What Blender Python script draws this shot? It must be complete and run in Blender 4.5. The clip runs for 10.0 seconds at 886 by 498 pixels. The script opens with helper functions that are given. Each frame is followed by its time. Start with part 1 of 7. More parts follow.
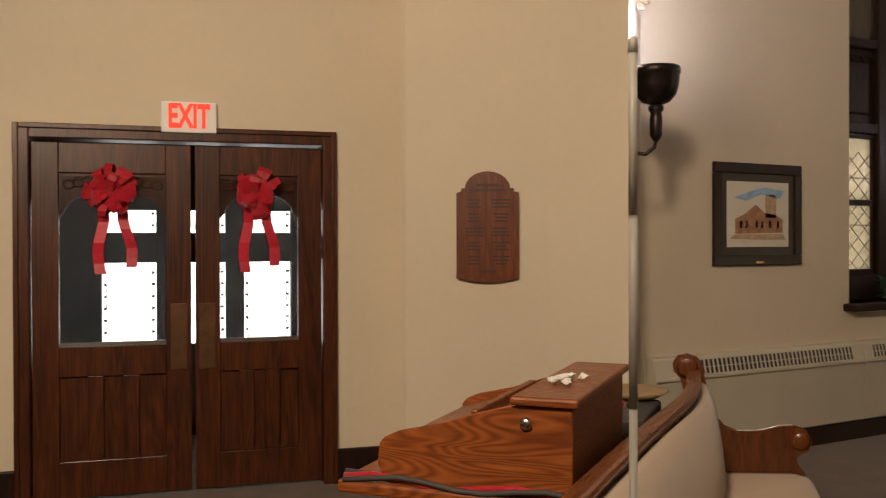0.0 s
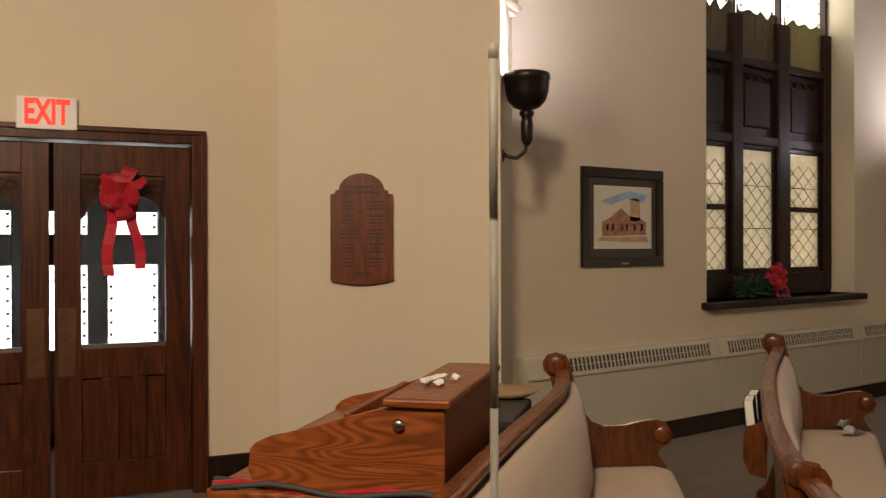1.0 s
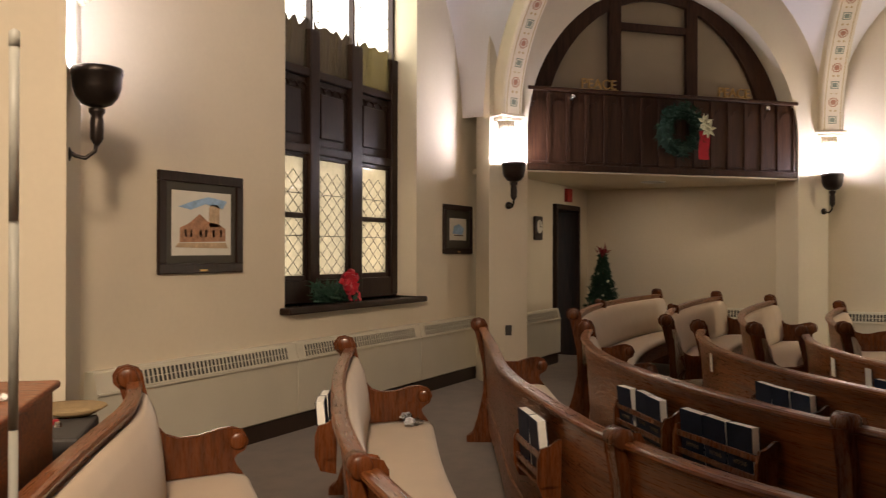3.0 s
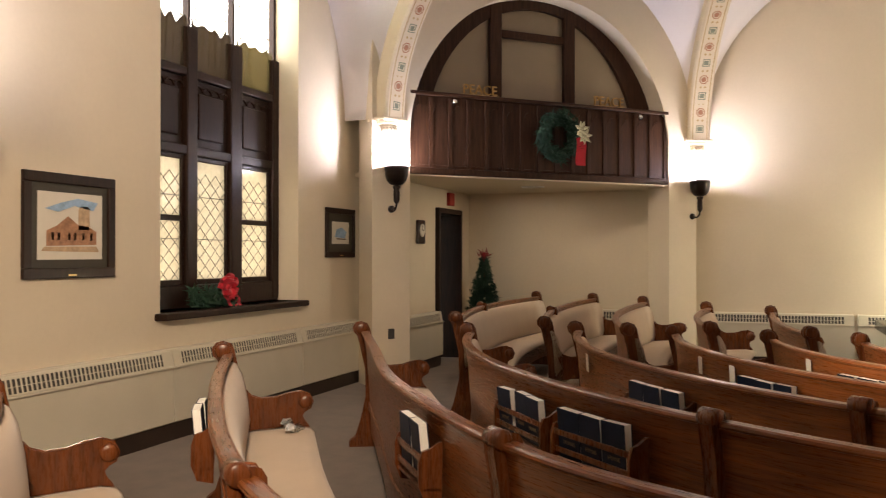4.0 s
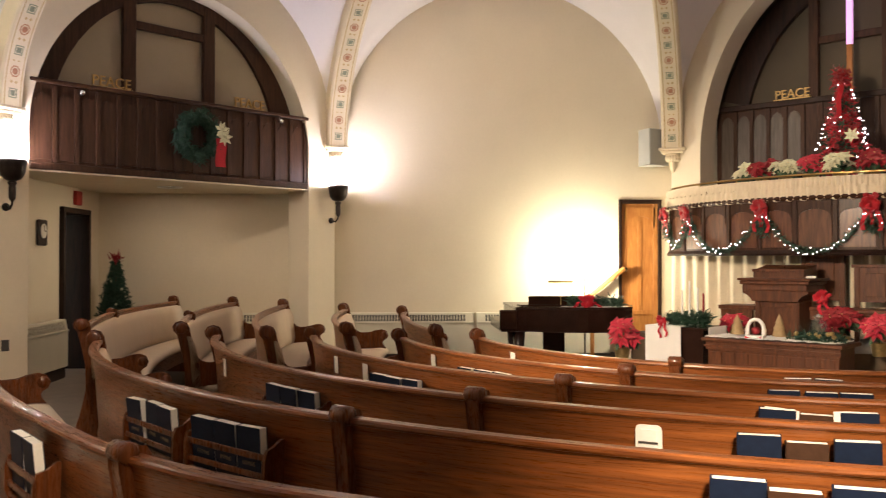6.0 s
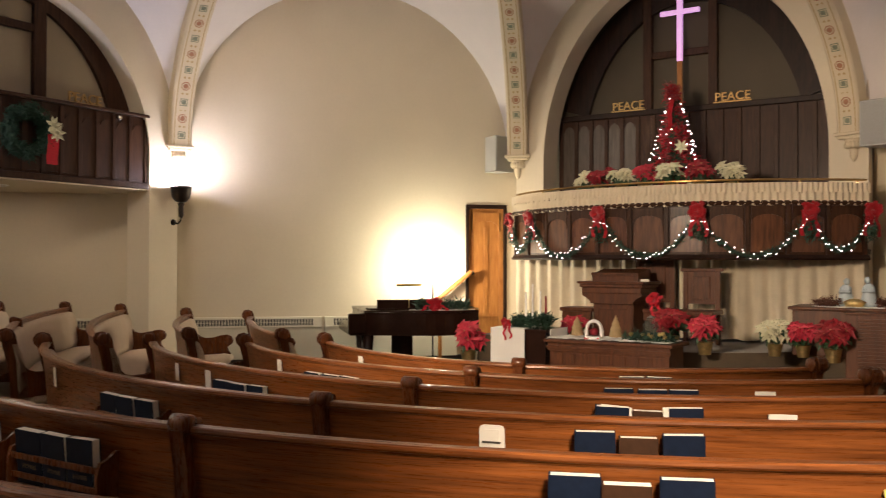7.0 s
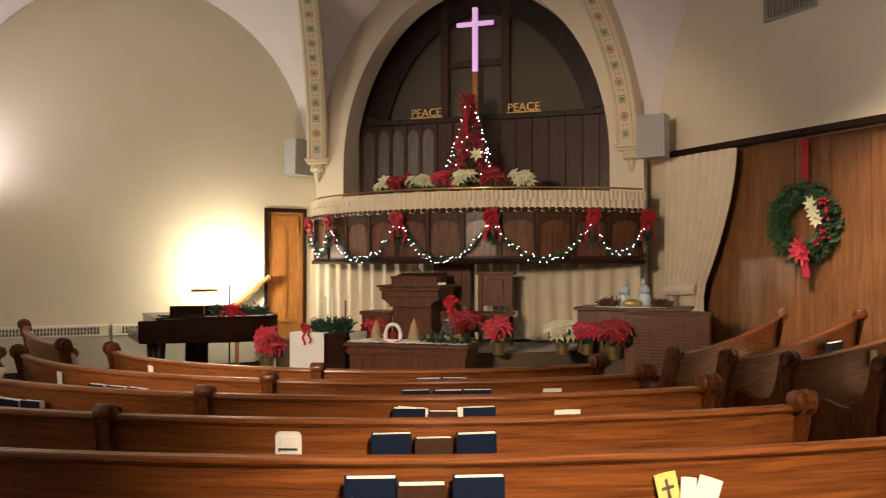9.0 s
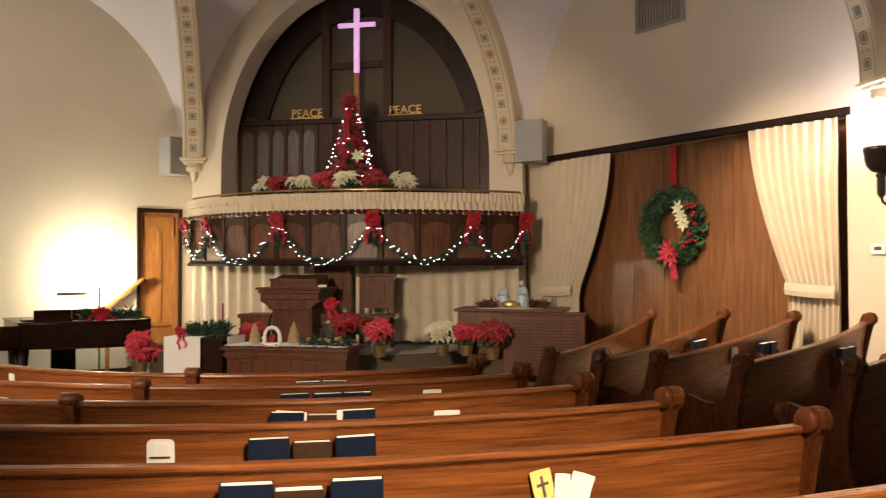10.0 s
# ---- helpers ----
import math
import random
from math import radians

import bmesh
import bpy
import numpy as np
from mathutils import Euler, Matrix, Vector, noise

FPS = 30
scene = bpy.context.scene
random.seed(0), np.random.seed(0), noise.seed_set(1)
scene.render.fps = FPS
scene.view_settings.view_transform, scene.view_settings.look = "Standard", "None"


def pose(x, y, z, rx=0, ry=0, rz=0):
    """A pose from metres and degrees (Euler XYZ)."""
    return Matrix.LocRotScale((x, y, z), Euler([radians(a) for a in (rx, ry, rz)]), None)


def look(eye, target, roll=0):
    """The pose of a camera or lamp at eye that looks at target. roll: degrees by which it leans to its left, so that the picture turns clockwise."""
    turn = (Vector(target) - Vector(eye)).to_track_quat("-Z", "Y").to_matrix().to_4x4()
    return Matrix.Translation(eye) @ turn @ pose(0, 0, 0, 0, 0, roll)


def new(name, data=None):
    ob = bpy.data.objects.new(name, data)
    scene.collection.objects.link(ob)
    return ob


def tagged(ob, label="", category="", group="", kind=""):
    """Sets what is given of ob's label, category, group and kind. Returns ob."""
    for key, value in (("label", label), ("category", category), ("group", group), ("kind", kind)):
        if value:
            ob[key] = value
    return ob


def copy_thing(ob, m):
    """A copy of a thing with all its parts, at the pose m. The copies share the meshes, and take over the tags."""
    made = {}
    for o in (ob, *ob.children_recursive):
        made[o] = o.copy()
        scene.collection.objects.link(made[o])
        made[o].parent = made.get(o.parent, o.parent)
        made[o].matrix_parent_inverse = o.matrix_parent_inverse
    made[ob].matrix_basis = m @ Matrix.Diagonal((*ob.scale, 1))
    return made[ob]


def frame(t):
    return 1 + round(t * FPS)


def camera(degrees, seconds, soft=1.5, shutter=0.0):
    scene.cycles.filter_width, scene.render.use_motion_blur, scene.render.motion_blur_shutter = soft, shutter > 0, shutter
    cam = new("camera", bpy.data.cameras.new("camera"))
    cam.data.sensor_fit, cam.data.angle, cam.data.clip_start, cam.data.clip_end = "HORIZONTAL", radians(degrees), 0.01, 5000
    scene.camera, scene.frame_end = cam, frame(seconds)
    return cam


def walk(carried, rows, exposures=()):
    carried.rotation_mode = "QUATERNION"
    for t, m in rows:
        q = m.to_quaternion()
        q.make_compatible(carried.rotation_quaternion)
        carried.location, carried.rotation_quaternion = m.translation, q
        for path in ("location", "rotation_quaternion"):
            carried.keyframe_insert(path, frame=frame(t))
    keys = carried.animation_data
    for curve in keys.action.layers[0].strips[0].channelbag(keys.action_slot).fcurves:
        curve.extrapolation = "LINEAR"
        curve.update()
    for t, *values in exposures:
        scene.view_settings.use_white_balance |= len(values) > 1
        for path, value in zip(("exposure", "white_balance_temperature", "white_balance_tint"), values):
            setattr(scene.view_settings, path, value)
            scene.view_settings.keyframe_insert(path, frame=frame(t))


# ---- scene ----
EYE, FOV = 1.55, 52.87
cam = camera(FOV, 10.0, 1.05, 0.3)
# seconds, yaw, pitch, roll; the eye swings on a small arc about the standing point
ROWS = [
    (0.0, -28.57, -0.38, 0.16), (0.5, -32.46, -0.33, 0.2), (1.0, -36.53, -0.27, 0.18), (1.5, -40.98, -0.2, 0.22),
    (2.0, -46.41, -0.14, 0.08), (2.5, -56.37, -0.03, -0.08), (2.7, -59.41, 0.04, -0.1), (4.0, -70.31, 0.38, -0.04),
    (4.5, -74.75, 0.43, -0.01), (5.0, -80.75, 0.43, -0.01), (5.5, -87.8, 0.47, -0.06), (6.8, -100.38, 0.8, -0.1),
    (7.0, -102.63, 0.84, -0.17), (7.5, -105.17, 1.0, -0.1), (8.0, -107.5, 1.12, -0.09), (8.5, -110.9, 1.12, 0.03),
    (9.0, -115.37, 1.12, 0.05), (9.5, -118.56, 1.2, 0.13), (10.0, -122.95, 1.24, 0.1),
]
SWING = 0.07
walk(cam, [(t, pose(-SWING * math.sin(radians(yaw)), SWING * math.cos(radians(yaw)), EYE, 90 + pitch, roll, yaw)) for t, yaw, pitch, roll in ROWS],
     [(0.0, -0.6), (1.5, -0.52), (2.5, -0.24), (4.0, 0.46), (5.0, 0.62), (5.5, 0.64), (7.0, 0.02), (8.0, -0.14), (10.0, -0.06)])

# ---- world and exposure ----
world = bpy.data.worlds.new("sky")
world.use_nodes = True
scene.world = world
wn = world.node_tree.nodes
sky = wn.new("ShaderNodeTexSky")
sky.sky_type, sky.sun_disc, sky.sun_elevation, sky.sun_rotation = "NISHITA", False, radians(25), radians(20)
world.node_tree.links.new(sky.outputs[0], wn["Background"].inputs[0])
wn["Background"].inputs[1].default_value = 0.15
SCONCE_WATTS, CEILING_WATTS, PIANO_WATTS = 105.0, 420.0, 150.0


def lamp(name, kind, at, watts, color, size=0.1, target=None, spot=None):
    data = bpy.data.lights.new(name, kind)
    data.energy, data.color = watts, color
    if kind == "AREA":
        data.shape, data.size = "DISK", size
    else:
        data.shadow_soft_size = size
    if kind == "SPOT":
        data.spot_size, data.spot_blend = radians(spot or 60), 0.6
    ob = new(name, data)
    ob.matrix_world = look(at, target or (at[0], at[1] + 0.0001, at[2] - 1))
    return ob

# ---- materials ----
def base_mat(name, rough=0.6, metal=0.0, spec=0.5):
    m = bpy.data.materials.new(name)
    m.use_nodes = True
    nt = m.node_tree
    b = nt.nodes["Principled BSDF"]
    b.inputs["Roughness"].default_value = rough
    b.inputs["Metallic"].default_value = metal
    b.inputs["Specular IOR Level"].default_value = spec
    return m, nt, b


def coords(nt, scale, uv=False):
    tc = nt.nodes.new("ShaderNodeTexCoord")
    mp = nt.nodes.new("ShaderNodeMapping")
    mp.inputs["Scale"].default_value = scale
    nt.links.new(tc.outputs["UV" if uv else "Object"], mp.inputs[0])
    return mp.outputs[0]


def noise_tex(nt, vec, scale, detail=4, rough=0.55, dist=0.0):
    n = nt.nodes.new("ShaderNodeTexNoise")
    n.inputs["Scale"].default_value, n.inputs["Detail"].default_value = scale, detail
    n.inputs["Roughness"].default_value, n.inputs["Distortion"].default_value = rough, dist
    nt.links.new(vec, n.inputs["Vector"])
    return n.outputs["Fac"]


def ramp(nt, fac, stops):
    r = nt.nodes.new("ShaderNodeValToRGB")
    el = r.color_ramp.elements
    while len(el) < len(stops):
        el.new(0.5)
    for e, (p, c) in zip(el, stops):
        e.position, e.color = p, (*c, 1)
    nt.links.new(fac, r.inputs[0])
    return r.outputs[0]


def mix(nt, fac, a, b, how="MIX"):
    m = nt.nodes.new("ShaderNodeMix")
    m.data_type, m.blend_type = "RGBA", how
    for sock, v in ((m.inputs[0], fac), (m.inputs[6], a), (m.inputs[7], b)):
        if isinstance(v, (int, float)):
            sock.default_value = v
        elif isinstance(v, tuple):
            sock.default_value = (*v, 1)
        else:
            nt.links.new(v, sock)
    return m.outputs[2]


def bump(nt, b, fac, strength, dist=0.01):
    n = nt.nodes.new("ShaderNodeBump")
    n.inputs["Strength"].default_value, n.inputs["Distance"].default_value = strength, dist
    nt.links.new(fac, n.inputs["Height"])
    nt.links.new(n.outputs[0], b.inputs["Normal"])


def plain(name, c, rough=0.6, vary=0.12, scale=6.0, metal=0.0, bumpy=0.1, spec=0.5, fine=60.0):
    """A surface whose colour drifts softly and is finely rough."""
    m, nt, b = base_mat(name, rough, metal, spec)
    v = coords(nt, (1, 1, 1))
    big, small = noise_tex(nt, v, scale, 5), noise_tex(nt, v, fine, 3)
    lo = tuple(max(0, x * (1 - vary)) for x in c)
    hi = tuple(min(1, x * (1 + vary)) for x in c)
    col = mix(nt, 0.25, ramp(nt, big, [(0.3, lo), (0.7, hi)]), ramp(nt, small, [(0.3, lo), (0.7, hi)]))
    nt.links.new(col, b.inputs["Base Color"])
    if bumpy:
        bump(nt, b, small, bumpy, 0.004)
    return m


def wood(name, dark, light, grain=(1.5, 26, 26), uv=False, rough=0.35, coat=0.0, figure=0.35, spec=0.3, rings=0.0):
    """Wood with long grain along the axis whose scale is smallest."""
    m, nt, b = base_mat(name, rough, 0.0, spec)
    v = coords(nt, grain, uv)
    fig = noise_tex(nt, v, 0.55, 3, 0.5, 1.4)
    g = noise_tex(nt, v, 2.2, 6, 0.6, 0.4)
    pore = noise_tex(nt, v, 9.0, 3, 0.7)
    mid = tuple((a * 0.5 + c * 0.5) for a, c in zip(dark, light))
    col = ramp(nt, g, [(0.3, dark), (0.5, mid), (0.68, light)])
    col = mix(nt, figure, col, ramp(nt, fig, [(0.38, dark), (0.5, light), (0.56, dark), (0.66, light)]))
    if rings:
        lines = nt.nodes.new("ShaderNodeMath")
        lines.operation = "PINGPONG"
        lines.inputs[1].default_value = 0.026
        nt.links.new(noise_tex(nt, v, 0.42, 2, 0.35, 0.5), lines.inputs[0])
        col = mix(nt, rings, col, ramp(nt, lines.outputs[0], [(0.0, dark), (0.005, dark), (0.013, mid), (0.024, light)]))
    wide = noise_tex(nt, coords(nt, (1, 1, 1)), 1.3, 3)
    col = mix(nt, 0.6, col, ramp(nt, wide, [(0.3, (0.72, 0.68, 0.66)), (0.7, (1.0, 1.0, 1.0))]), "MULTIPLY")
    nt.links.new(col, b.inputs["Base Color"])
    nt.links.new(ramp(nt, pore, [(0.3, (rough + 0.12,) * 3), (0.7, (rough - 0.06,) * 3)]), b.inputs["Roughness"])
    b.inputs["Coat Weight"].default_value, b.inputs["Coat Roughness"].default_value = coat, 0.2
    bump(nt, b, pore, 0.12, 0.002)
    return m


def glow(name, c, strength):
    m, nt, b = base_mat(name)
    b.inputs["Base Color"].default_value = (*c, 1)
    b.inputs["Emission Color"].default_value = (*c, 1)
    b.inputs["Emission Strength"].default_value = strength
    return m


def cloth(name, c, scale=160.0, rough=0.9, vary=0.1):
    m, nt, b = base_mat(name, rough, 0.0, 0.2)
    v = coords(nt, (1, 1, 1))
    weave, soft = noise_tex(nt, v, scale, 2), noise_tex(nt, v, 5.0, 4)
    lo, hi = tuple(x * (1 - vary) for x in c), tuple(min(1, x * (1 + vary)) for x in c)
    nt.links.new(mix(nt, 0.4, ramp(nt, soft, [(0.3, lo), (0.7, hi)]), ramp(nt, weave, [(0.35, lo), (0.65, hi)])), b.inputs["Base Color"])
    b.inputs["Sheen Weight"].default_value = 0.2
    bump(nt, b, weave, 0.25, 0.002)
    return m


WALL = plain("cream_plaster", (0.66, 0.58, 0.44), 0.75, 0.05, 0.9, bumpy=0.08, spec=0.25, fine=25)
VAULT = plain("white_plaster", (0.75, 0.71, 0.69), 0.75, 0.04, 1.2, bumpy=0.06, spec=0.25, fine=25)
RIB = plain("rib_plaster", (0.62, 0.53, 0.37), 0.7, 0.05, 3, bumpy=0.05)
CARPET = cloth("brown_carpet", (0.125, 0.088, 0.062), 110, 0.95, 0.25)
PLATFORM = cloth("tan_carpet", (0.12, 0.09, 0.06), 120, 0.95, 0.2)
OAK = wood("oak_pew", (0.085, 0.024, 0.006), (0.31, 0.103, 0.026), (0.9, 17, 17), True, 0.28, 0.15, 0.25, 0.3, 0.22)
OAK_END = wood("oak_end", (0.055, 0.016, 0.005), (0.19, 0.058, 0.016), (14, 14, 1.6), False, 0.26, 0.18, 0.25)
DOOR_OAK = wood("door_oak", (0.015, 0.004, 0.0018), (0.125, 0.035, 0.0092), (15, 15, 1.1), False, 0.33, 0.1, 0.4, 0.3, 0.25)
DARK = wood("dark_stain", (0.009, 0.0045, 0.003), (0.033, 0.014, 0.008), (16, 16, 1.5), False, 0.42, 0.04, 0.3, 0.2)
LOFT = wood("loft_walnut", (0.021, 0.0088, 0.0048), (0.07, 0.03, 0.0145), (16, 16, 1.4), False, 0.45, 0.03, 0.3, 0.2)
ORANGE = wood("honey_oak", (0.3, 0.11, 0.025), (0.5, 0.22, 0.06), (14, 14, 1.4), False, 0.4, 0.15, 0.3)
PARTITION = wood("partition_walnut", (0.13, 0.055, 0.02), (0.3, 0.135, 0.052), (10, 10, 0.7), False, 0.45, 0.1, 0.3)
CONSOLE = wood("console_oak", (0.12, 0.03, 0.007), (0.36, 0.105, 0.024), (16, 3.2, 22), False, 0.36, 0.12, 0.3, 0.3, 0.55)
EBONY = plain("piano_walnut", (0.022, 0.009, 0.006), 0.22, 0.3, 4, bumpy=0.03, spec=0.3)
CREAM = cloth("cream_upholstery", (0.55, 0.43, 0.3), 220, 0.9, 0.06)
DRAPE = cloth("ivory_drapery", (0.62, 0.54, 0.4), 140, 0.9, 0.1)
LINEN = cloth("white_linen", (0.78, 0.77, 0.73), 200, 0.85, 0.04)
IRON = plain("bronze_metal", (0.03, 0.022, 0.018), 0.35, 0.3, 8, 0.7, 0.08)
BRONZE = plain("aged_bronze", (0.13, 0.065, 0.03), 0.4, 0.35, 12, 0.6, 0.1)
BRASS = plain("brass", (0.55, 0.36, 0.14), 0.3, 0.15, 10, 1.0, 0.05)
STEEL = plain("bright_steel", (0.75, 0.75, 0.72), 0.25, 0.05, 10, 1.0, 0.02)
GREY = plain("speaker_grey", (0.42, 0.42, 0.4), 0.6, 0.05, 5, bumpy=0.1)
RAD = plain("radiator_enamel", (0.6, 0.56, 0.44), 0.4, 0.04, 3, bumpy=0.03)
SLOT = plain("dark_slot", (0.05, 0.045, 0.04), 0.7, 0.1, 8)
BASEB = plain("dark_baseboard", (0.03, 0.018, 0.012), 0.45, 0.2, 4)
NAVY = plain("navy_cover", (0.006, 0.012, 0.03), 0.55, 0.2, 30, bumpy=0.15, spec=0.15)
BROWN = plain("brown_cover", (0.045, 0.022, 0.012), 0.55, 0.2, 30, bumpy=0.15, spec=0.15)
PAGES = plain("page_edges", (0.84, 0.82, 0.75), 0.8, 0.06, 60)
RED = cloth("red_ribbon", (0.42, 0.012, 0.025), 60, 0.45, 0.25)
SHEER = cloth("sheer_red_ribbon", (0.5, 0.02, 0.04), 60, 0.4, 0.3)
PINK = plain("red_petal", (0.46, 0.025, 0.05), 0.6, 0.3, 12)
REDP = plain("crimson_petal", (0.24, 0.005, 0.012), 0.6, 0.3, 12)
WHITEP = plain("cream_petal", (0.62, 0.61, 0.42), 0.6, 0.12, 12)
LEAF = plain("green_leaf", (0.03, 0.08, 0.03), 0.55, 0.35, 12)
FIR = plain("fir_green", (0.022, 0.062, 0.036), 0.65, 0.4, 14)
HOLLY = plain("holly_green", (0.06, 0.14, 0.06), 0.6, 0.4, 14)
POLE = plain("pale_pole", (0.72, 0.71, 0.62), 0.3, 0.05, 6)
VENT = plain("vent_grey", (0.3, 0.27, 0.22), 0.5, 0.05, 6)
FOIL = plain("gold_foil", (0.6, 0.45, 0.2), 0.3, 0.3, 25, 0.9, 0.5)
WHITE = plain("white_enamel", (0.78, 0.77, 0.74), 0.45, 0.04, 5)
EXITRED = glow("exit_letters", (1.0, 0.05, 0.025), 1.1)
BULB = glow("fairy_light", (1.0, 0.78, 0.8), 10.0)
CROSSGLOW = glow("lit_acrylic", (0.8, 0.45, 0.85), 0.65)
DAY = glow("daylight_beyond", (1.0, 0.97, 0.92), 7.0)
FILAMENT = glow("lamp_white", (1.0, 0.93, 0.95), 40.0)


def leaded_glass(name, c, frac):
    m, nt, b = base_mat(name, 0.3)
    nt.nodes.remove(b)
    tr, tl, gl, m1, m2 = (nt.nodes.new("ShaderNode" + k) for k in ("BsdfTransparent", "BsdfTranslucent", "BsdfGlossy", "MixShader", "MixShader"))
    n = noise_tex(nt, coords(nt, (1, 1, 1)), 14.0, 4)
    col = ramp(nt, n, [(0.3, tuple(x * 0.8 for x in c)), (0.7, c)])
    for k in (tr, tl):
        nt.links.new(col, k.inputs[0])
    gl.inputs["Roughness"].default_value = 0.12
    m1.inputs[0].default_value, m2.inputs[0].default_value = frac, 0.06
    nt.links.new(tr.outputs[0], m1.inputs[1]), nt.links.new(tl.outputs[0], m1.inputs[2])
    nt.links.new(m1.outputs[0], m2.inputs[1]), nt.links.new(gl.outputs[0], m2.inputs[2])
    nt.links.new(m2.outputs[0], nt.nodes["Material Output"].inputs[0])
    return m


AMBER = leaded_glass("amber_leaded_glass", (0.36, 0.325, 0.26), 0.6)
CLEAR = leaded_glass("clear_glass", (0.9, 0.92, 0.92), 0.05)
FROST = leaded_glass("frosted_glass", (0.85, 0.85, 0.8), 0.5)

# ---- builders ----
def thing(name, m, label, category, group="", kind=""):
    ob = new(name)
    ob.matrix_world = m
    ob.empty_display_size = 0.1
    return tagged(ob, label, category, group, kind)


def part(name, bm, material, parent=None, label="", smooth=False):
    me = bpy.data.meshes.new(name)
    bmesh.ops.recalc_face_normals(bm, faces=bm.faces)
    bm.to_mesh(me)
    bm.free()
    me.materials.append(material)
    if smooth:
        me.polygons.foreach_set("use_smooth", [True] * len(me.polygons))
    ob = new(name, me)
    ob.parent = parent
    if label:
        tagged(ob, label)
    return ob


def structure(name, bm, material, label, category, smooth=False):
    return tagged(part(name, bm, material, None, "", smooth), label, category, "", "structure")


def box(x0, x1, y0, y1, z0, z1, bm=None, bevel=0.0, m=None):
    bm = bm or bmesh.new()
    vs = [bm.verts.new((x, y, z)) for x in (x0, x1) for y in (y0, y1) for z in (z0, z1)]
    fs = [bm.faces.new([vs[i] for i in f]) for f in ((0, 1, 3, 2), (4, 6, 7, 5), (0, 4, 5, 1), (2, 3, 7, 6), (0, 2, 6, 4), (1, 5, 7, 3))]
    if bevel:
        es = list({e for f in fs for e in f.edges})
        r = bmesh.ops.bevel(bm, geom=es, offset=bevel, segments=2, affect="EDGES", profile=0.5)
        vs = list({v for f in r["faces"] for v in f.verts} | {v for v in vs if v.is_valid})
    if m is not None:
        bmesh.ops.transform(bm, matrix=m, verts=[v for v in vs if v.is_valid])
    return bm


def prism(outline, depth, m, bm=None, bevel=0.0):
    """outline: (a, b) pairs in a plane, thickened by depth along the third axis, then posed by m (a=x, b=z, depth=y)."""
    bm = bm or bmesh.new()
    lo = [bm.verts.new(m @ Vector((a, 0, b))) for a, b in outline]
    hi = [bm.verts.new(m @ Vector((a, depth, b))) for a, b in outline]
    n = len(outline)
    faces = [bm.faces.new(lo), bm.faces.new(hi[::-1])]
    bm.normal_update()
    for i in range(n):
        faces.append(bm.faces.new((lo[i], lo[(i + 1) % n], hi[(i + 1) % n], hi[i])))
    if bevel:
        es = list({e for f in faces[:2] for e in f.edges})
        bmesh.ops.bevel(bm, geom=es, offset=bevel, segments=2, affect="EDGES", profile=0.5)
    ng = [f for f in bm.faces if len(f.verts) > 4]
    if ng:
        bmesh.ops.triangulate(bm, faces=ng)
    return bm


def lathe(profile, m=Matrix(), n=20, bm=None, half=360.0):
    """profile: (radius, z) pairs turned about z."""
    bm = bm or bmesh.new()
    full = half >= 360
    rings = []
    for k in range(n if full else n + 1):
        a = radians(half) * k / n
        rings.append([bm.verts.new(m @ Vector((r * math.cos(a), r * math.sin(a), z))) for r, z in profile])
    for k in range(n):
        a, b = rings[k], rings[(k + 1) % len(rings)]
        for i in range(len(profile) - 1):
            bm.faces.new((a[i], b[i], b[i + 1], a[i + 1]))
    for i, flip in ((0, 1), (-1, 0)):
        if profile[i][0] > 1e-4 and full:
            ring = [r[i] for r in rings]
            bm.faces.new(ring[::-1] if flip else ring)
    bmesh.ops.remove_doubles(bm, verts=bm.verts, dist=1e-5)
    return bm


def tube(pts, r, n=8, bm=None):
    bm = bm or bmesh.new()
    pts = [Vector(p) for p in pts]
    rings = []
    for i, p in enumerate(pts):
        d = (pts[min(i + 1, len(pts) - 1)] - pts[max(i - 1, 0)]).normalized()
        q = d.to_track_quat("Z", "Y").to_matrix()
        rings.append([bm.verts.new(p + q @ Vector((r * math.cos(2 * math.pi * k / n), r * math.sin(2 * math.pi * k / n), 0))) for k in range(n)])
    for a, b in zip(rings, rings[1:]):
        for k in range(n):
            bm.faces.new((a[k], a[(k + 1) % n], b[(k + 1) % n], b[k]))
    bm.faces.new(rings[0][::-1]), bm.faces.new(rings[-1])
    return bm


def sweep(path, profile, at=(0, 0, 0), bm=None, lift=None):
    """path: (x, y, nx, ny) with the normal pointing to the back; profile: closed (d, z) outline. Gives UVs that run along the path."""
    bm = bm or bmesh.new()
    uv = bm.loops.layers.uv.verify()
    rings, run, s = [], [], 0.0
    for i, (x, y, nx, ny) in enumerate(path):
        if i:
            s += math.hypot(x - path[i - 1][0], y - path[i - 1][1])
        run.append(s)
        h = lift(x, y) if lift else 0.0
        rings.append([bm.verts.new((x + nx * d - at[0], y + ny * d - at[1], z + h - at[2])) for d, z in profile])
    n = len(profile)
    girth = [0.0]
    for i in range(n):
        a, b = profile[i], profile[(i + 1) % n]
        girth.append(girth[-1] + math.hypot(a[0] - b[0], a[1] - b[1]))
    for i in range(len(path) - 1):
        for k in range(n):
            f = bm.faces.new((rings[i][k], rings[i + 1][k], rings[i + 1][(k + 1) % n], rings[i][(k + 1) % n]))
            for lo, (u, v) in zip(f.loops, ((run[i], girth[k]), (run[i + 1], girth[k]), (run[i + 1], girth[k + 1]), (run[i], girth[k + 1]))):
                lo[uv].uv = (u, v)
    bm.faces.new(rings[0][::-1]), bm.faces.new(rings[-1])
    return bm


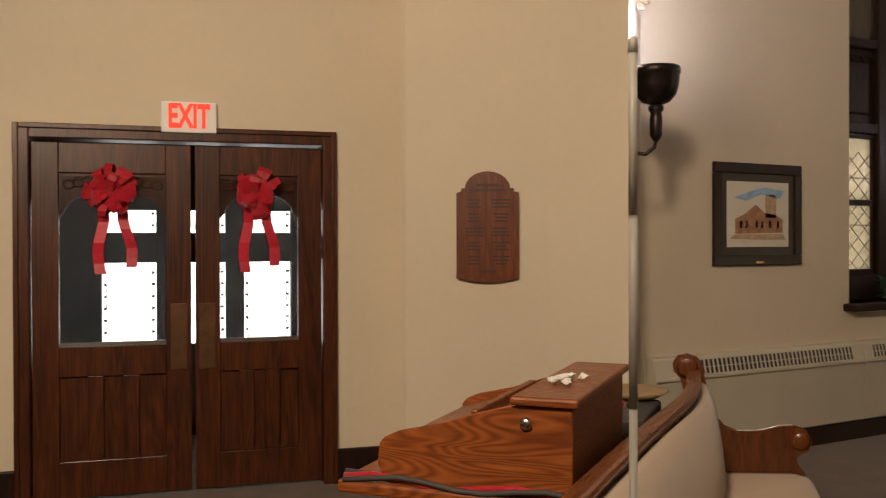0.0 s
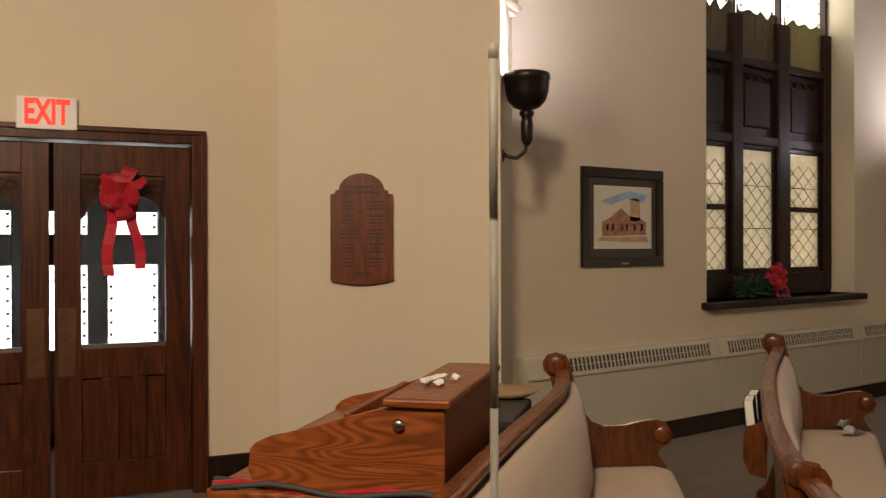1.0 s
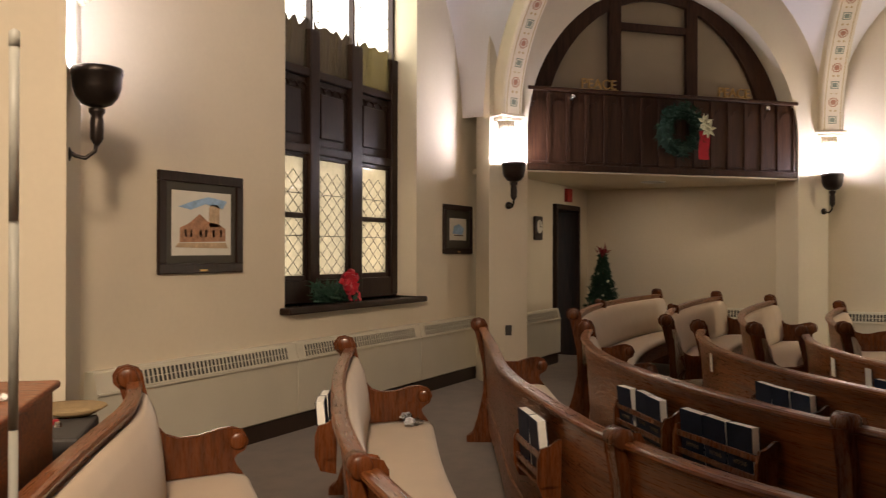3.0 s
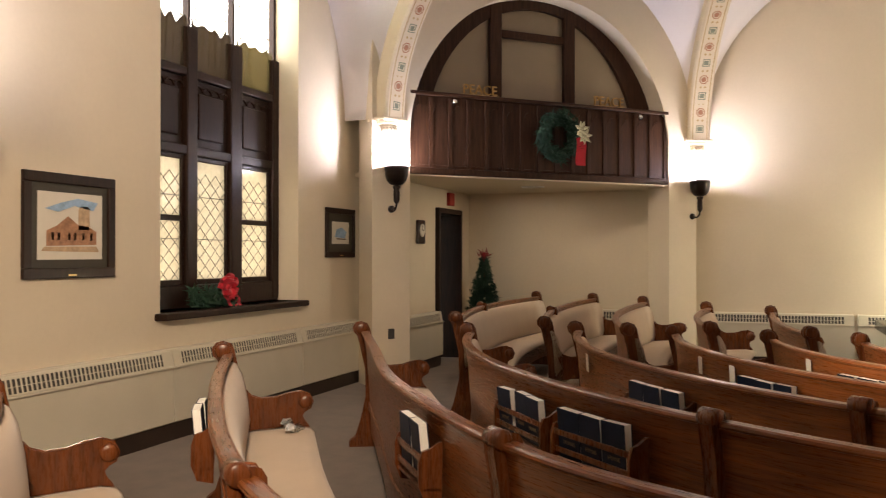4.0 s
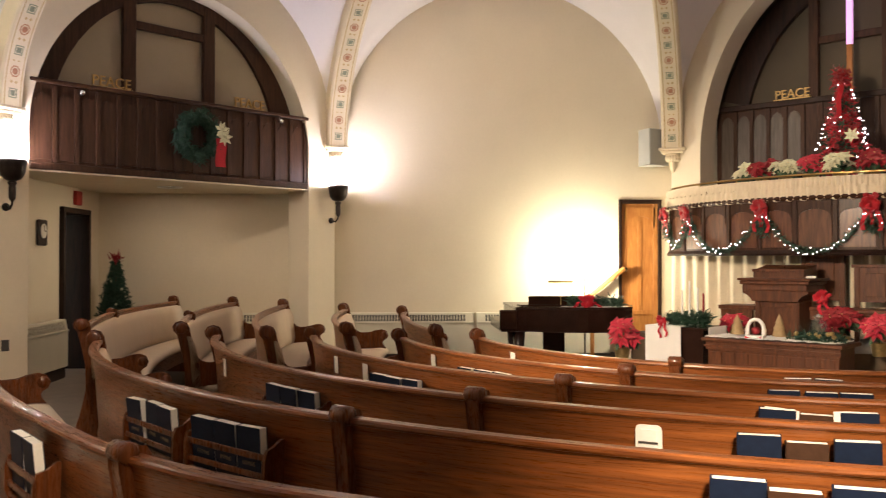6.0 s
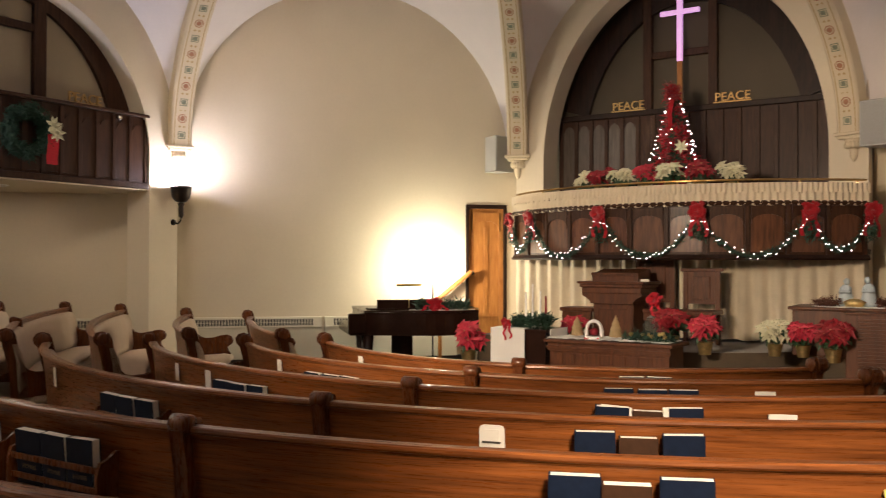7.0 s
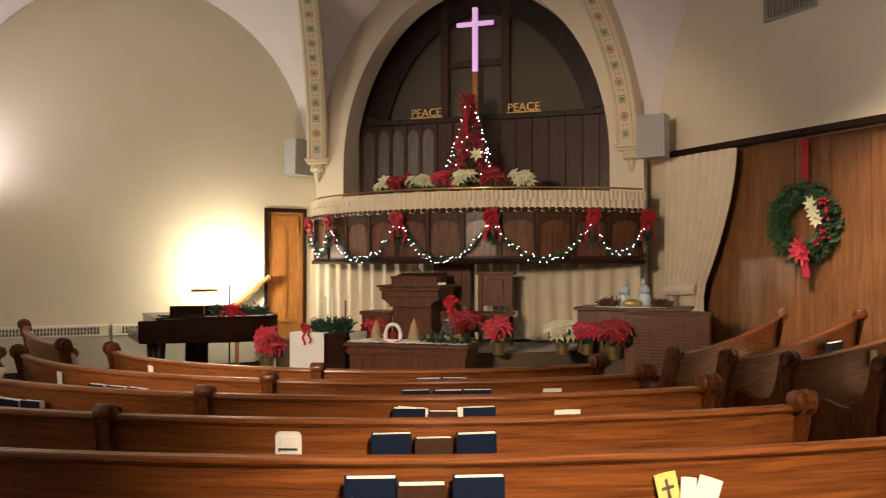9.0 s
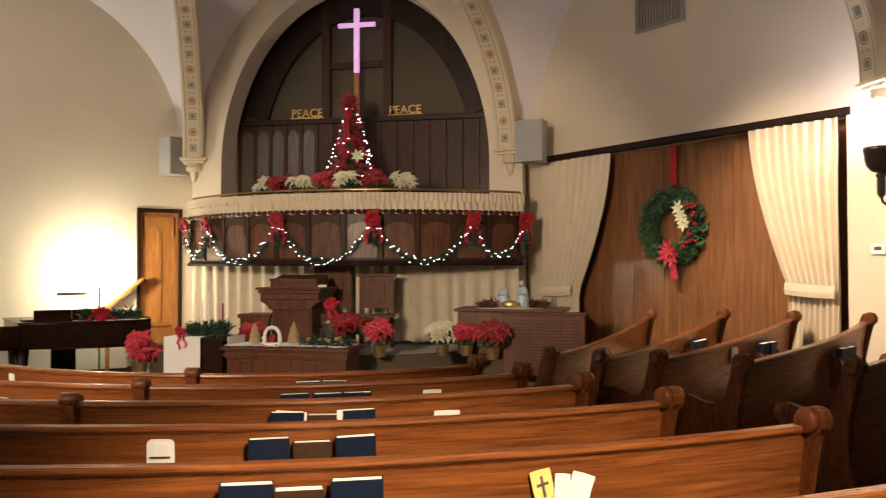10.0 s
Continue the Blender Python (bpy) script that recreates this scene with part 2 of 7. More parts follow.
def diag(cx, cy, heading):
    """A frame whose x runs along a wall, y points out through it and z up; heading: degrees of the outward direction from +x."""
    return Matrix.Translation((cx, cy, 0)) @ pose(0, 0, 0, 0, 0, heading - 90)


BOWL = Vector((8.09, -3.53))


def ground(x, y):
    """Height of the gently dished floor."""
    r = math.hypot(x - BOWL.x, y - BOWL.y)
    z = -0.025 * max(0.0, 6.75 - max(r, 2.4))
    if y < -5:
        z += min(0.16, 0.07 * (-5 - y)) 
    return z

# ---- large structure ----
bm = bmesh.new()
STEP = 0.25
nx, ny = 80, 76
grid = [[bm.verts.new((-4 + i * STEP, -10 + j * STEP, ground(-4 + i * STEP, -10 + j * STEP))) for j in range(ny + 1)] for i in range(nx + 1)]
for i in range(nx):
    for j in range(ny):
        bm.faces.new((grid[i][j], grid[i + 1][j], grid[i + 1][j + 1], grid[i][j + 1]))
structure("floor", bm, CARPET, "worn brown carpet on the dished church floor", "floor", True)

NW, TOP = 0.35, 6.9
# wall with the leaded window: opening x 6.27..8.62, z 1.06..5.2
bm = box(4.0, 6.27, 4.75, 4.75 + 0.45, -0.3, TOP)
box(8.62, 10.5, 4.75, 5.2, -0.3, TOP, bm)
box(6.27, 8.62, 4.75, 5.2, -0.3, 1.06, bm)
box(6.27, 8.62, 4.75, 5.2, 5.2, TOP, bm)
structure("wall_window", bm, WALL, "cream plaster wall round the tall leaded window", "wall")
# plain far wall with a narrow door opening y -4.02..-3.4
bm = box(13.4, 13.4 + NW, -3.36, 5.2, -0.5, TOP)
box(13.4, 13.4 + NW, -5.2, -4.02, -0.5, TOP, bm)
box(13.4, 13.4 + NW, -4.02, -3.36, 2.44, TOP, bm)
box(13.4, 13.4 + NW, -4.02, -3.36, -0.5, 0.4, bm)
structure("wall_far", bm, WALL, "broad plain cream plaster wall", "wall")
# side wall with the wide partition opening x 4.99..9.38, z up to 3.0
bm = box(9.38, 10.6, -8.1, -7.75, -0.5, TOP)
box(-3.5, 4.99, -8.1, -7.75, -0.5, TOP, bm)
box(4.99, 9.38, -8.1, -7.75, 2.98, TOP, bm)
structure("wall_partition_side", bm, WALL, "cream plaster wall over the wide partition opening", "wall")


def arch_points(hw, z0, rise, n=44):
    """Points of an arch from the left spring to the right."""
    return [(-hw * math.cos(math.pi * k / n), z0 + rise * math.sin(math.pi * k / n)) for k in range(n + 1)]


def arch_slab(name, m, hw, z0, rise, label):
    pts = arch_points(hw, z0, rise)
    outline = [(-2.42, -0.5), (-hw, -0.5)] + pts + [(hw, -0.5), (2.42, -0.5), (2.42, TOP), (-2.42, TOP)]
    return structure(name, prism(outline, 0.45, m), WALL, label, "wall")


LOFT_M = diag(11.3, 2.6, 45)
CHANCEL_M = diag(11.25, -5.75, -45)
arch_slab("wall_loft_arch", LOFT_M, 1.94, 2.95, 1.94, "round plaster arch and piers before the side loft")
arch_slab("wall_chancel_arch", CHANCEL_M, 1.97, 3.0, 2.6, "tall plaster arch and piers before the choir loft")

arch_slab("wall_rear_arch", diag(2.58, -5.72, 225), 1.94, 2.95, 1.94, "round plaster arch and piers at the rear corner")
# side loft alcove
bm = box(10.28, 11.9, 4.36, 4.7, -0.3, 2.9)
box(12.85, 13.42, 4.36, 4.7, -0.3, 2.9, bm)
box(11.9, 12.85, 4.36, 4.7, 2.18, 2.9, bm)
structure("wall_alcove", bm, WALL, "cream plaster wall with a doorway under the side loft", "wall")
# porch corner: door wall, its return, plaque wall and the thick arch jamb
DW0, DW1 = Vector((-1.6, 6.27)), Vector((2.62, 5.37))
dwd = (DW1 - DW0).normalized()
DOORWALL_M = Matrix.Translation((DW0.x, DW0.y, 0)) @ pose(0, 0, 0, 0, 0, math.degrees(math.atan2(dwd.y, dwd.x)))
DL, DR, DH = 1.98 + 0.06, 3.855 - 0.06, 2.19
L = (DW1 - DW0).length
bm = box(-2.5, DL, 0, 0.2, -0.3, TOP, None, 0, DOORWALL_M)
structure("wall_entrance", bm, WALL, "cream plaster wall round the double entrance doors", "wall")
structure("wall_entrance_jamb", box(DR, L + 0.02, 0, 0.2, -0.3, TOP, None, 0, DOORWALL_M), WALL, "cream plaster wall beside the double entrance doors", "wall")
structure("wall_entrance_head", box(DL, DR, 0, 0.2, DH, TOP, None, 0, DOORWALL_M), WALL, "cream plaster wall over the double entrance doors", "wall")
bm = prism([(2.62, 5.37), (2.385, 4.9), (2.40, 4.872), (2.445, 4.845), (3.11, 4.41), (3.43, 4.06), (4.12, 4.75), (4.12, 5.9), (2.62, 5.9)], TOP + 0.3,
           Matrix(((1, 0, 0, 0), (0, 0, 1, 0), (0, 1, 0, -0.3), (0, 0, 0, 1))))
structure("wall_corner_pier", bm, WALL, "angled cream plaster pier beside the entrance", "wall")
# walls that close the place behind the camera
bm = box(-3.9, -3.5, -8.1, 8.0, -0.3, TOP)
structure("wall_rear", bm, WALL, "plain cream rear wall", "wall")

# ---- vault ----
CROWN = Vector((7.0, -1.5, 6.6))
SPRING = 3.16
CORNERS = [(9.72, 4.12), (12.93, 0.86), (12.85, -4.02), (9.62, -7.28), (4.42, -7.3), (-1.6, -4.4), (-1.6, 0.6), (3.85, 4.55)]


def rib_curve(i, n=18):
    v = Vector((*CORNERS[i], 0))
    return [Vector((v.x + (CROWN.x - v.x) * (1 - math.cos(a)), v.y + (CROWN.y - v.y) * (1 - math.cos(a)), SPRING + (CROWN.z - SPRING) * math.sin(a)))
            for a in (math.pi / 2 * k / n for k in range(n + 1))]


bm = bmesh.new()
for i in range(8):
    j = (i + 1) % 8
    va, vb = Vector((*CORNERS[i], 0)), Vector((*CORNERS[j], 0))
    mid, half = (va + vb) / 2, (vb - va) / 2
    rise = 2.78 if i == 2 else min(half.length * 1.02, 2.6)
    out = Vector((half.y, -half.x, 0)).normalized()
    if out.dot(mid - Vector((CROWN.x, CROWN.y, 0))) < 0:
        out = -out
    for end, ribs in ((va, rib_curve(i)), (vb, rib_curve(j))):
        n = len(ribs) - 1
        wall_edge = [end + (mid - end) * (1 - math.cos(math.pi / 2 * k / n)) + Vector((0, 0, SPRING + rise * math.sin(math.pi / 2 * k / n))) for k in range(n + 1)]
        if i == 7:
            for k, p in enumerate(wall_edge):
                p.y += (4.735 - p.y) * min(1.0, k / 3.0)
        cols = []
        for k in range(n + 1):
            row = [bm.verts.new(wall_edge[k] + out * 1.0), bm.verts.new(wall_edge[k])]
            for q in range(1, 9):
                f = q / 8
                p = wall_edge[k].lerp(ribs[k], f)
                row.append(bm.verts.new(p + Vector((0, 0, 0.12 * math.sin(math.pi * f) * k / n))))
            cols.append(row)
        for k in range(n):
            for q in range(len(cols[0]) - 1):
                bm.faces.new((cols[k][q], cols[k + 1][q], cols[k + 1][q + 1], cols[k][q + 1]))
bmesh.ops.remove_doubles(bm, verts=bm.verts, dist=0.002)
structure("ceiling", bm, VAULT, "white plastered ribbed vault over the sanctuary", "ceiling", True)
bm = box(-4, 15.5, -10, 9, TOP + 0.35, TOP + 0.6)
structure("roof_deck", bm, VAULT, "plain plaster deck above the vault", "ceiling")

GREEN_P = plain("faded_green_paint", (0.2, 0.22, 0.15), 0.7, 0.25, 30)
RED_P = plain("faded_red_paint", (0.36, 0.17, 0.095), 0.7, 0.25, 30)
LINE_P = plain("ochre_line_paint", (0.42, 0.3, 0.14), 0.7, 0.1, 30)
for i in (0, 1, 2, 3, 4, 7):
    pts = rib_curve(i, 40)[:34]
    v = Vector((*CORNERS[i], 0))
    inward = (Vector((CROWN.x, CROWN.y, 0)) - v).normalized()
    side = Vector((-inward.y, inward.x, 0))
    bm, motifs, reds, lines = bmesh.new(), bmesh.new(), bmesh.new(), bmesh.new()
    prev = None
    for k in range(len(pts) - 1):
        t = (pts[k + 1] - pts[k]).normalized()
        nrm = side.cross(t).normalized()
        if nrm.dot(inward) < 0 and t.z > 0.2:
            nrm = -nrm
        ring = [bm.verts.new(pts[k] + side * a + nrm * b) for a, b in ((-0.15, -0.14), (-0.15, 0.05), (-0.125, 0.075), (0.125, 0.075), (0.15, 0.05), (0.15, -0.14))]
        if prev:
            for q in range(5):
                bm.faces.new((prev[q], prev[q + 1], ring[q + 1], ring[q]))
        prev = ring
        for s in (-1, 1):
            c = pts[k] + nrm * 0.078 + side * s * 0.1
            lines.faces.new([lines.verts.new(p) for p in (c - side * 0.006, c + side * 0.006, c + side * 0.006 + t * (pts[k + 1] - pts[k]).length, c - side * 0.006 + t * (pts[k + 1] - pts[k]).length)])
    # painted motifs at even steps: framed squares between eight-sided roundels
    run = [0.0]
    for a, b in zip(pts, pts[1:]):
        run.append(run[-1] + (b - a).length)
    for count in range(int((run[-1] - 0.2) / 0.235)):
        want = 0.14 + 0.235 * count
        k = max(q for q in range(len(run) - 1) if run[q] <= want)
        t = (pts[k + 1] - pts[k]).normalized()
        nrm = side.cross(t).normalized()
        if nrm.dot(inward) < 0 and t.z > 0.2:
            nrm = -nrm
        c = pts[k] + t * (want - run[k]) + nrm * 0.081
        sides, rad, target = (4, 0.072, motifs) if count % 2 == 0 else (8, 0.064, reds)
        ring = lambda f: [target.verts.new(c + side * rad * f * math.cos(2 * math.pi * (q + 0.5) / sides) + t * rad * f * math.sin(2 * math.pi * (q + 0.5) / sides)) for q in range(sides)]
        outer, inner = ring(1.0), ring(0.78)
        for q in range(sides):
            target.faces.new((outer[q], outer[(q + 1) % sides], inner[(q + 1) % sides], inner[q]))
        target.faces.new(ring(0.58))
        for sx in (-1, 1):
            m2 = c + t * 0.1175 + side * sx * 0.03
            lines.faces.new([lines.verts.new(m2 + side * 0.018 * math.cos(a) + t * 0.018 * math.sin(a)) for a in (0, math.pi / 2, math.pi, 3 * math.pi / 2)])
    ob = structure("ceiling_rib", bm, RIB, "plaster vault rib with a faded painted ornament band", "vault rib")
    part("green_motif", motifs, GREEN_P, ob, "faded green painted squares")
    part("red_motif", reds, RED_P, ob, "faded red painted roundels")
    part("border_line", lines, LINE_P, ob)
    # carved capital under the rib
    face = v - inward * 0.05
    cap = thing("capital", Matrix.Translation((face.x, face.y, SPRING)) @ pose(0, 0, 0, 0, 0, math.degrees(math.atan2(inward.y, inward.x)) - 90), "small carved plaster capital under the vault rib", "capital", "capitals under the ribs", "structure")
    part("abacus", box(-0.19, 0.19, -0.18, 0.13, -0.04, 0.0, None, 0.012), RIB, cap)
    b2 = box(-0.155, 0.155, -0.16, 0.1, -0.08, -0.04, None, 0.01)
    part("moulding", b2, RIB, cap)
    b2 = lathe([(0.005, -0.36), (0.03, -0.33), (0.045, -0.28), (0.05, -0.22), (0.085, -0.14), (0.115, -0.08)], Matrix.Translation((0, -0.02, 0)), 14)
    part("corbel", b2, RIB, cap, "", True)
    leafs = bmesh.new()
    for q in range(7):
        a = math.pi * (q + 0.5) / 7
        bmesh.ops.create_icosphere(leafs, subdivisions=1, radius=0.035, matrix=Matrix.Translation((0.082 * math.cos(a), -0.02 + 0.082 * math.sin(a), -0.15)) @ Matrix.Diagonal((1, 1, 1.7, 1)))
    part("leaf_carving", leafs, RIB, cap, "", True)

# ---- pews ----
def arc(radius, a0, a1, step=1.5):
    n = max(3, int(abs(a1 - a0) / step))
    out = []
    for k in range(n + 1):
        a = radians(a0 + (a1 - a0) * k / n)
        out.append((BOWL.x + radius * math.cos(a), BOWL.y + radius * math.sin(a), math.cos(a), math.sin(a)))
    return out


def bent_line(p, q, sag, back, n=12):
    """A gently bowed path from p to q; back: a vector pointing to the pew's back; sag: how far the middle lies backward."""
    p, q, back = Vector(p), Vector(q), Vector(back)
    d = (q - p).normalized()
    nrm = Vector((-d.y, d.x))
    if nrm.dot(back) < 0:
        nrm = -nrm
    out = []
    for k in range(n + 1):
        u = k / n
        c = p.lerp(q, u) + nrm * sag * 4 * u * (1 - u)
        slope = sag * 4 * (1 - 2 * u) / (q - p).length
        m = (nrm - d * slope).normalized()
        out.append((c.x, c.y, m.x, m.y))
    return out


END_OUTLINE = [(0.12, 0.0), (0.12, 0.04), (0.07, 0.08), (0.03, 0.2), (-0.015, 0.4), (-0.01, 0.62), (0.03, 0.8), (0.055, 0.9), (0.085, 0.93), (0.09, 0.965), (0.07, 0.995), (0.03, 1.005),
               (-0.015, 0.99), (-0.035, 0.955), (-0.045, 0.9), (-0.07, 0.8), (-0.1, 0.71), (-0.14, 0.665), (-0.2, 0.645), (-0.3, 0.65), (-0.38, 0.675), (-0.45, 0.685), (-0.505, 0.665), (-0.525, 0.625),
               (-0.51, 0.585), (-0.475, 0.565), (-0.455, 0.54), (-0.47, 0.5), (-0.5, 0.46), (-0.505, 0.4), (-0.48, 0.3), (-0.45, 0.16), (-0.46, 0.07), (-0.5, 0.03), (-0.5, 0.0)]
BACK = [(-0.075, 0.1), (-0.05, 0.1), (-0.035, 0.45), (-0.012, 0.75), (0.012, 0.908), (-0.016, 0.908), (-0.04, 0.75), (-0.062, 0.45)]
RAIL = [(-0.028, 0.904), (0.016, 0.904), (0.018, 0.91), (0.026, 0.913), (0.031, 0.921), (0.029, 0.931), (0.021, 0.937), (-0.022, 0.939), (-0.033, 0.934), (-0.036, 0.922), (-0.033, 0.912)]
FOOT_RAIL = [(-0.045, 0.3), (-0.03, 0.3), (-0.028, 0.36), (-0.042, 0.36)]
BACK_PAD = [(-0.075, 0.44), (-0.125, 0.46), (-0.14, 0.52), (-0.125, 0.66), (-0.095, 0.8), (-0.06, 0.87), (-0.035, 0.885), (-0.02, 0.88), (-0.045, 0.75), (-0.066, 0.45)]
SEAT_PAD = [(-0.09, 0.4), (-0.5, 0.395), (-0.53, 0.41), (-0.535, 0.435), (-0.51, 0.462), (-0.44, 0.475), (-0.2, 0.46), (-0.09, 0.45)]
SEAT_BOARD = [(-0.07, 0.36), (-0.5, 0.36), (-0.5, 0.39), (-0.07, 0.396)]
APRON = [(-0.455, 0.24), (-0.475, 0.24), (-0.475, 0.358), (-0.455, 0.358)]


def end_frame(p, sign):
    """x runs along the row outward from the end, y to the front."""
    x, y, nx, ny = p
    m = Matrix(((-ny * sign, -nx, 0, x), (nx * sign, -ny, 0, y), (0, 0, 1, ground(x, y)), (0, 0, 0, 1)))
    return m


def pew_end(name, p, sign, origin, parent):
    x, y, nx, ny = p
    # outline a -> back direction, thickness along the row
    t = Vector((-ny, nx, 0)) * sign
    m = Matrix(((nx, t.x, 0, x - origin[0]), (ny, t.y, 0, y - origin[1]), (0, 0, 1, ground(x, y) - origin[2]), (0, 0, 0, 1)))
    ob = part(name, prism(END_OUTLINE, 0.055, m, None, 0.006), OAK_END, parent)
    # rolled scroll with turned rings, and the arm's roll
    along = m @ Matrix(((0, 0, 1, 0), (1, 0, 0, 0), (0, 1, 0, 0), (0, 0, 0, 1)))
    roll = lathe([(0.001, -0.03), (0.038, -0.03), (0.047, -0.025), (0.05, -0.012), (0.048, 0.004), (0.043, 0.008), (0.043, 0.012), (0.051, 0.017), (0.052, 0.03), (0.051, 0.042), (0.043, 0.047), (0.043, 0.051), (0.048, 0.055), (0.05, 0.072), (0.047, 0.086), (0.038, 0.091), (0.028, 0.086), (0.001, 0.086)],
                 m @ Matrix(((1, 0, 0, 0.028), (0, 0, 1, 0), (0, 1, 0, 0.955), (0, 0, 0, 1))), 18)
    part("scroll", roll, OAK_END, ob, "", True)
    roll = lathe([(0.001, -0.012), (0.035, -0.012), (0.044, -0.004), (0.044, 0.06), (0.035, 0.068), (0.001, 0.068)],
                 m @ Matrix(((1, 0, 0, -0.48), (0, 0, 1, 0), (0, 1, 0, 0.625), (0, 0, 0, 1))), 16)
    part("arm_scroll", roll, OAK_END, ob, "", True)
    return ob


PEWS = []


def pew(path, label, posts=(), ends=(True, True), joint_pads=()):
    """A long pew along path; posts: places along it (0..1) where two lengths are joined."""
    c = path[len(path) // 2]
    o = (c[0], c[1], ground(c[0], c[1]))
    ob = thing("pew", Matrix.Translation(o), label, "pew", "curved church pews")
    part("back_panel", sweep(path, BACK, o, None, ground), OAK, ob)
    part("top_rail", sweep(path, RAIL, o, None, ground), OAK, ob, "polished rounded oak top rail")
    part("lower_rail", sweep(path, FOOT_RAIL, o, None, ground), OAK, ob)
    part("back_cushion", sweep(path, BACK_PAD, o, None, ground), CREAM, ob, "cream upholstered back", True)
    part("seat_board", sweep(path, SEAT_BOARD, o, None, ground), OAK, ob)
    part("seat_cushion", sweep(path, SEAT_PAD, o, None, ground), CREAM, ob, "cream upholstered seat", True)
    part("apron", sweep(path, APRON, o, None, ground), OAK, ob)
    if ends[0]:
        pew_end("pew_end", path[0], -1, o, ob)
    if ends[1]:
        pew_end("pew_end", path[-1], 1, o, ob)
    n = len(path) - 1
    for u in posts:
        k = min(n - 1, int(u * n))
        f = u * n - k
        a, b = path[k], path[k + 1]
        p = tuple(a[i] + (b[i] - a[i]) * f for i in range(4))
        x, y, nx, ny = p
        m = Matrix(((nx, -ny, 0, x - o[0]), (ny, nx, 0, y - o[1]), (0, 0, 1, ground(x, y) - o[2]), (0, 0, 0, 1)))
        post = prism([(-0.055, 0.1), (-0.02, 0.1), (0.0, 0.45), (0.028, 0.78), (0.05, 0.9), (0.052, 0.93), (0.035, 0.955), (0.0, 0.962), (-0.035, 0.955), (-0.05, 0.93), (-0.05, 0.88), (-0.03, 0.75)], 0.066, m @ Matrix.Translation((0, -0.033, 0)), None, 0.006)
        part("joint_post", post, OAK_END, ob, "oak post with a rounded cap joining two lengths")
        cap = lathe([(0.001, -0.046), (0.03, -0.046), (0.036, -0.04), (0.036, 0.04), (0.03, 0.046), (0.001, 0.046)], m @ Matrix(((1, 0, 0, 0.026), (0, 0, 1, 0), (0, 1, 0, 0.945), (0, 0, 0, 1))), 14)
        part("post_scroll", cap, OAK_END, ob, "", True)
    if len(PEWS) > 2:
        ob.scale.z = 1.026
    PEWS.append((ob, path, o))
    return ob


ROWS_R = [8.4, 7.55, 6.72, 5.88, 5.04, 4.25, 3.5, 2.8]
LEFT_A = [125.5, 114.0, 102.6, 102.5, 96.5, 95.5, 97.1, 95.2]
POST_A = [None, 137.4, 139.3, 140.8, 141.3, 141.8, 142.2, 143.1]
RIGHT_A = [176, 176, 176, 175.9, 176.4, 177.8, 180.0, 183.0]


def through_points(keys, step=10):
    """A smooth path through the keys, with normals to the left of its run reversed to face the back."""
    k = [Vector(p) for p in keys]
    k = [2 * k[0] - k[1]] + k + [2 * k[-1] - k[-2]]
    pts = []
    for i in range(1, len(k) - 2):
        for q in range(step):
            t = q / step
            pts.append(0.5 * (2 * k[i] + (k[i + 1] - k[i - 1]) * t + (2 * k[i - 1] - 5 * k[i] + 4 * k[i + 1] - k[i + 2]) * t * t + (3 * k[i] - k[i - 1] - 3 * k[i + 1] + k[i + 2]) * t ** 3))
    pts.append(k[-2])
    out = []
    for i, p in enumerate(pts):
        d = (pts[min(i + 1, len(pts) - 1)] - pts[max(i - 1, 0)]).normalized()
        n = Vector((d.y, -d.x))
        if n.dot(p - BOWL) < 0:
            n = -n
        out.append((p.x, p.y, n.x, n.y))
    return out


BACK_ROWS = [
    ([(3.13, 3.24), (2.68, 2.8), (2.06, 2.35), (1.37, 1.83), (0.6, 1.2), (-0.3, 0.5), (-1.2, -0.3)], []),
    ([(4.83, 3.15), (3.9, 2.6), (3.16, 2.11), (2.67, 1.76), (2.22, 1.38), (1.75, 0.85), (1.3, 0.1), (0.95, -0.9), (0.7, -2.0), (0.6, -3.0)], [4 / 9]),
    ([(6.65, 3.05), (5.5, 2.45), (4.35, 1.86), (3.46, 1.26), (2.92, 0.83), (2.45, 0.25), (2.0, -0.69), (1.62, -1.75), (1.39, -3.06)], [4 / 8]),
]
for keys, joints in BACK_ROWS:
    pew(through_points(keys), "long curved oak pew with cream upholstery, joined by a post" if joints else "long oak pew with cream upholstery at the rear", joints)
for r, a0, ap, a1 in list(zip(ROWS_R, LEFT_A, POST_A, RIGHT_A))[3:]:
    pew(arc(r, a0, a1), "long curved oak pew with cream upholstery, joined by a post", [] if ap is None else [(ap - a0) / (a1 - a0)])
for p, q, sag in (((8.0, 2.71), (12.5, 3.02), 0.25), ((7.91, 1.83), (12.2, 2.16), 0.25), ((7.65, 1.05), (11.8, 1.44), 0.25), ((8.3, 0.42), (11.2, 0.62), 0.15), ((8.3, -0.4), (10.9, -0.1), 0.12)):
    pew(bent_line(p, q, sag, (0, 1)), "curved oak pew with cream upholstery under the side loft", [0.45] if q[0] - p[0] > 4.2 else [])
for p, q, sag in (((3.3, -5.15), (3.85, -7.35), 0.12), ((4.05, -5.05), (4.58, -7.35), 0.12), ((4.72, -4.95), (5.33, -7.35), 0.12), ((5.12, -4.75), (6.15, -7.35), 0.12), ((5.6, -4.65), (6.9, -7.1), 0.1)):
    pew(bent_line(p, q, sag, (-1, 0)), "short oak pew with cream upholstery beside the partition")

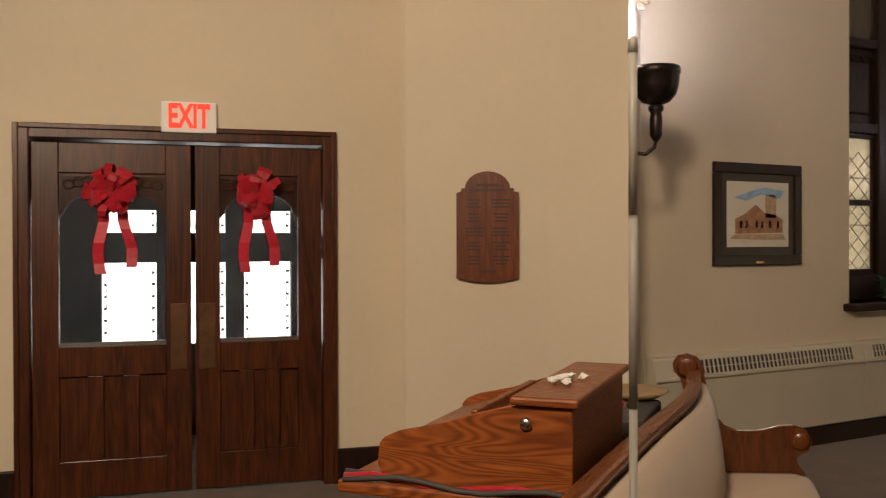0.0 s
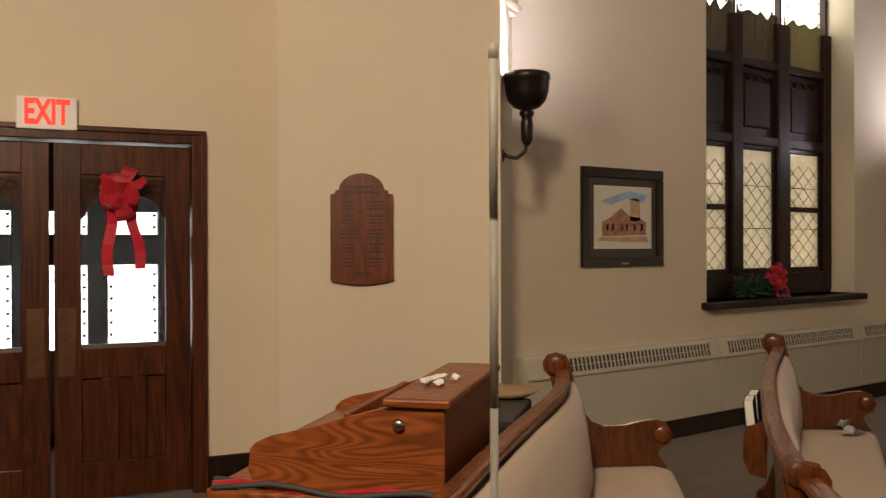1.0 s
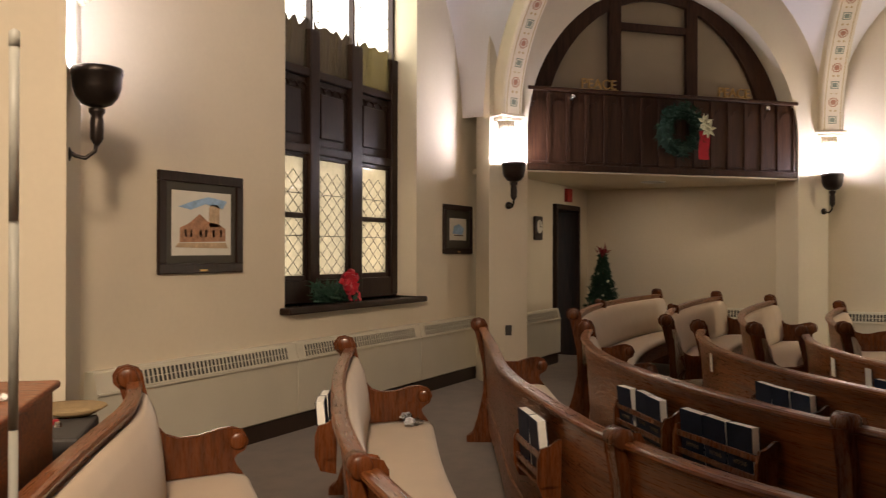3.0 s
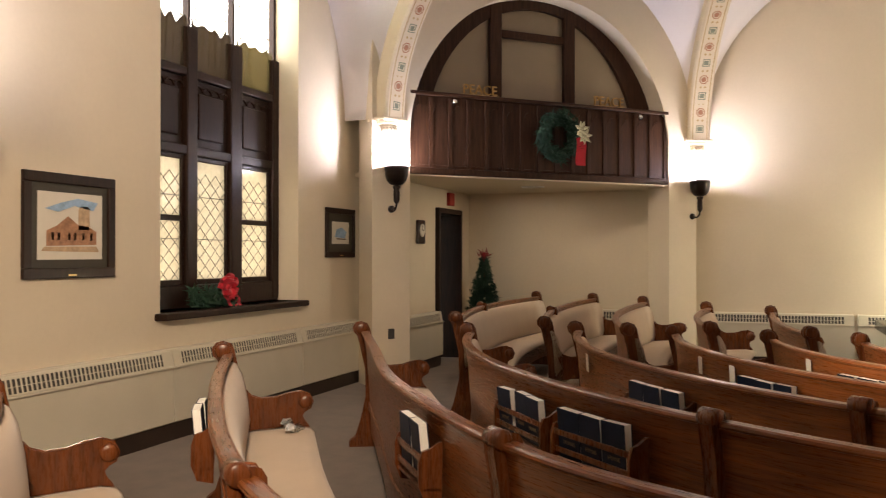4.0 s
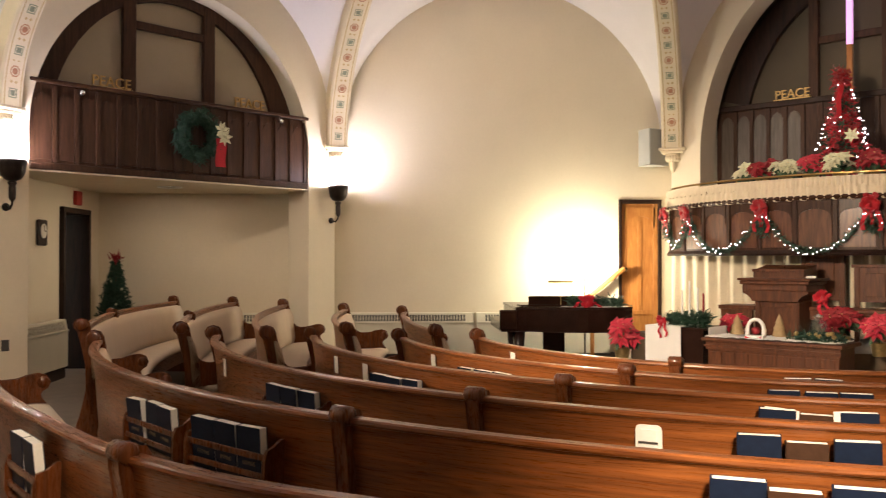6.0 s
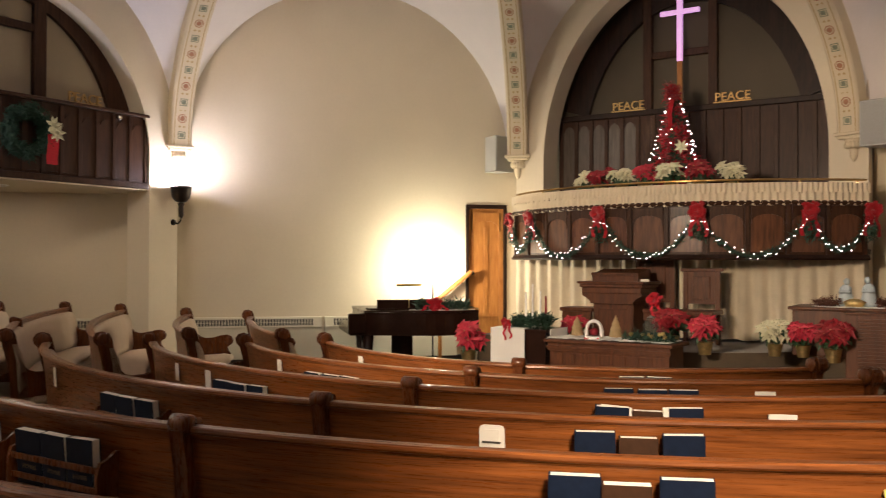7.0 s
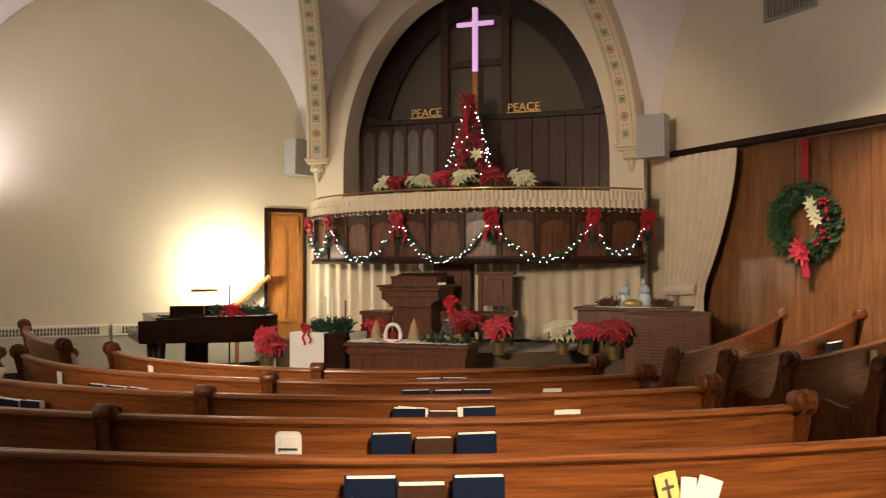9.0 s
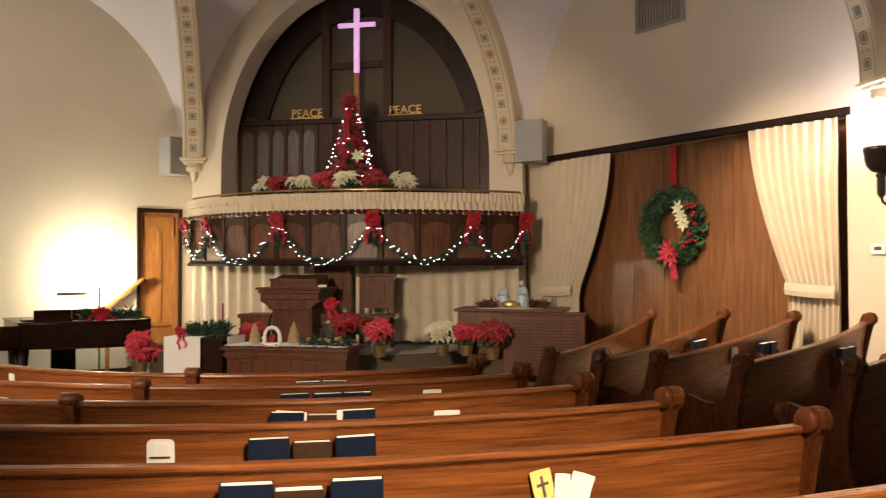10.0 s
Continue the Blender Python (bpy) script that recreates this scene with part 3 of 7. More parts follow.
# ---- wall sconces ----
SCONCES = [(9.76, 4.14, 225), (12.96, 0.94, 225), (3.53, 4.18, 315), (4.28, -7.42, 45)]
for x, y, face in SCONCES:
    m = Matrix.Translation((x, y, 2.56)) @ pose(0, 0, 0, 0, 0, face - 90)
    ob = thing("wall_sconce", m @ Matrix.Translation((0, 0.0, 0)), "dark bronze bowl uplighter sconce on a curved bracket", "wall lamp", "wall sconces on the piers")
    b = lathe([(0.04, -0.2), (0.08, -0.185), (0.115, -0.145), (0.132, -0.09), (0.136, -0.03), (0.142, -0.02), (0.142, 0.012), (0.136, 0.02), (0.128, 0.0), (0.11, -0.09), (0.02, -0.15)], Matrix.Translation((0, 0.16, 0)), 28)
    part("bowl", b, IRON, ob, "", True)
    b = lathe([(0.02, -0.2), (0.045, -0.21), (0.045, -0.23), (0.032, -0.25), (0.038, -0.28), (0.036, -0.38), (0.025, -0.4), (0.01, -0.42)], Matrix.Translation((0, 0.16, 0)), 16)
    part("stem", b, IRON, ob, "", True)
    part("arm", tube([(0, 0.16, -0.4), (0, 0.15, -0.45), (0, 0.1, -0.49), (0, 0.05, -0.48), (0, 0.02, -0.46)], 0.012), IRON, ob, "", True)
    part("wall_plate", lathe([(0.001, 0.0), (0.045, 0.0), (0.04, 0.02), (0.015, 0.03), (0.001, 0.032)], Matrix.Translation((0, 0.0, -0.47)) @ pose(0, 0, 0, -90, 0, 0), 16), IRON, ob, "", True)
    part("bulb", lathe([(0.001, -0.145), (0.025, -0.135), (0.03, -0.12), (0.02, -0.105), (0.001, -0.1)], Matrix.Translation((0, 0.16, 0)), 12), FILAMENT, ob, "lit white bulb", True)
    p = m @ Vector((0, 0.2, -0.01))
    lamp("sconce_light", "POINT", tuple(p), SCONCE_WATTS, (0.93, 0.86, 1.0), 0.08)
# added spot lamps under the vault, out of view, aimed to brighten chosen areas
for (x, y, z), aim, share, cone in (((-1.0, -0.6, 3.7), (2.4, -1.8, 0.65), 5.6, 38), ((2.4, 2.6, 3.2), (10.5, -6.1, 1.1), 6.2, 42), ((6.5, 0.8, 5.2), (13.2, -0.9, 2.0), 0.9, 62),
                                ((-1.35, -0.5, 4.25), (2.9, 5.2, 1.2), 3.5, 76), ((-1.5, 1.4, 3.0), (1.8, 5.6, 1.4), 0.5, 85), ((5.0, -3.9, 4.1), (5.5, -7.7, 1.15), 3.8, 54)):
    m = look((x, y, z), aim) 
    ob = thing("ceiling_downlight", m, "added adjustable warm spot lamp, out of view under the vault", "ceiling lamp", "ceiling spot lamps")
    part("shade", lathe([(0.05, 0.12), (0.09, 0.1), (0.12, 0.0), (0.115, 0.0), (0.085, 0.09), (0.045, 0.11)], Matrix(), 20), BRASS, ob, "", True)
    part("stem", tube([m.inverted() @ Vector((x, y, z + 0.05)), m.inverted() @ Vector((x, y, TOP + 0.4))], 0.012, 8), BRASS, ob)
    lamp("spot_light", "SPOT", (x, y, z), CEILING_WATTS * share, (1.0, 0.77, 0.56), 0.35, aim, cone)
# added flush lamp under the side loft, assumed from the evenly lit alcove
ob = thing("loft_lamp", LOFT_M @ Matrix.Translation((0.3, 0.9, 2.5)), "added flush round lamp under the side loft", "ceiling lamp")
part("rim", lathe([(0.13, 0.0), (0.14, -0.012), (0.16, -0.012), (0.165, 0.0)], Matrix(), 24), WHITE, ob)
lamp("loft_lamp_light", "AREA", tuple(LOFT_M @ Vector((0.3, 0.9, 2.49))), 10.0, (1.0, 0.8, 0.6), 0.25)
# lamp behind the piano that washes the wall
ob = thing("floor_lamp", pose(12.95, -2.75, -0.15), "thin lit floor lamp standing behind the piano", "lamp")
part("base", lathe([(0.001, 0), (0.14, 0), (0.13, 0.025), (0.02, 0.04), (0.001, 0.04)], Matrix(), 20), IRON, ob)
part("pole", lathe([(0.012, 0.03), (0.012, 1.45)], Matrix(), 10), IRON, ob)
part("bulb", lathe([(0.001, 1.45), (0.03, 1.47), (0.035, 1.51), (0.001, 1.55)], Matrix(), 12), FILAMENT, ob, "lit warm bulb", True)
lamp("floor_lamp_light", "POINT", (12.95, -2.75, 1.42), PIANO_WATTS, (1.0, 0.9, 0.68), 0.06)

# ---- entrance doors ----
bm = box(DL - 0.06, DL + 0.01, -0.03, 0.19, 0, DH + 0.06, None, 0.006, DOORWALL_M)
box(DR - 0.01, DR + 0.06, -0.03, 0.19, 0, DH + 0.06, bm, 0.006, DOORWALL_M)
box(DL + 0.01, DR - 0.01, -0.03, 0.19, DH - 0.01, DH + 0.06, bm, 0.006, DOORWALL_M)
box(DL - 0.075, DL - 0.045, -0.045, 0.0, 0, DH + 0.075, bm, 0.004, DOORWALL_M)
box(DR + 0.045, DR + 0.075, -0.045, 0.0, 0, DH + 0.075, bm, 0.004, DOORWALL_M)
box(DL - 0.045, DR + 0.045, -0.045, 0.0, DH + 0.045, DH + 0.075, bm, 0.004, DOORWALL_M)
structure("door_frame", bm, DOOR_OAK, "dark stained moulded door frame", "door frame")


def ribbon_strip(pts, width, side=(1, 0, 0), bm=None):
    bm = bm or bmesh.new()
    s = Vector(side) * width / 2
    prev = None
    for p in pts:
        row = [bm.verts.new(Vector(p) - s), bm.verts.new(Vector(p) + s)]
        if prev:
            bm.faces.new((prev[0], prev[1], row[1], row[0]))
        prev = row
    return bm


def ribbon_bow(m, size, tails, label, name="ribbon_bow", loops=18, seed=1, mat=None, facing=-1, slim=0.36):
    """A pompon bow of ribbon loops with hanging tails; y negative is the side that shows."""
    rnd = random.Random(seed)
    ob = thing(name, m, label, "bow", "red ribbon bows")
    for k in range(loops):
        bm = bmesh.new()
        a = 2 * math.pi * k / loops + rnd.uniform(-0.2, 0.2)
        tilt = rnd.uniform(0.15, 1.15)
        d = Vector((math.cos(a) * math.sin(tilt + 0.35), facing * math.cos(tilt + 0.1) * 0.8, math.sin(a) * math.sin(tilt + 0.35)))
        side = d.cross(Vector((0.3, 1, 0.2))).normalized()
        up = side.cross(d).normalized()
        r = size * rnd.uniform(0.8, 1.1)
        pts = [d * r * (0.5 - 0.5 * math.cos(t)) + up * r * 0.28 * math.sin(t) for t in (2 * math.pi * q / 10 for q in range(11))]
        ribbon_strip(pts, size * slim, side, bm)
        part("loop", bm, mat or RED, ob)
    for x, ln, sway in tails:
        pts = [(x + sway * q / 8 + 0.012 * math.sin(q * 1.1 + x * 30), facing * (0.015 + 0.008 * math.sin(q * 1.7 + x * 9)), -ln * q / 8) for q in range(9)]
        part("tail", ribbon_strip(pts, size * 0.4), mat or SHEER, ob, "sheer red ribbon tail")
    return ob


MID = 2.98
for name, a0, a1, hinge in (("door_1", DL + 0.015, MID - 0.012, 0), ("door_2", MID + 0.012, DR - 0.015, 1)):
    w = a1 - a0
    m = DOORWALL_M @ Matrix.Translation((a0, 0.03, 0.02))
    ob = thing(name, m, "dark oak entrance door with an arched glass light", "door", "", "structure")
    H = DH - 0.05
    st = 0.15
    for x0, x1 in ((0, st), (w - st, w)):
        part("stile", box(x0, x1, 0, 0.045, 0, H, None, 0.004), DOOR_OAK, ob)
    for z0, z1 in ((0, 0.22), (0.73, 0.91), (H - 0.18, H)):
        part("rail", box(st, w - st, 0, 0.045, z0, z1, None, 0.004), DOOR_OAK, ob)
    pw = (w - 2 * st) / 3
    for k in range(3):
        part("panel", box(st + k * pw, st + (k + 1) * pw, 0.028, 0.044, 0.22, 0.73, None, 0.004), DOOR_OAK, ob)
        if k:
            part("muntin", box(st + k * pw - 0.045, st + k * pw + 0.045, 0.002, 0.043, 0.22, 0.73, None, 0.005), DOOR_OAK, ob)
    # carved spandrel round the arched light
    cx, hw = w / 2, w / 2 - st
    zs = H - 0.45
    arch = [(cx - hw, zs), (cx - hw + 0.02, zs + 0.02)] + [(cx + (hw - 0.03) * -math.cos(math.pi * k / 16), zs + 0.03 + 0.13 * math.sin(math.pi * k / 16)) for k in range(17)] + [(cx + hw - 0.02, zs + 0.02), (cx + hw, zs)]
    part("carved_spandrel", prism(arch + [(cx + hw, H - 0.18), (cx - hw, H - 0.18)], 0.022, Matrix.Translation((0, 0.02, 0)), None), DOOR_OAK, ob, "carved tracery over the light")
    tr = bmesh.new()
    for s in (-1, 1):
        for q in range(3):
            c = Vector((cx + s * (hw - 0.055 - 0.055 * q), 0.008, H - 0.225 - 0.012 * (2 - q)))
            tube([c + Vector((0.03 * math.cos(t), 0, 0.026 * math.sin(t))) for t in (2 * math.pi * k / 10 for k in range(11))], 0.006, 6, tr)
    part("tracery", tr, DOOR_OAK, ob, "", True)
    pane = part("pane", box(cx - hw, cx + hw, 0.02, 0.026, 0.91, H - 0.2), CLEAR, ob, "clear glass pane")
    pane.visible_shadow = False
    part("glazing_bead", box(cx - hw, cx + hw, 0.004, 0.04, 0.91, 0.935), STEEL, ob)
    px = w - 0.125 if not hinge else 0.02
    part("push_plate", box(px, px + 0.1, -0.006, 0.0, 0.75, 1.16, None, 0.003), BRONZE, ob, "worn bronze push plate")
    ribbon_bow(DOORWALL_M @ Matrix.Translation((a0 + cx + (0.0 if not hinge else -0.02), 0.0, 1.87)), 0.16, ((-0.05, 0.5, -0.03), (0.045, 0.46, 0.07)), "big red ribbon bow hung on the entrance door", seed=3 + hinge, loops=34, slim=0.3)

# porch beyond the doors: dark wood window wall with daylight behind
VES = DOORWALL_M @ Matrix.Translation((0, 1.75, 0))
structure("porch_daylight", box(0.5, 5.5, 0.25, 0.27, -0.2, 3.2, None, 0, VES), DAY, "bright daylight beyond the porch windows", "backdrop")
bm = bmesh.new()
# the wide first column is added over dim glass to hide the glowing daylight sheet
cols = [(0.3, 2.31), (2.72, 2.95), (3.26, 3.41), (3.79, 3.9), (4.02, 5.5)]
for x0, x1 in cols:
    box(x0, x1, 0, 0.1, 0, 3.0, bm, 0.008, VES)
for z0, z1 in ((0, 0.74), (1.4, 1.64), (1.82, 3.0)):
    box(0.3, 5.5, 0.02, 0.08, z0, z1, bm, 0.008, VES)
structure("porch_window_wall", bm, DARK, "dark timber window wall of the porch", "window wall")
lead = bmesh.new()
for x0, x1 in ((2.31, 2.72), (2.95, 3.26), (3.41, 3.79)):
    for z in [0.74 + 0.095 * k for k in range(1, 12)]:
        for xs in (x0 + 0.012, x1 - 0.03):
            if not 1.4 < z < 1.64:
                box(xs, xs + 0.02, 0.05, 0.06, z, z + 0.02, lead, 0, VES)
    for xs in (x0 + 0.03, x1 - 0.036):
        box(xs, xs + 0.006, 0.05, 0.06, 0.74, 1.82, lead, 0, VES)
structure("porch_leading", lead, SLOT, "lead strips of the porch windows", "window leading")
bm = box(-1.5, 5.5, 0.2, 2.2, 3.0, 3.1, None, 0, DOORWALL_M)
box(0.2, 0.3, 0.2, 2.2, 0, 3.0, bm, 0, DOORWALL_M)
box(5.4, 5.5, 0.2, 2.2, 0, 3.0, bm, 0, DOORWALL_M)
structure("porch_shell", bm, WALL, "plain plaster shell of the porch", "wall")

# lit exit sign over the doors
ES = DOORWALL_M @ Matrix.Translation((2.957, -0.05, 2.325))
ob = thing("exit_sign", ES, "white exit sign with lit red letters over the doors", "exit sign")
part("housing", box(-0.165, 0.165, 0, 0.048, -0.095, 0.095, None, 0.008), WHITE, ob)


def lettering(word, size, material, parent, m, name="lettering", extrude=0.002, label="", bold=0.0):
    c = bpy.data.curves.new(name, "FONT")
    c.body, c.size, c.extrude, c.offset, c.align_x, c.align_y = word, size, extrude, bold, "CENTER", "CENTER"
    tmp = new(name, c)
    me = bpy.data.meshes.new_from_object(tmp)
    bpy.data.objects.remove(tmp)
    me.materials.clear()
    me.materials.append(material)
    o = new(name, me)
    o.parent = parent
    o.matrix_basis = m
    if label:
        tagged(o, label)
    return o


lettering("EXIT", 0.2, EXITRED, ob, Matrix.Translation((0, -0.004, 0)) @ pose(0, 0, 0, 90, 0, 0) @ Matrix.Diagonal((0.6, 1, 1, 1)), bold=0.007)

# baseboards
bm = box(DR + 0.076, L, -0.03, 0.0, 0, 0.22, None, 0.008, DOORWALL_M)
box(-2.0, DL - 0.076, -0.03, 0.0, 0, 0.22, bm, 0.008, DOORWALL_M)
structure("baseboard", bm, DARK, "dark wooden baseboard", "baseboard")
bm = box(4.15, 10.02, 4.66, 4.75, 0, 0.17)
box(13.3, 13.4, -3.3, 4.3, -0.2, 0.14, bm)
box(10.3, 11.85, 4.28, 4.36, 0, 0.17, bm)
box(12.87, 13.3, 4.28, 4.36, 0, 0.17, bm)
structure("baseboard_radiators", bm, BASEB, "black baseboard under the radiators", "baseboard")

# ---- plaque ----
pd = Vector((0.844, -0.537, 0))
PLQ = Matrix.Translation((2.809, 4.602, 1.6)) @ pose(0, 0, 0, 0, 0, math.degrees(math.atan2(pd.y, pd.x)))
ob = thing("wall_plaque", PLQ, "carved wooden name plaque with an arched top on the wall", "plaque")
MAPLE = wood("plaque_maple", (0.085, 0.022, 0.007), (0.2, 0.055, 0.016), (16, 16, 2), False, 0.35, 0.2, 0.2)
# carved lettering becomes flat bars, the shade in its grooves put into dark brown
CARVED = plain("carved_shadow", (0.05, 0.018, 0.008), 0.6, 0.1, 20)
out = [(-0.18, -0.24)] + [(-0.18 + 0.36 * k / 12, -0.255 - 0.025 * math.sin(math.pi * k / 12)) for k in range(13)] + [(0.18, -0.24), (0.18, 0.245), (0.155, 0.25), (0.15, 0.27)] + [(0.13 * math.cos(math.pi * k / 14), 0.27 + 0.1 * math.sin(math.pi * k / 14)) for k in range(15)] + [(-0.15, 0.27), (-0.155, 0.25), (-0.18, 0.245)]
part("board", prism(out, 0.03, Matrix.Translation((0, -0.03, 0)), None, 0.005), MAPLE, ob)
part("raised_field", prism([(x * 0.9, z * 0.94 + 0.003) for x, z in out], 0.006, Matrix.Translation((0, -0.036, 0)), None, 0.002), MAPLE, ob)
rnd = random.Random(4)
carved = [(0.0, 0.07, 0.285, 0.3), (0.0, 0.11, 0.255, 0.268), (0.0, 0.05, -0.225, -0.212)]
for col in (-0.08, 0.08):
    for k in range(19):
        if k % 4 != 3:
            carved.append((col, rnd.uniform(0.03, 0.058), 0.2 - k * 0.021, 0.21 - k * 0.021))
for x, w2, z0, z1 in carved:
    part("carved_line", box(x - w2, x + w2, -0.038, -0.035, z0, z1), CARVED, ob)

# ---- leaded window ----
ob = thing("window_1", Matrix.Translation((7.6, 5.05, 1.06)), "tall dark timber window with amber leaded lights", "window", "", "structure")
X0, X1 = 6.27 - 7.6, 8.95 - 7.6
Z = lambda z: z - 1.06
lights = [(6.42, 6.98), (7.14, 7.70), (7.90, 8.50)]
mull = [(6.1, 6.42), (6.98, 7.14), (7.70, 7.90), (8.50, 8.95)]
for x0, x1 in mull:
    part("mullion", box(x0 - 7.6, x1 - 7.6, -0.06, 0.08, 0.02, Z(3.66), None, 0.012), DARK, ob)
    # upper mullions drawn thin: the daylight glare that hides them is put into their shape
    c = min(max((x0 + x1) / 2, 6.3), 8.6) - 7.6
    part("upper_mullion", box(c - 0.018, c + 0.018, -0.02, 0.05, Z(3.66), Z(5.4), None, 0.006), DARK, ob)
for z0, z1 in ((1.06, 1.27), (2.47, 2.56), (3.2, 3.28)):
    part("transom", box(X0 - 0.1, X1, -0.05, 0.08, Z(z0), Z(z1), None, 0.012), DARK, ob)
for i, (x0, x1) in enumerate(lights):
    a, b = x0 - 7.6, x1 - 7.6
    fz = Z(1.27)
    for xs in (a, b - 0.04):
        part("casement_stile", box(xs, xs + 0.04, -0.02, 0.03, fz, Z(2.47), None, 0.005), DARK, ob)
    for zz in (fz, Z(2.43)) + ((Z(1.86),) if i != 1 else ()):
        part("casement_rail", box(a + 0.04, b - 0.04, -0.02, 0.03, zz, zz + 0.05, None, 0.005), DARK, ob)
    g = part("pane", box(a + 0.03, b - 0.03, 0.0, 0.006, fz + 0.03, Z(2.45)), AMBER, ob, "amber diamond leaded glass")
    g.visible_shadow = False
    ld = bmesh.new()
    zb, zt, wd = fz + 0.03, Z(2.45), b - a - 0.06
    cell_w, cell_h = wd / 3, 0.145
    k = 0
    while zb + k * cell_h < zt + 0.3:
        for q in range(-1, 4):
            for sx in (-1, 1):
                p0 = Vector((a + 0.03 + q * cell_w + (cell_w if sx < 0 else 0), -0.004, zb + (k - 1) * cell_h))
                p1 = p0 + Vector((sx * cell_w, 0, cell_h))
                p0c, p1c = p0.copy(), p1.copy()
                if min(p0.z, p1.z) >= zb - 1e-4 and max(p0.z, p1.z) <= zt and min(p0.x, p1.x) > a + 0.02 and max(p0.x, p1.x) < b - 0.02:
                    tube([p0c, p1c], 0.004, 4, ld)
        k += 1
    for zz in (fz + 0.42, fz + 0.82):
        box(a + 0.04, b - 0.04, -0.012, -0.004, zz, zz + 0.008, ld)
    part("leading", ld, SLOT, ob, "diamond lead strips and saddle bars")
    # carved wooden panels above the lights, fabric blind over them
    part("panel", box(a, b, 0.0, 0.03, Z(2.56), Z(3.2), None, 0.012), DARK, ob, "dark carved timber panel")
    part("panel_field", box(a + 0.07, b - 0.07, -0.018, 0.0, Z(2.64), Z(3.08), None, 0.015), DARK, ob)
    tr = bmesh.new()
    for q in range(4):
        cxx = a + (b - a) * (q + 0.5) / 4
        tube([(cxx + (b - a) * 0.12 * math.cos(t), -0.012, Z(3.09) + 0.05 * math.sin(t)) for t in (math.pi * j / 8 for j in range(9))], 0.012, 6, tr)
    part("tracery", tr, DARK, ob, "", True)
    g = part("upper_pane", box(a, b, 0.0, 0.006, Z(3.28), Z(5.4)), FROST, ob, "bright obscured upper pane")
    g.visible_shadow = False
    ld = bmesh.new()
    for zz in [3.75 + 0.11 * j for j in range(14)]:
        for xs in (a + 0.02, b - 0.05):
            box(xs, xs + 0.03, -0.01, -0.004, Z(zz), Z(zz) + 0.02, ld)
    part("upper_leading", ld, SLOT, ob)
DUSK = leaded_glass("dark_obscured_glass", (0.014, 0.009, 0.005), 0.8)
GOLDEN = leaded_glass("golden_obscured_glass", (0.034, 0.025, 0.01), 0.75)
for i, (x0, x1) in enumerate(lights):
    a, b = x0 - 7.6 - 0.05, x1 - 7.6 + 0.05
    bm = bmesh.new()
    lo, hi = [], []
    for k in range(13):
        x = a + (b - a) * k / 12
        z = 3.72 + 0.035 * math.sin(k * 1.9 + i) + 0.02 * math.sin(k * 4.1) + (0.06 if k in (0, 12) else 0)
        lo.append(bm.verts.new((x, -0.012, Z(3.26))))
        hi.append(bm.verts.new((x, -0.012 + 0.006 * math.sin(k), Z(z))))
    for k in range(12):
        bm.faces.new((lo[k], lo[k + 1], hi[k + 1], hi[k]))
    part("dark_pane", bm, GOLDEN if i == 2 else DUSK, ob, "dark painted pane with a ragged top edge")
structure("window_daylight", box(5.6, 9.6, 5.5, 5.52, 0.5, 5.6), DAY, "bright daylight beyond the leaded window", "backdrop")
bm = box(6.2, 8.68, 4.64, 5.06, 1.0, 1.06, None, 0.015)
structure("window_sill", bm, DARK, "deep dark stained window sill", "window sill")


def radiator(m, length, label, grilles):
    ob = thing("radiator_cover", m, label, "radiator", "convector radiators")
    part("cabinet", prism([(0, 0.15), (0.11, 0.15), (0.12, 0.16), (0.12, 0.62), (0.09, 0.75), (0.08, 0.76), (0, 0.76)], length, Matrix(((0, 1, 0, 0), (-1, 0, 0, 0), (0, 0, 1, 0), (0, 0, 0, 1)))), RAD, ob)
    part("lip", box(0, length, -0.135, -0.118, 0.605, 0.625, None, 0.004), RAD, ob)
    for g0, g1 in grilles:
        t = Matrix.Translation((0, -0.1215, 0.622)) @ pose(0, 0, 0, -13, 0, 0)
        part("grille_slot", box(g0, g1, 0.0, 0.004, 0.015, 0.115, None, 0, t), SLOT, ob)
        bars = bmesh.new()
        n = max(6, int((g1 - g0) / 0.042))
        for k in range(n + 1):
            x = g0 + (g1 - g0) * k / n
            box(x - 0.006, x + 0.006, -0.006, 0.003, 0.01, 0.12, bars, 0, t)
        for z in (0.006, 0.058, 0.112):
            box(g0, g1, -0.004, 0.002, z, z + 0.005, bars, 0, t)
        part("grille", bars, RAD, ob, "stamped grille bars")
    return ob


radiator(pose(4.15, 4.75, 0), 2.15, "long cream convector radiator under the window wall", [(0.2, 2.02)])
radiator(pose(6.31, 4.75, 0), 2.2, "long cream convector radiator under the window wall", [(0.1, 2.08)])
radiator(pose(8.52, 4.75, 0), 1.45, "cream convector radiator beside the loft pier", [(0.1, 1.35)])
radiator(pose(10.35, 4.36, 0), 1.5, "short cream convector radiator in the alcove", [(0.1, 1.4)])
for y0, ln in ((4.0, 2.6), (0.9, 2.05), (-1.2, 2.0)):
    radiator(pose(13.4, y0, -0.02, 0, 0, -90), ln, "cream convector radiator along the far wall", [(0.12, ln - 0.12)])


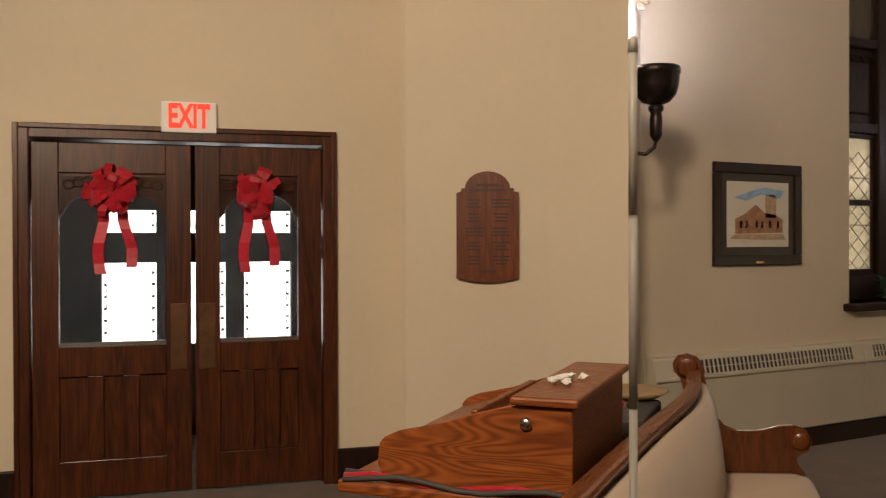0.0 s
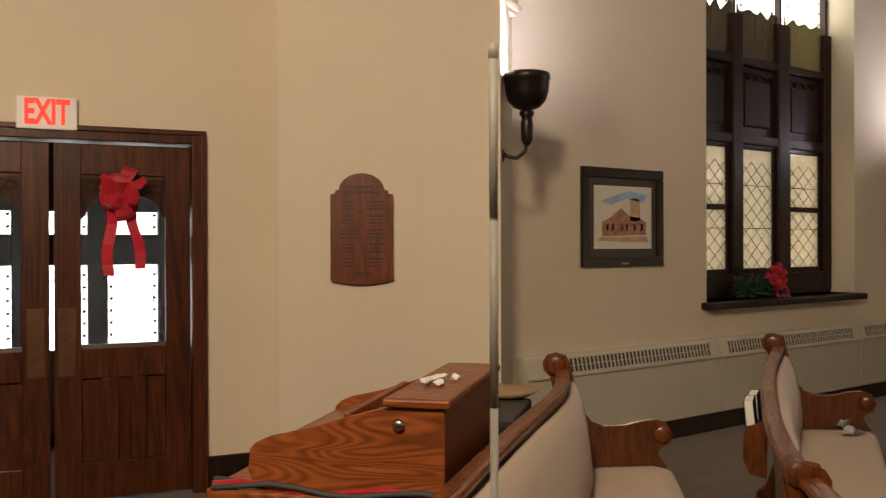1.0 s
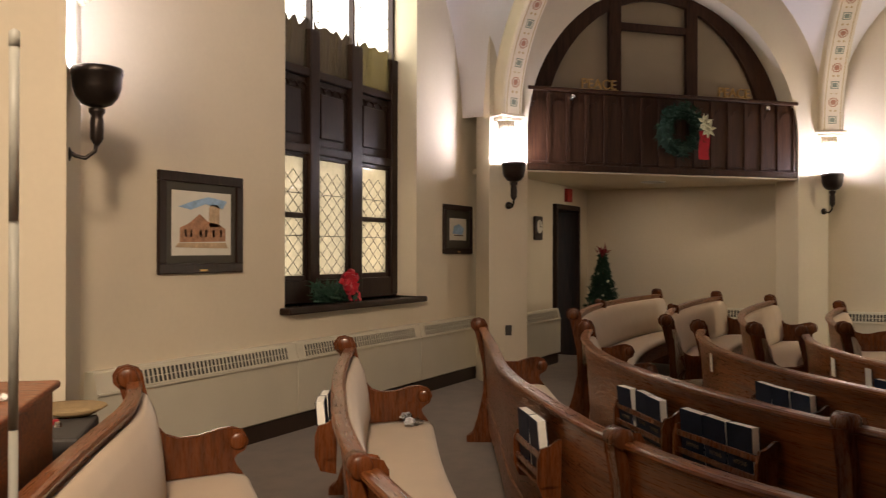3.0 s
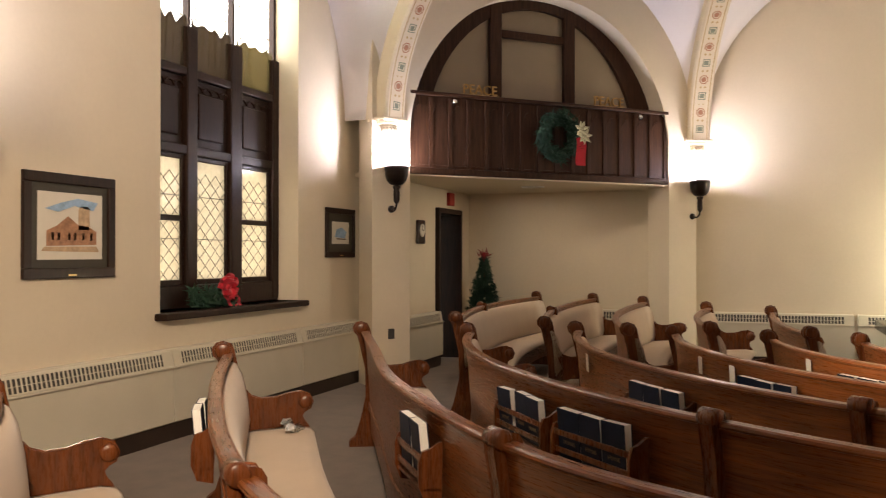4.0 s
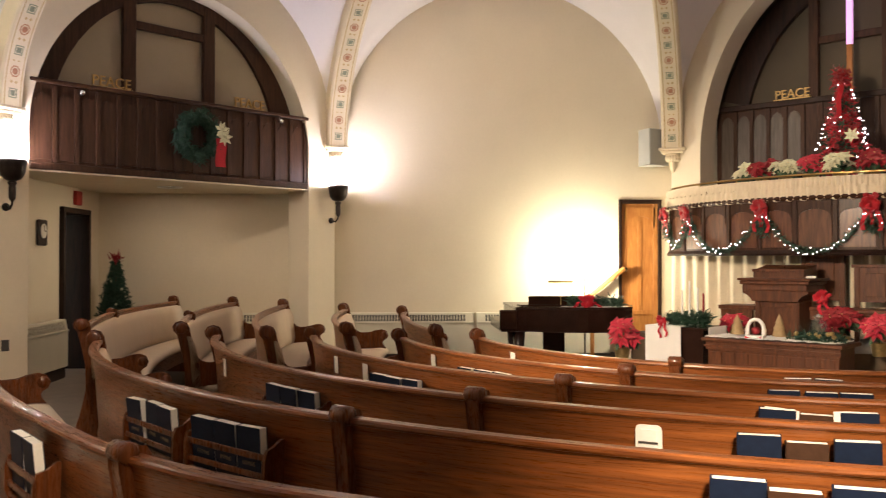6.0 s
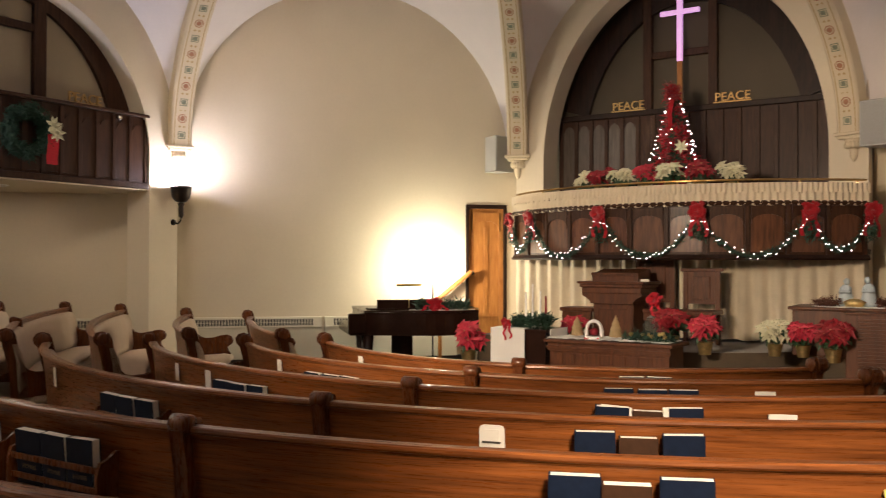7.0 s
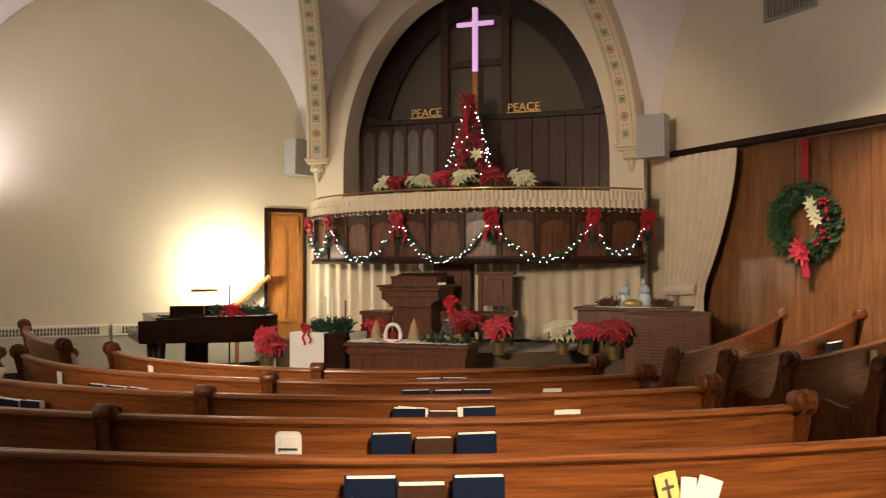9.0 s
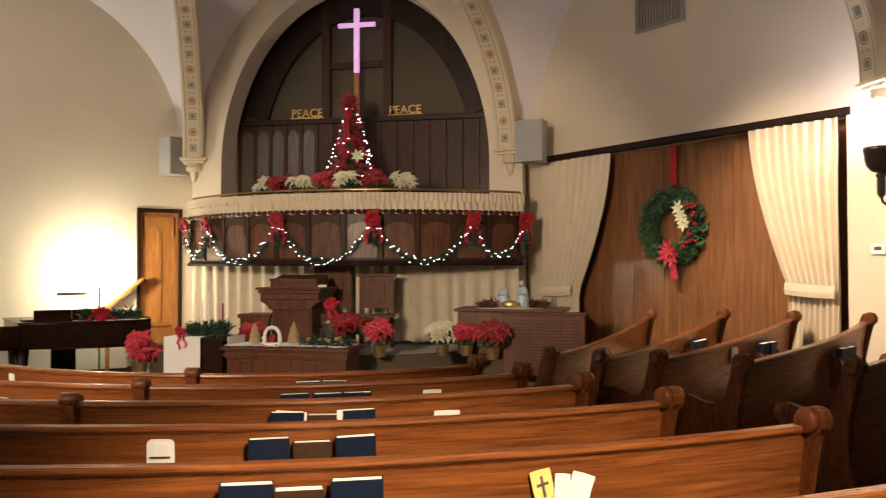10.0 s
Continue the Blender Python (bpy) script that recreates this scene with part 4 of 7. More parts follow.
def framed(x0, x1, z0, z1, y, label, mat_width, art):
    w, h = x1 - x0, z1 - z0
    ob = thing("framed_picture", Matrix.Translation(((x0 + x1) / 2, y, (z0 + z1) / 2)), label, "picture")
    f = min(0.075, w * 0.085)
    b = box(-w / 2, w / 2, -0.03, 0, h / 2 - f, h / 2, None, 0.006)
    box(-w / 2, w / 2, -0.03, 0, -h / 2, -h / 2 + f, b, 0.006)
    box(-w / 2, -w / 2 + f, -0.03, 0, -h / 2 + f, h / 2 - f, b, 0.006)
    box(w / 2 - f, w / 2, -0.03, 0, -h / 2 + f, h / 2 - f, b, 0.006)
    part("frame", b, DARK, ob)
    part("mount", box(-w / 2 + f, w / 2 - f, -0.012, 0, -h / 2 + f, h / 2 - f), MOUNT, ob, "olive grey mount")
    g = mat_width
    part("sheet", box(-w / 2 + g, w / 2 - g, -0.016, -0.012, -h / 2 + g, h / 2 - g), PAPER, ob, "cream drawing sheet")
    part("nameplate", box(-0.04, 0.04, -0.033, -0.03, -h / 2 + 0.015, -h / 2 + 0.03), BRASS, ob)
    for name, m2, outline in art:
        part(name, prism([(a * (w / 2 - g), b * (h / 2 - g)) for a, b in outline], 0.002, Matrix.Translation((0, -0.0185, 0))), m2, ob)
    return ob


MOUNT = plain("olive_mount", (0.045, 0.038, 0.025), 0.6, 0.1, 10)
PAPER = plain("watercolour_paper", (0.68, 0.64, 0.54), 0.7, 0.04, 8)
SKYBLUE = plain("watercolour_blue", (0.3, 0.45, 0.62), 0.7, 0.35, 14)
BRICK = plain("watercolour_brick", (0.38, 0.2, 0.11), 0.7, 0.4, 22)
TAN = plain("watercolour_tan", (0.5, 0.36, 0.22), 0.7, 0.3, 22)
INK = plain("watercolour_ink", (0.12, 0.08, 0.06), 0.7, 0.4, 22)
framed(4.78, 5.69, 1.38, 2.13, 4.75, "framed watercolour of a brick church building on the wall", 0.135, [
    ("sky_wash", SKYBLUE, [(-0.8, 0.5), (-0.4, 0.42), (0.1, 0.62), (0.7, 0.5), (0.85, 0.75), (0.2, 0.85), (-0.3, 0.7)]),
    ("building_shape", BRICK, [(-0.75, -0.6), (0.8, -0.55), (0.8, -0.15), (0.55, 0.0), (0.2, 0.05), (-0.1, 0.3), (-0.45, 0.0), (-0.75, -0.15)]),
    ("tower_shape", TAN, [(0.22, -0.1), (0.58, -0.1), (0.58, 0.55), (0.5, 0.62), (0.28, 0.6), (0.22, 0.5)]),
    ("street_wash", TAN, [(-0.9, -0.75), (0.9, -0.78), (0.8, -0.6), (-0.8, -0.62)]),
] + [("window_mark", INK, [(x, -0.42), (x + 0.07, -0.42), (x + 0.07, -0.2), (x, -0.2)]) for x in (-0.6, -0.42, -0.1, 0.08, 0.34, 0.6)])
framed(9.24, 10.0, 1.52, 2.1, 4.75, "small framed drawing with a grey wash on the wall", 0.16, [
    ("grey_wash", SKYBLUE, [(-0.7, -0.4), (0.5, -0.5), (0.7, 0.1), (0.1, 0.5), (-0.5, 0.3)]), ("ink_mark", INK, [(-0.5, -0.6), (0.6, -0.62), (0.6, -0.52), (-0.5, -0.5)])])

# ---- side loft ----
PANELG = plain("tan_panel", (0.3, 0.24, 0.16), 0.6, 0.08, 2)
ob = thing("loft_balcony", LOFT_M @ Matrix.Translation((0, 0.05, 2.58)), "dark panelled loft front with a moulded ledge under the arch", "balcony")
part("parapet", box(-1.93, 1.93, 0.0, 0.06, 0.0, 0.9, None, 0.004), LOFT, ob)
part("ledge", box(-1.935, 1.935, -0.06, 0.14, 0.9, 0.945, None, 0.012), LOFT, ob)
part("bottom_moulding", box(-1.935, 1.935, -0.05, 0.05, -0.06, 0.02, None, 0.012), LOFT, ob)
n = 15
for k in range(n + 1):
    x = -1.9 + 3.8 * k / n
    part("batten", box(x - 0.028, x + 0.028, -0.03, 0.0, 0.03, 0.88, None, 0.006), LOFT, ob)
    if k < n:
        c = x + 1.9 / n
        part("panel", prism([(c - 0.095, 0.06), (c + 0.095, 0.06), (c + 0.095, 0.7), (c + 0.06, 0.77), (c, 0.8), (c - 0.06, 0.77), (c - 0.095, 0.7)], 0.012, Matrix.Translation((0, -0.016, 0)), None), LOFT, ob)
structure("loft_underside", box(-2.4, 2.6, 0.02, 3.2, 2.5, 2.56, None, 0, LOFT_M), WALL, "plain plaster underside of the side loft", "ceiling")
# timber screen that fills the arch
ob = thing("loft_screen", LOFT_M @ Matrix.Translation((0, 0.3, 2.56)), "dark timber screen with tan panels filling the arch", "screen", "", "structure")
part("backing", prism([(-1.99, 0.0), (1.99, 0.0)] + [(1.99 * math.cos(math.pi * k / 30), 0.39 + 1.99 * math.sin(math.pi * k / 30)) for k in range(31)], 0.03, Matrix.Translation((0, 0.05, 0))), PANELG, ob, "tan panels")
for x0, x1 in ((-0.7, -0.53), (0.42, 0.59)):
    part("mullion", box(x0, x1, -0.02, 0.049, 0.9, 2.45, None, 0.01), LOFT, ob)
part("cross_rail", box(-0.53, 0.42, -0.015, 0.049, 1.8, 1.9, None, 0.01), LOFT, ob)
for s in (-1, 1):
    pts = [(s * 1.95 * math.cos(math.pi / 2 * k / 14), 0.39 + 1.95 * math.sin(math.pi / 2 * k / 14)) for k in range(15)]
    inner = [(s * 1.6 * math.cos(math.pi / 2 * k / 14), 0.39 + 1.82 * math.sin(math.pi / 2 * k / 14)) for k in range(15)]
    part("arched_border", prism(pts + inner[::-1], 0.06, Matrix.Translation((0, -0.012, 0))), LOFT, ob)
part("sill_rail", box(-1.95, 1.95, -0.02, 0.049, 0.9, 1.0, None, 0.01), LOFT, ob)


def peace(m, label):
    ob = thing("peace_letters", m, label, "letters", "gold letter signs")
    o = lettering("PEACE", 0.17, BRASS, ob, Matrix.Translation((0, 0, 0.075)) @ pose(0, 0, 0, 90, 0, 0), extrude=0.012)
    part("stand", box(-0.26, 0.26, -0.02, 0.02, -0.005, 0.015, None, 0.004), BRASS, ob)
    return ob


for x in (-0.95, 1.0):
    peace(LOFT_M @ Matrix.Translation((x, 0.09, 3.53)), "gold letters spelling a word on the loft ledge")
for x in (-1.35, 1.45):
    ob = thing("parapet_lamp", LOFT_M @ Matrix.Translation((x, 0.0, 3.42)), "small bright spot lamp on the loft front", "lamp", "loft spot lamps")
    part("body", lathe([(0.001, -0.03), (0.03, -0.025), (0.032, 0.02), (0.02, 0.03), (0.001, 0.032)], pose(0, 0, 0, 60, 0, 0), 12), STEEL, ob, "", True)
    part("clamp", box(-0.012, 0.012, 0.0, 0.05, -0.01, 0.03, None, 0.003), STEEL, ob)


def needles(bm, centre, axis, rnd, count, length, spread):
    """Short flat needle blades that stand off a twig."""
    for _ in range(count):
        d = Vector((rnd.gauss(0, 1), rnd.gauss(0, 1), rnd.gauss(0, 1))).normalized()
        d = (d + axis * 0.7).normalized()
        o = centre + Vector((rnd.gauss(0, spread), rnd.gauss(0, spread), rnd.gauss(0, spread)))
        s = d.cross(Vector((rnd.random(), rnd.random(), rnd.random()))).normalized() * length * 0.13
        bm.faces.new([bm.verts.new(p) for p in (o - s, o + s, o + d * length * rnd.uniform(0.7, 1.2))])


def wreath(m, radius, thick, label, seed, density=420, green=None):
    rnd = random.Random(seed)
    ob = thing("wreath", m, label, "wreath", "evergreen wreaths")
    bm = bmesh.new()
    for k in range(density):
        a = 2 * math.pi * k / density
        b = rnd.uniform(0, 2 * math.pi)
        r = radius + thick * math.cos(b) * rnd.uniform(0.3, 1)
        c = Vector((r * math.cos(a), -thick * 0.7 + thick * 0.7 * math.sin(b), r * math.sin(a)))
        needles(bm, c, Vector((-math.sin(a), 0, math.cos(a))), rnd, 9, thick * 0.75, thick * 0.12)
    part("greenery", bm, green or FIR, ob, "dense green needles")
    part("ring", tube([(radius * math.cos(2 * math.pi * k / 32), -thick * 0.6, radius * math.sin(2 * math.pi * k / 32)) for k in range(33)], thick * 0.55, 8), FIR, ob, "", True)
    return ob


def blossoms(parent, spots, size, material, name, seed):
    """Star flowers of pointed petals, facing -y."""
    rnd = random.Random(seed)
    for x, y, z in spots:
        bm = bmesh.new()
        c = Vector((x, y, z))
        for ring, cnt in ((1.0, 7), (0.6, 5)):
            for k in range(cnt):
                a = 2 * math.pi * (k + rnd.random() * 0.4) / cnt
                d = Vector((math.cos(a), -0.35, math.sin(a)))
                s = Vector((-math.sin(a), 0, math.cos(a))) * size * 0.22 * ring
                tip = c + d * size * ring
                mid = c + d * size * 0.5 * ring + Vector((0, -0.012 * (2 - ring), 0))
                vs = [bm.verts.new(p) for p in (c, mid - s, tip, mid + s)]
                bm.faces.new(vs)
        part(name, bm, material, parent)


w = wreath(LOFT_M @ Matrix.Translation((0.12, 0.0, 3.08)), 0.24, 0.1, "dark green wreath with a red bow on the loft front", 5, 260)
blossoms(w, [(0.25, -0.17, 0.08), (0.3, -0.16, 0.0)], 0.12, WHITEP, "cream_flower", 2)
part("red_sash", ribbon_strip([(0.26 + 0.01 * math.sin(k), -0.17, -0.02 - 0.06 * k) for k in range(7)], 0.15), RED, w, "red ribbon sash")

# ---- alcove under the loft ----
bm = box(11.86, 11.93, 4.3, 4.7, 0, 2.22, None, 0.006)
box(12.82, 12.89, 4.3, 4.7, 0, 2.22, bm, 0.006)
box(11.93, 12.82, 4.3, 4.7, 2.15, 2.22, bm, 0.006)
structure("door_frame_alcove", bm, DARK, "dark frame of the open alcove doorway", "door frame")
structure("passage_wall", box(11.5, 13.4, 5.3, 5.4, 0, 2.6), WALL, "dim wall of the passage beyond the doorway", "wall")
structure("passage_end", box(13.36, 13.44, 4.7, 5.3, 0, 2.6), WALL, "dim end of the passage", "wall")
ob = thing("alcove_exit_sign", pose(12.45, 4.36, 2.36), "dark red exit sign over the alcove doorway", "exit sign")
part("housing", box(-0.11, 0.11, -0.05, 0, -0.09, 0.1, None, 0.008), plain("dark_red_sign", (0.35, 0.02, 0.015), 0.5), ob)
ob = thing("wall_clock", pose(11.24, 4.36, 1.86), "small framed clock with a cream face", "clock")
part("frame", box(-0.14, 0.14, -0.04, 0, -0.16, 0.16, None, 0.02), DARK, ob)
part("face", lathe([(0.001, 0.0), (0.09, 0.0), (0.09, 0.006), (0.001, 0.006)], Matrix.Translation((0, -0.041, 0.02)) @ pose(0, 0, 0, 90, 0, 0), 24), PAPER, ob)
part("hand", box(-0.006, 0.006, -0.051, -0.048, 0.02, 0.09), INK, ob)
part("hand", box(0.0, 0.05, -0.051, -0.048, 0.014, 0.026), INK, ob)
ob = thing("outlet_plate", LOFT_M @ Matrix.Translation((-2.18, 0, 0.62)), "dark double power outlet on the pier", "outlet")
part("plate", box(-0.04, 0.04, -0.012, 0, -0.06, 0.06, None, 0.004), SLOT, ob)

# small decorated tree on a stand
ob = thing("side_table", pose(12.8, 3.93, 0), "small dark round table in the alcove corner", "table")
part("top", lathe([(0.001, 0.66), (0.26, 0.66), (0.27, 0.675), (0.26, 0.69), (0.001, 0.69)], Matrix(), 24), DARK, ob)
part("stem", lathe([(0.04, 0.05), (0.03, 0.2), (0.045, 0.4), (0.03, 0.66)], Matrix(), 12), DARK, ob, "", True)
part("foot", lathe([(0.001, 0.0), (0.2, 0.0), (0.19, 0.03), (0.04, 0.06), (0.001, 0.06)], Matrix(), 18), DARK, ob)


def small_tree(m, height, radius, label, seed, red=0.0, top_bow=True, tiers=26, lights=0):
    rnd = random.Random(seed)
    ob = thing("christmas_tree", m, label, "tree")
    part("trunk", lathe([(0.03, 0.0), (0.02, height * 0.5), (0.008, height)], Matrix(), 8), OAK_END, ob)
    bm, rb = bmesh.new(), bmesh.new()
    for k in range(tiers):
        f = k / tiers
        z = height * (0.08 + 0.9 * f)
        r = radius * (1 - f) ** 0.9 + 0.02
        nb = max(4, int(14 * (1 - f) + 4))
        for q in range(nb):
            a = 2 * math.pi * (q + rnd.random()) / nb
            d = Vector((math.cos(a), math.sin(a), -0.25 + 0.3 * rnd.random())).normalized()
            ln = r * rnd.uniform(0.7, 1.08)
            for s in range(4):
                c = Vector((0, 0, z)) + d * ln * (0.3 + 0.7 * s / 3)
                needles(rb if rnd.random() < red else bm, c, d, rnd, 7, radius * 0.24, radius * 0.05)
    part("foliage", bm, FIR, ob, "layered fir branches")
    if red:
        part("red_trim", rb, RED, ob, "deep red trimmings")
    else:
        rb.free()
    return ob


t = small_tree(pose(12.8, 3.93, 0.69), 0.86, 0.22, "small green Christmas tree with a red top on a table", 8)
ribbon = bmesh.new()
needles(ribbon, Vector((0, 0, 0.84)), Vector((0, 0, 1)), random.Random(3), 60, 0.09, 0.03)
part("red_topper", ribbon, REDP, t, "red bow on the tip")
rnd = random.Random(6)
for k in range(10):
    z, a = rnd.uniform(0.1, 0.7), rnd.uniform(0, 6.28)
    r = 0.21 * (1 - z / 0.86)
    orn = bmesh.new()
    bmesh.ops.create_icosphere(orn, subdivisions=1, radius=0.022, matrix=Matrix.Translation((r * math.cos(a), r * math.sin(a), z)))
    part("bauble", orn, WHITEP, t, "", True)

# ---- chancel ----
def cm(s, y, z=0.0, turn=0.0):
    """A pose in the chancel: s along its arch, y away from the room."""
    return CHANCEL_M @ Matrix.Translation((s, y, z)) @ pose(0, 0, 0, 0, 0, turn)


PLAT = 0.54
outline = [(-2.4, 1.6), (-2.4, -1.2)] + [(2.6 * math.sin(radians(a)), 1.1 - 3.25 * math.cos(radians(a))) for a in range(-50, 51, 5)] + [(2.6, -1.4), (3.6, -1.3), (3.6, -0.2), (2.42, 0.1), (2.42, 1.6)]
bm = prism(outline, PLAT + 0.4, CHANCEL_M @ Matrix(((1, 0, 0, 0), (0, 0, 1, 0), (0, 1, 0, -0.4), (0, 0, 0, 1))))
structure("chancel_platform", bm, PLATFORM, "raised tan carpeted chancel platform", "platform")
structure("chancel_back", box(-2.4, 2.4, 1.6, 1.75, -0.4, 7.0, None, 0, CHANCEL_M), DARK, "dark boarded back of the choir loft", "wall")

# curved choir balcony
BR, BY, BX = 3.38, 2.08, 0.1


def front(a, r=BR):
    return (BX + r * math.sin(radians(a)), BY - r * math.cos(radians(a)))


def front_path(r, a0=-44, a1=44, n=44):
    return [(*front(a, r), math.sin(radians(a)), -math.cos(radians(a))) for a in (a0 + (a1 - a0) * k / n for k in range(n + 1))]


ob = thing("choir_balcony", CHANCEL_M, "curved dark panelled choir balcony with a brass rail", "balcony")
part("drum", sweep(front_path(BR), [(-0.05, 1.62), (0, 1.62), (0, 2.25), (-0.05, 2.25)]), LOFT, ob)
part("top_moulding", sweep(front_path(BR), [(-0.06, 2.235), (0.04, 2.235), (0.06, 2.265), (0.04, 2.29), (-0.06, 2.29)]), LOFT, ob)
part("bottom_moulding", sweep(front_path(BR), [(-0.06, 1.585), (0.05, 1.585), (0.06, 1.61), (0.03, 1.65), (-0.06, 1.65)]), DARK, ob)
part("floor_slab", prism([front(a) for a in range(-44, 45, 4)] + [(2.4, 0.6), (-2.3, 0.6)], 0.06, Matrix(((1, 0, 0, 0), (0, 0, 1, 0), (0, 1, 0, 1.66), (0, 0, 0, 1)))), LOFT, ob)
N = 11
for k in range(N + 1):
    a = -43.3 + 86.6 * k / N
    t = Matrix.Translation((*front(a), 0)) @ pose(0, 0, 0, 0, 0, a)
    part("batten", box(-0.025, 0.025, -0.03, 0.0, 1.65, 2.235, None, 0.005, t), LOFT, ob)
    if k < N:
        t = Matrix.Translation((*front(a + 43.3 / N), 0)) @ pose(0, 0, 0, 0, 0, a + 43.3 / N)
        h = 0.185
        arch = [(-h, 2.0)] + [(-h * math.cos(math.pi * q / 12), 2.04 + 0.09 * math.sin(math.pi * q / 12)) for q in range(13)] + [(h, 2.0), (h + 0.005, 2.23), (-h - 0.005, 2.23)]
        part("arched_panel", prism(arch, 0.018, t @ Matrix.Translation((0, -0.022, 0))), LOFT, ob, "carved arch head")
DRUMOAK = wood("drum_oak", (0.05, 0.02, 0.009), (0.16, 0.062, 0.025), (14, 14, 1.4), False, 0.4, 0.1, 0.3)
for k in range(N):
    a = -43.3 + 86.6 * (k + 0.5) / N
    t = Matrix.Translation((*front(a), 0)) @ pose(0, 0, 0, 0, 0, a)
    part("field", box(-0.19, 0.19, -0.008, 0.0, 1.68, 2.2, None, 0.004, t), DRUMOAK, ob)
part("brass_rail", tube([(*front(a, BR - 0.02), 2.54) for a in range(-44, 45, 2)], 0.014, 8), BRASS, ob, "thin brass rail", True)
for a in range(-42, 43, 12):
    part("rail_post", tube([(*front(a, BR - 0.02), 2.27), (*front(a, BR - 0.02), 2.54)], 0.01, 6), BRASS, ob)


def pleats(parent, name, path_at, length, z0, z1, period, depth, material, n_per=8, taper=None, seed=0):
    """A hanging cloth with soft uneven pleats; path_at(u) gives (x, y, nx, ny) with the normal to the viewer."""
    rnd = random.Random(seed)
    bm = bmesh.new()
    n = int(length / period * n_per)
    phase, ph = [], 0.0
    for k in range(n + 1):
        ph += 2 * math.pi / n_per * rnd.uniform(0.75, 1.25)
        phase.append(ph)
    rows = 16 if taper else 7
    cols = []
    for k in range(n + 1):
        u = k / n
        col = []
        for back in (0, 1):
            for q in range(rows):
                f = q / (rows - 1)
                uu = taper(u, f) if taper else u
                x, y, nx, ny = path_at(uu)
                d = depth * (0.55 + 0.45 * f if not taper else 0.8) * math.sin(phase[k] + 0.25 * math.sin(3 * f + k * 0.05)) - 0.008 * back
                z = z1 + (z0 - z1) * f + (0.012 * math.sin(phase[k] * 0.5) if q == rows - 1 else 0)
                col.append(bm.verts.new((x + nx * d, y + ny * d, z)))
        cols.append(col)
    for a, b in zip(cols, cols[1:]):
        for off in (0, rows):
            for q in range(rows - 1):
                bm.faces.new((a[off + q], b[off + q], b[off + q + 1], a[off + q + 1]))
    return part(name, bm, material, parent, "", True)


def on_front(r, a0, a1):
    def at(u):
        a = a0 + (a1 - a0) * u
        return (*front(a, r), math.sin(radians(a)), -math.cos(radians(a)))
    return at


val = thing("valance", CHANCEL_M, "short gathered ivory valance round the balcony rail", "curtain")
pleats(val, "valance_cloth", on_front(BR + 0.035, -44, 44), 5.2, 2.24, 2.42, 0.085, 0.022, DRAPE, seed=3)
pleats(val, "valance_ruffle", on_front(BR + 0.05, -44, 44), 5.2, 2.385, 2.5, 0.06, 0.019, DRAPE, seed=4)
part("heading", sweep(front_path(BR + 0.02), [(-0.012, 2.47), (0.02, 2.47), (0.02, 2.5), (-0.012, 2.5)]), DRAPE, val)
cur = thing("chancel_curtain", CHANCEL_M, "floor length ivory pleated curtain under the balcony", "curtain")


def behind(u0, u1):
    def at(u):
        v = 2 * (u0 + (u1 - u0) * u) - 1
        return (0.05 + 2.32 * v, -0.5 + 0.28 * v * v, 0.24 * v, -1.0)
    return at


for k in range(6):
    pleats(cur, "curtain_panel", behind(k / 6, (k + 1) / 6 + 0.004), 0.76, PLAT + 0.04, 1.63, 0.19, 0.045, DRAPE, seed=10 + k)

# hue of the side loft's tan panels at a quarter of their value
DARKPANEL = plain("dark_olive_panel", (0.075, 0.06, 0.04), 0.6, 0.1, 2, spec=0.2)
# panelled screen, glass and cross in the loft
ob = thing("choir_screen", cm(0, 0.62, 0), "dark boarded screen with tall narrow panels behind the choir", "screen", "", "structure")
part("boarding", box(-2.0, 2.0, 0.0, 0.05, 2.2, 3.76), LOFT, ob)
for k in range(17):
    x = -1.95 + 3.9 * k / 16
    part("batten", box(x - 0.03, x + 0.03, -0.03, 0.0, 2.2, 3.7, None, 0.006), LOFT, ob)
part("top_rail", box(-2.0, 2.0, -0.06, 0.05, 3.7, 3.78, None, 0.01), DARK, ob)
# same boards as the rest; their glossy reflection is put in as paler wood
SHEENPANEL = wood("painted_sheen_panel", (0.055, 0.043, 0.034), (0.13, 0.108, 0.088), (14, 14, 1.0), False, 0.35, 0.1, 0.3)
for k in range(5):
    x = -1.828 + 0.24375 * k
    part("light_panel", prism([(x - 0.09, 2.3), (x + 0.09, 2.3), (x + 0.09, 3.52), (x + 0.05, 3.6), (x, 3.63), (x - 0.05, 3.6), (x - 0.09, 3.52)], 0.01, Matrix.Translation((0, -0.012, 0))), SHEENPANEL, ob, "narrow panel with a light reflection painted pale grey")
part("tan_backing", box(-2.05, 2.05, 0.1, 0.13, 3.76, 5.9), DARKPANEL, ob, "dark tan panels")
for x0, x1 in ((-0.66, -0.53), (0.29, 0.42)):
    part("mullion", box(x0, x1, 0.0, 0.1, 3.76, 5.8, None, 0.01), LOFT, ob)
part("cross_rail", box(-0.53, 0.29, 0.02, 0.1, 4.52, 4.62, None, 0.01), LOFT, ob)
for s in (-1, 1):
    outer = [(s * 2.02 * math.cos(math.pi / 2 * k / 14), 3.0 + 2.66 * math.sin(math.pi / 2 * k / 14)) for k in range(3, 15)]
    inner = [(s * 1.62 * math.cos(math.pi / 2 * k / 14), 3.0 + 2.3 * math.sin(math.pi / 2 * k / 14)) for k in range(3, 15)]
    part("arched_border", prism(outer + inner[::-1], 0.08, Matrix.Translation((0, 0.015, 0))), DARK, ob)
ob = thing("lit_cross", cm(-0.04, 0.4, 0), "tall glowing lavender cross on a wooden staff", "cross")
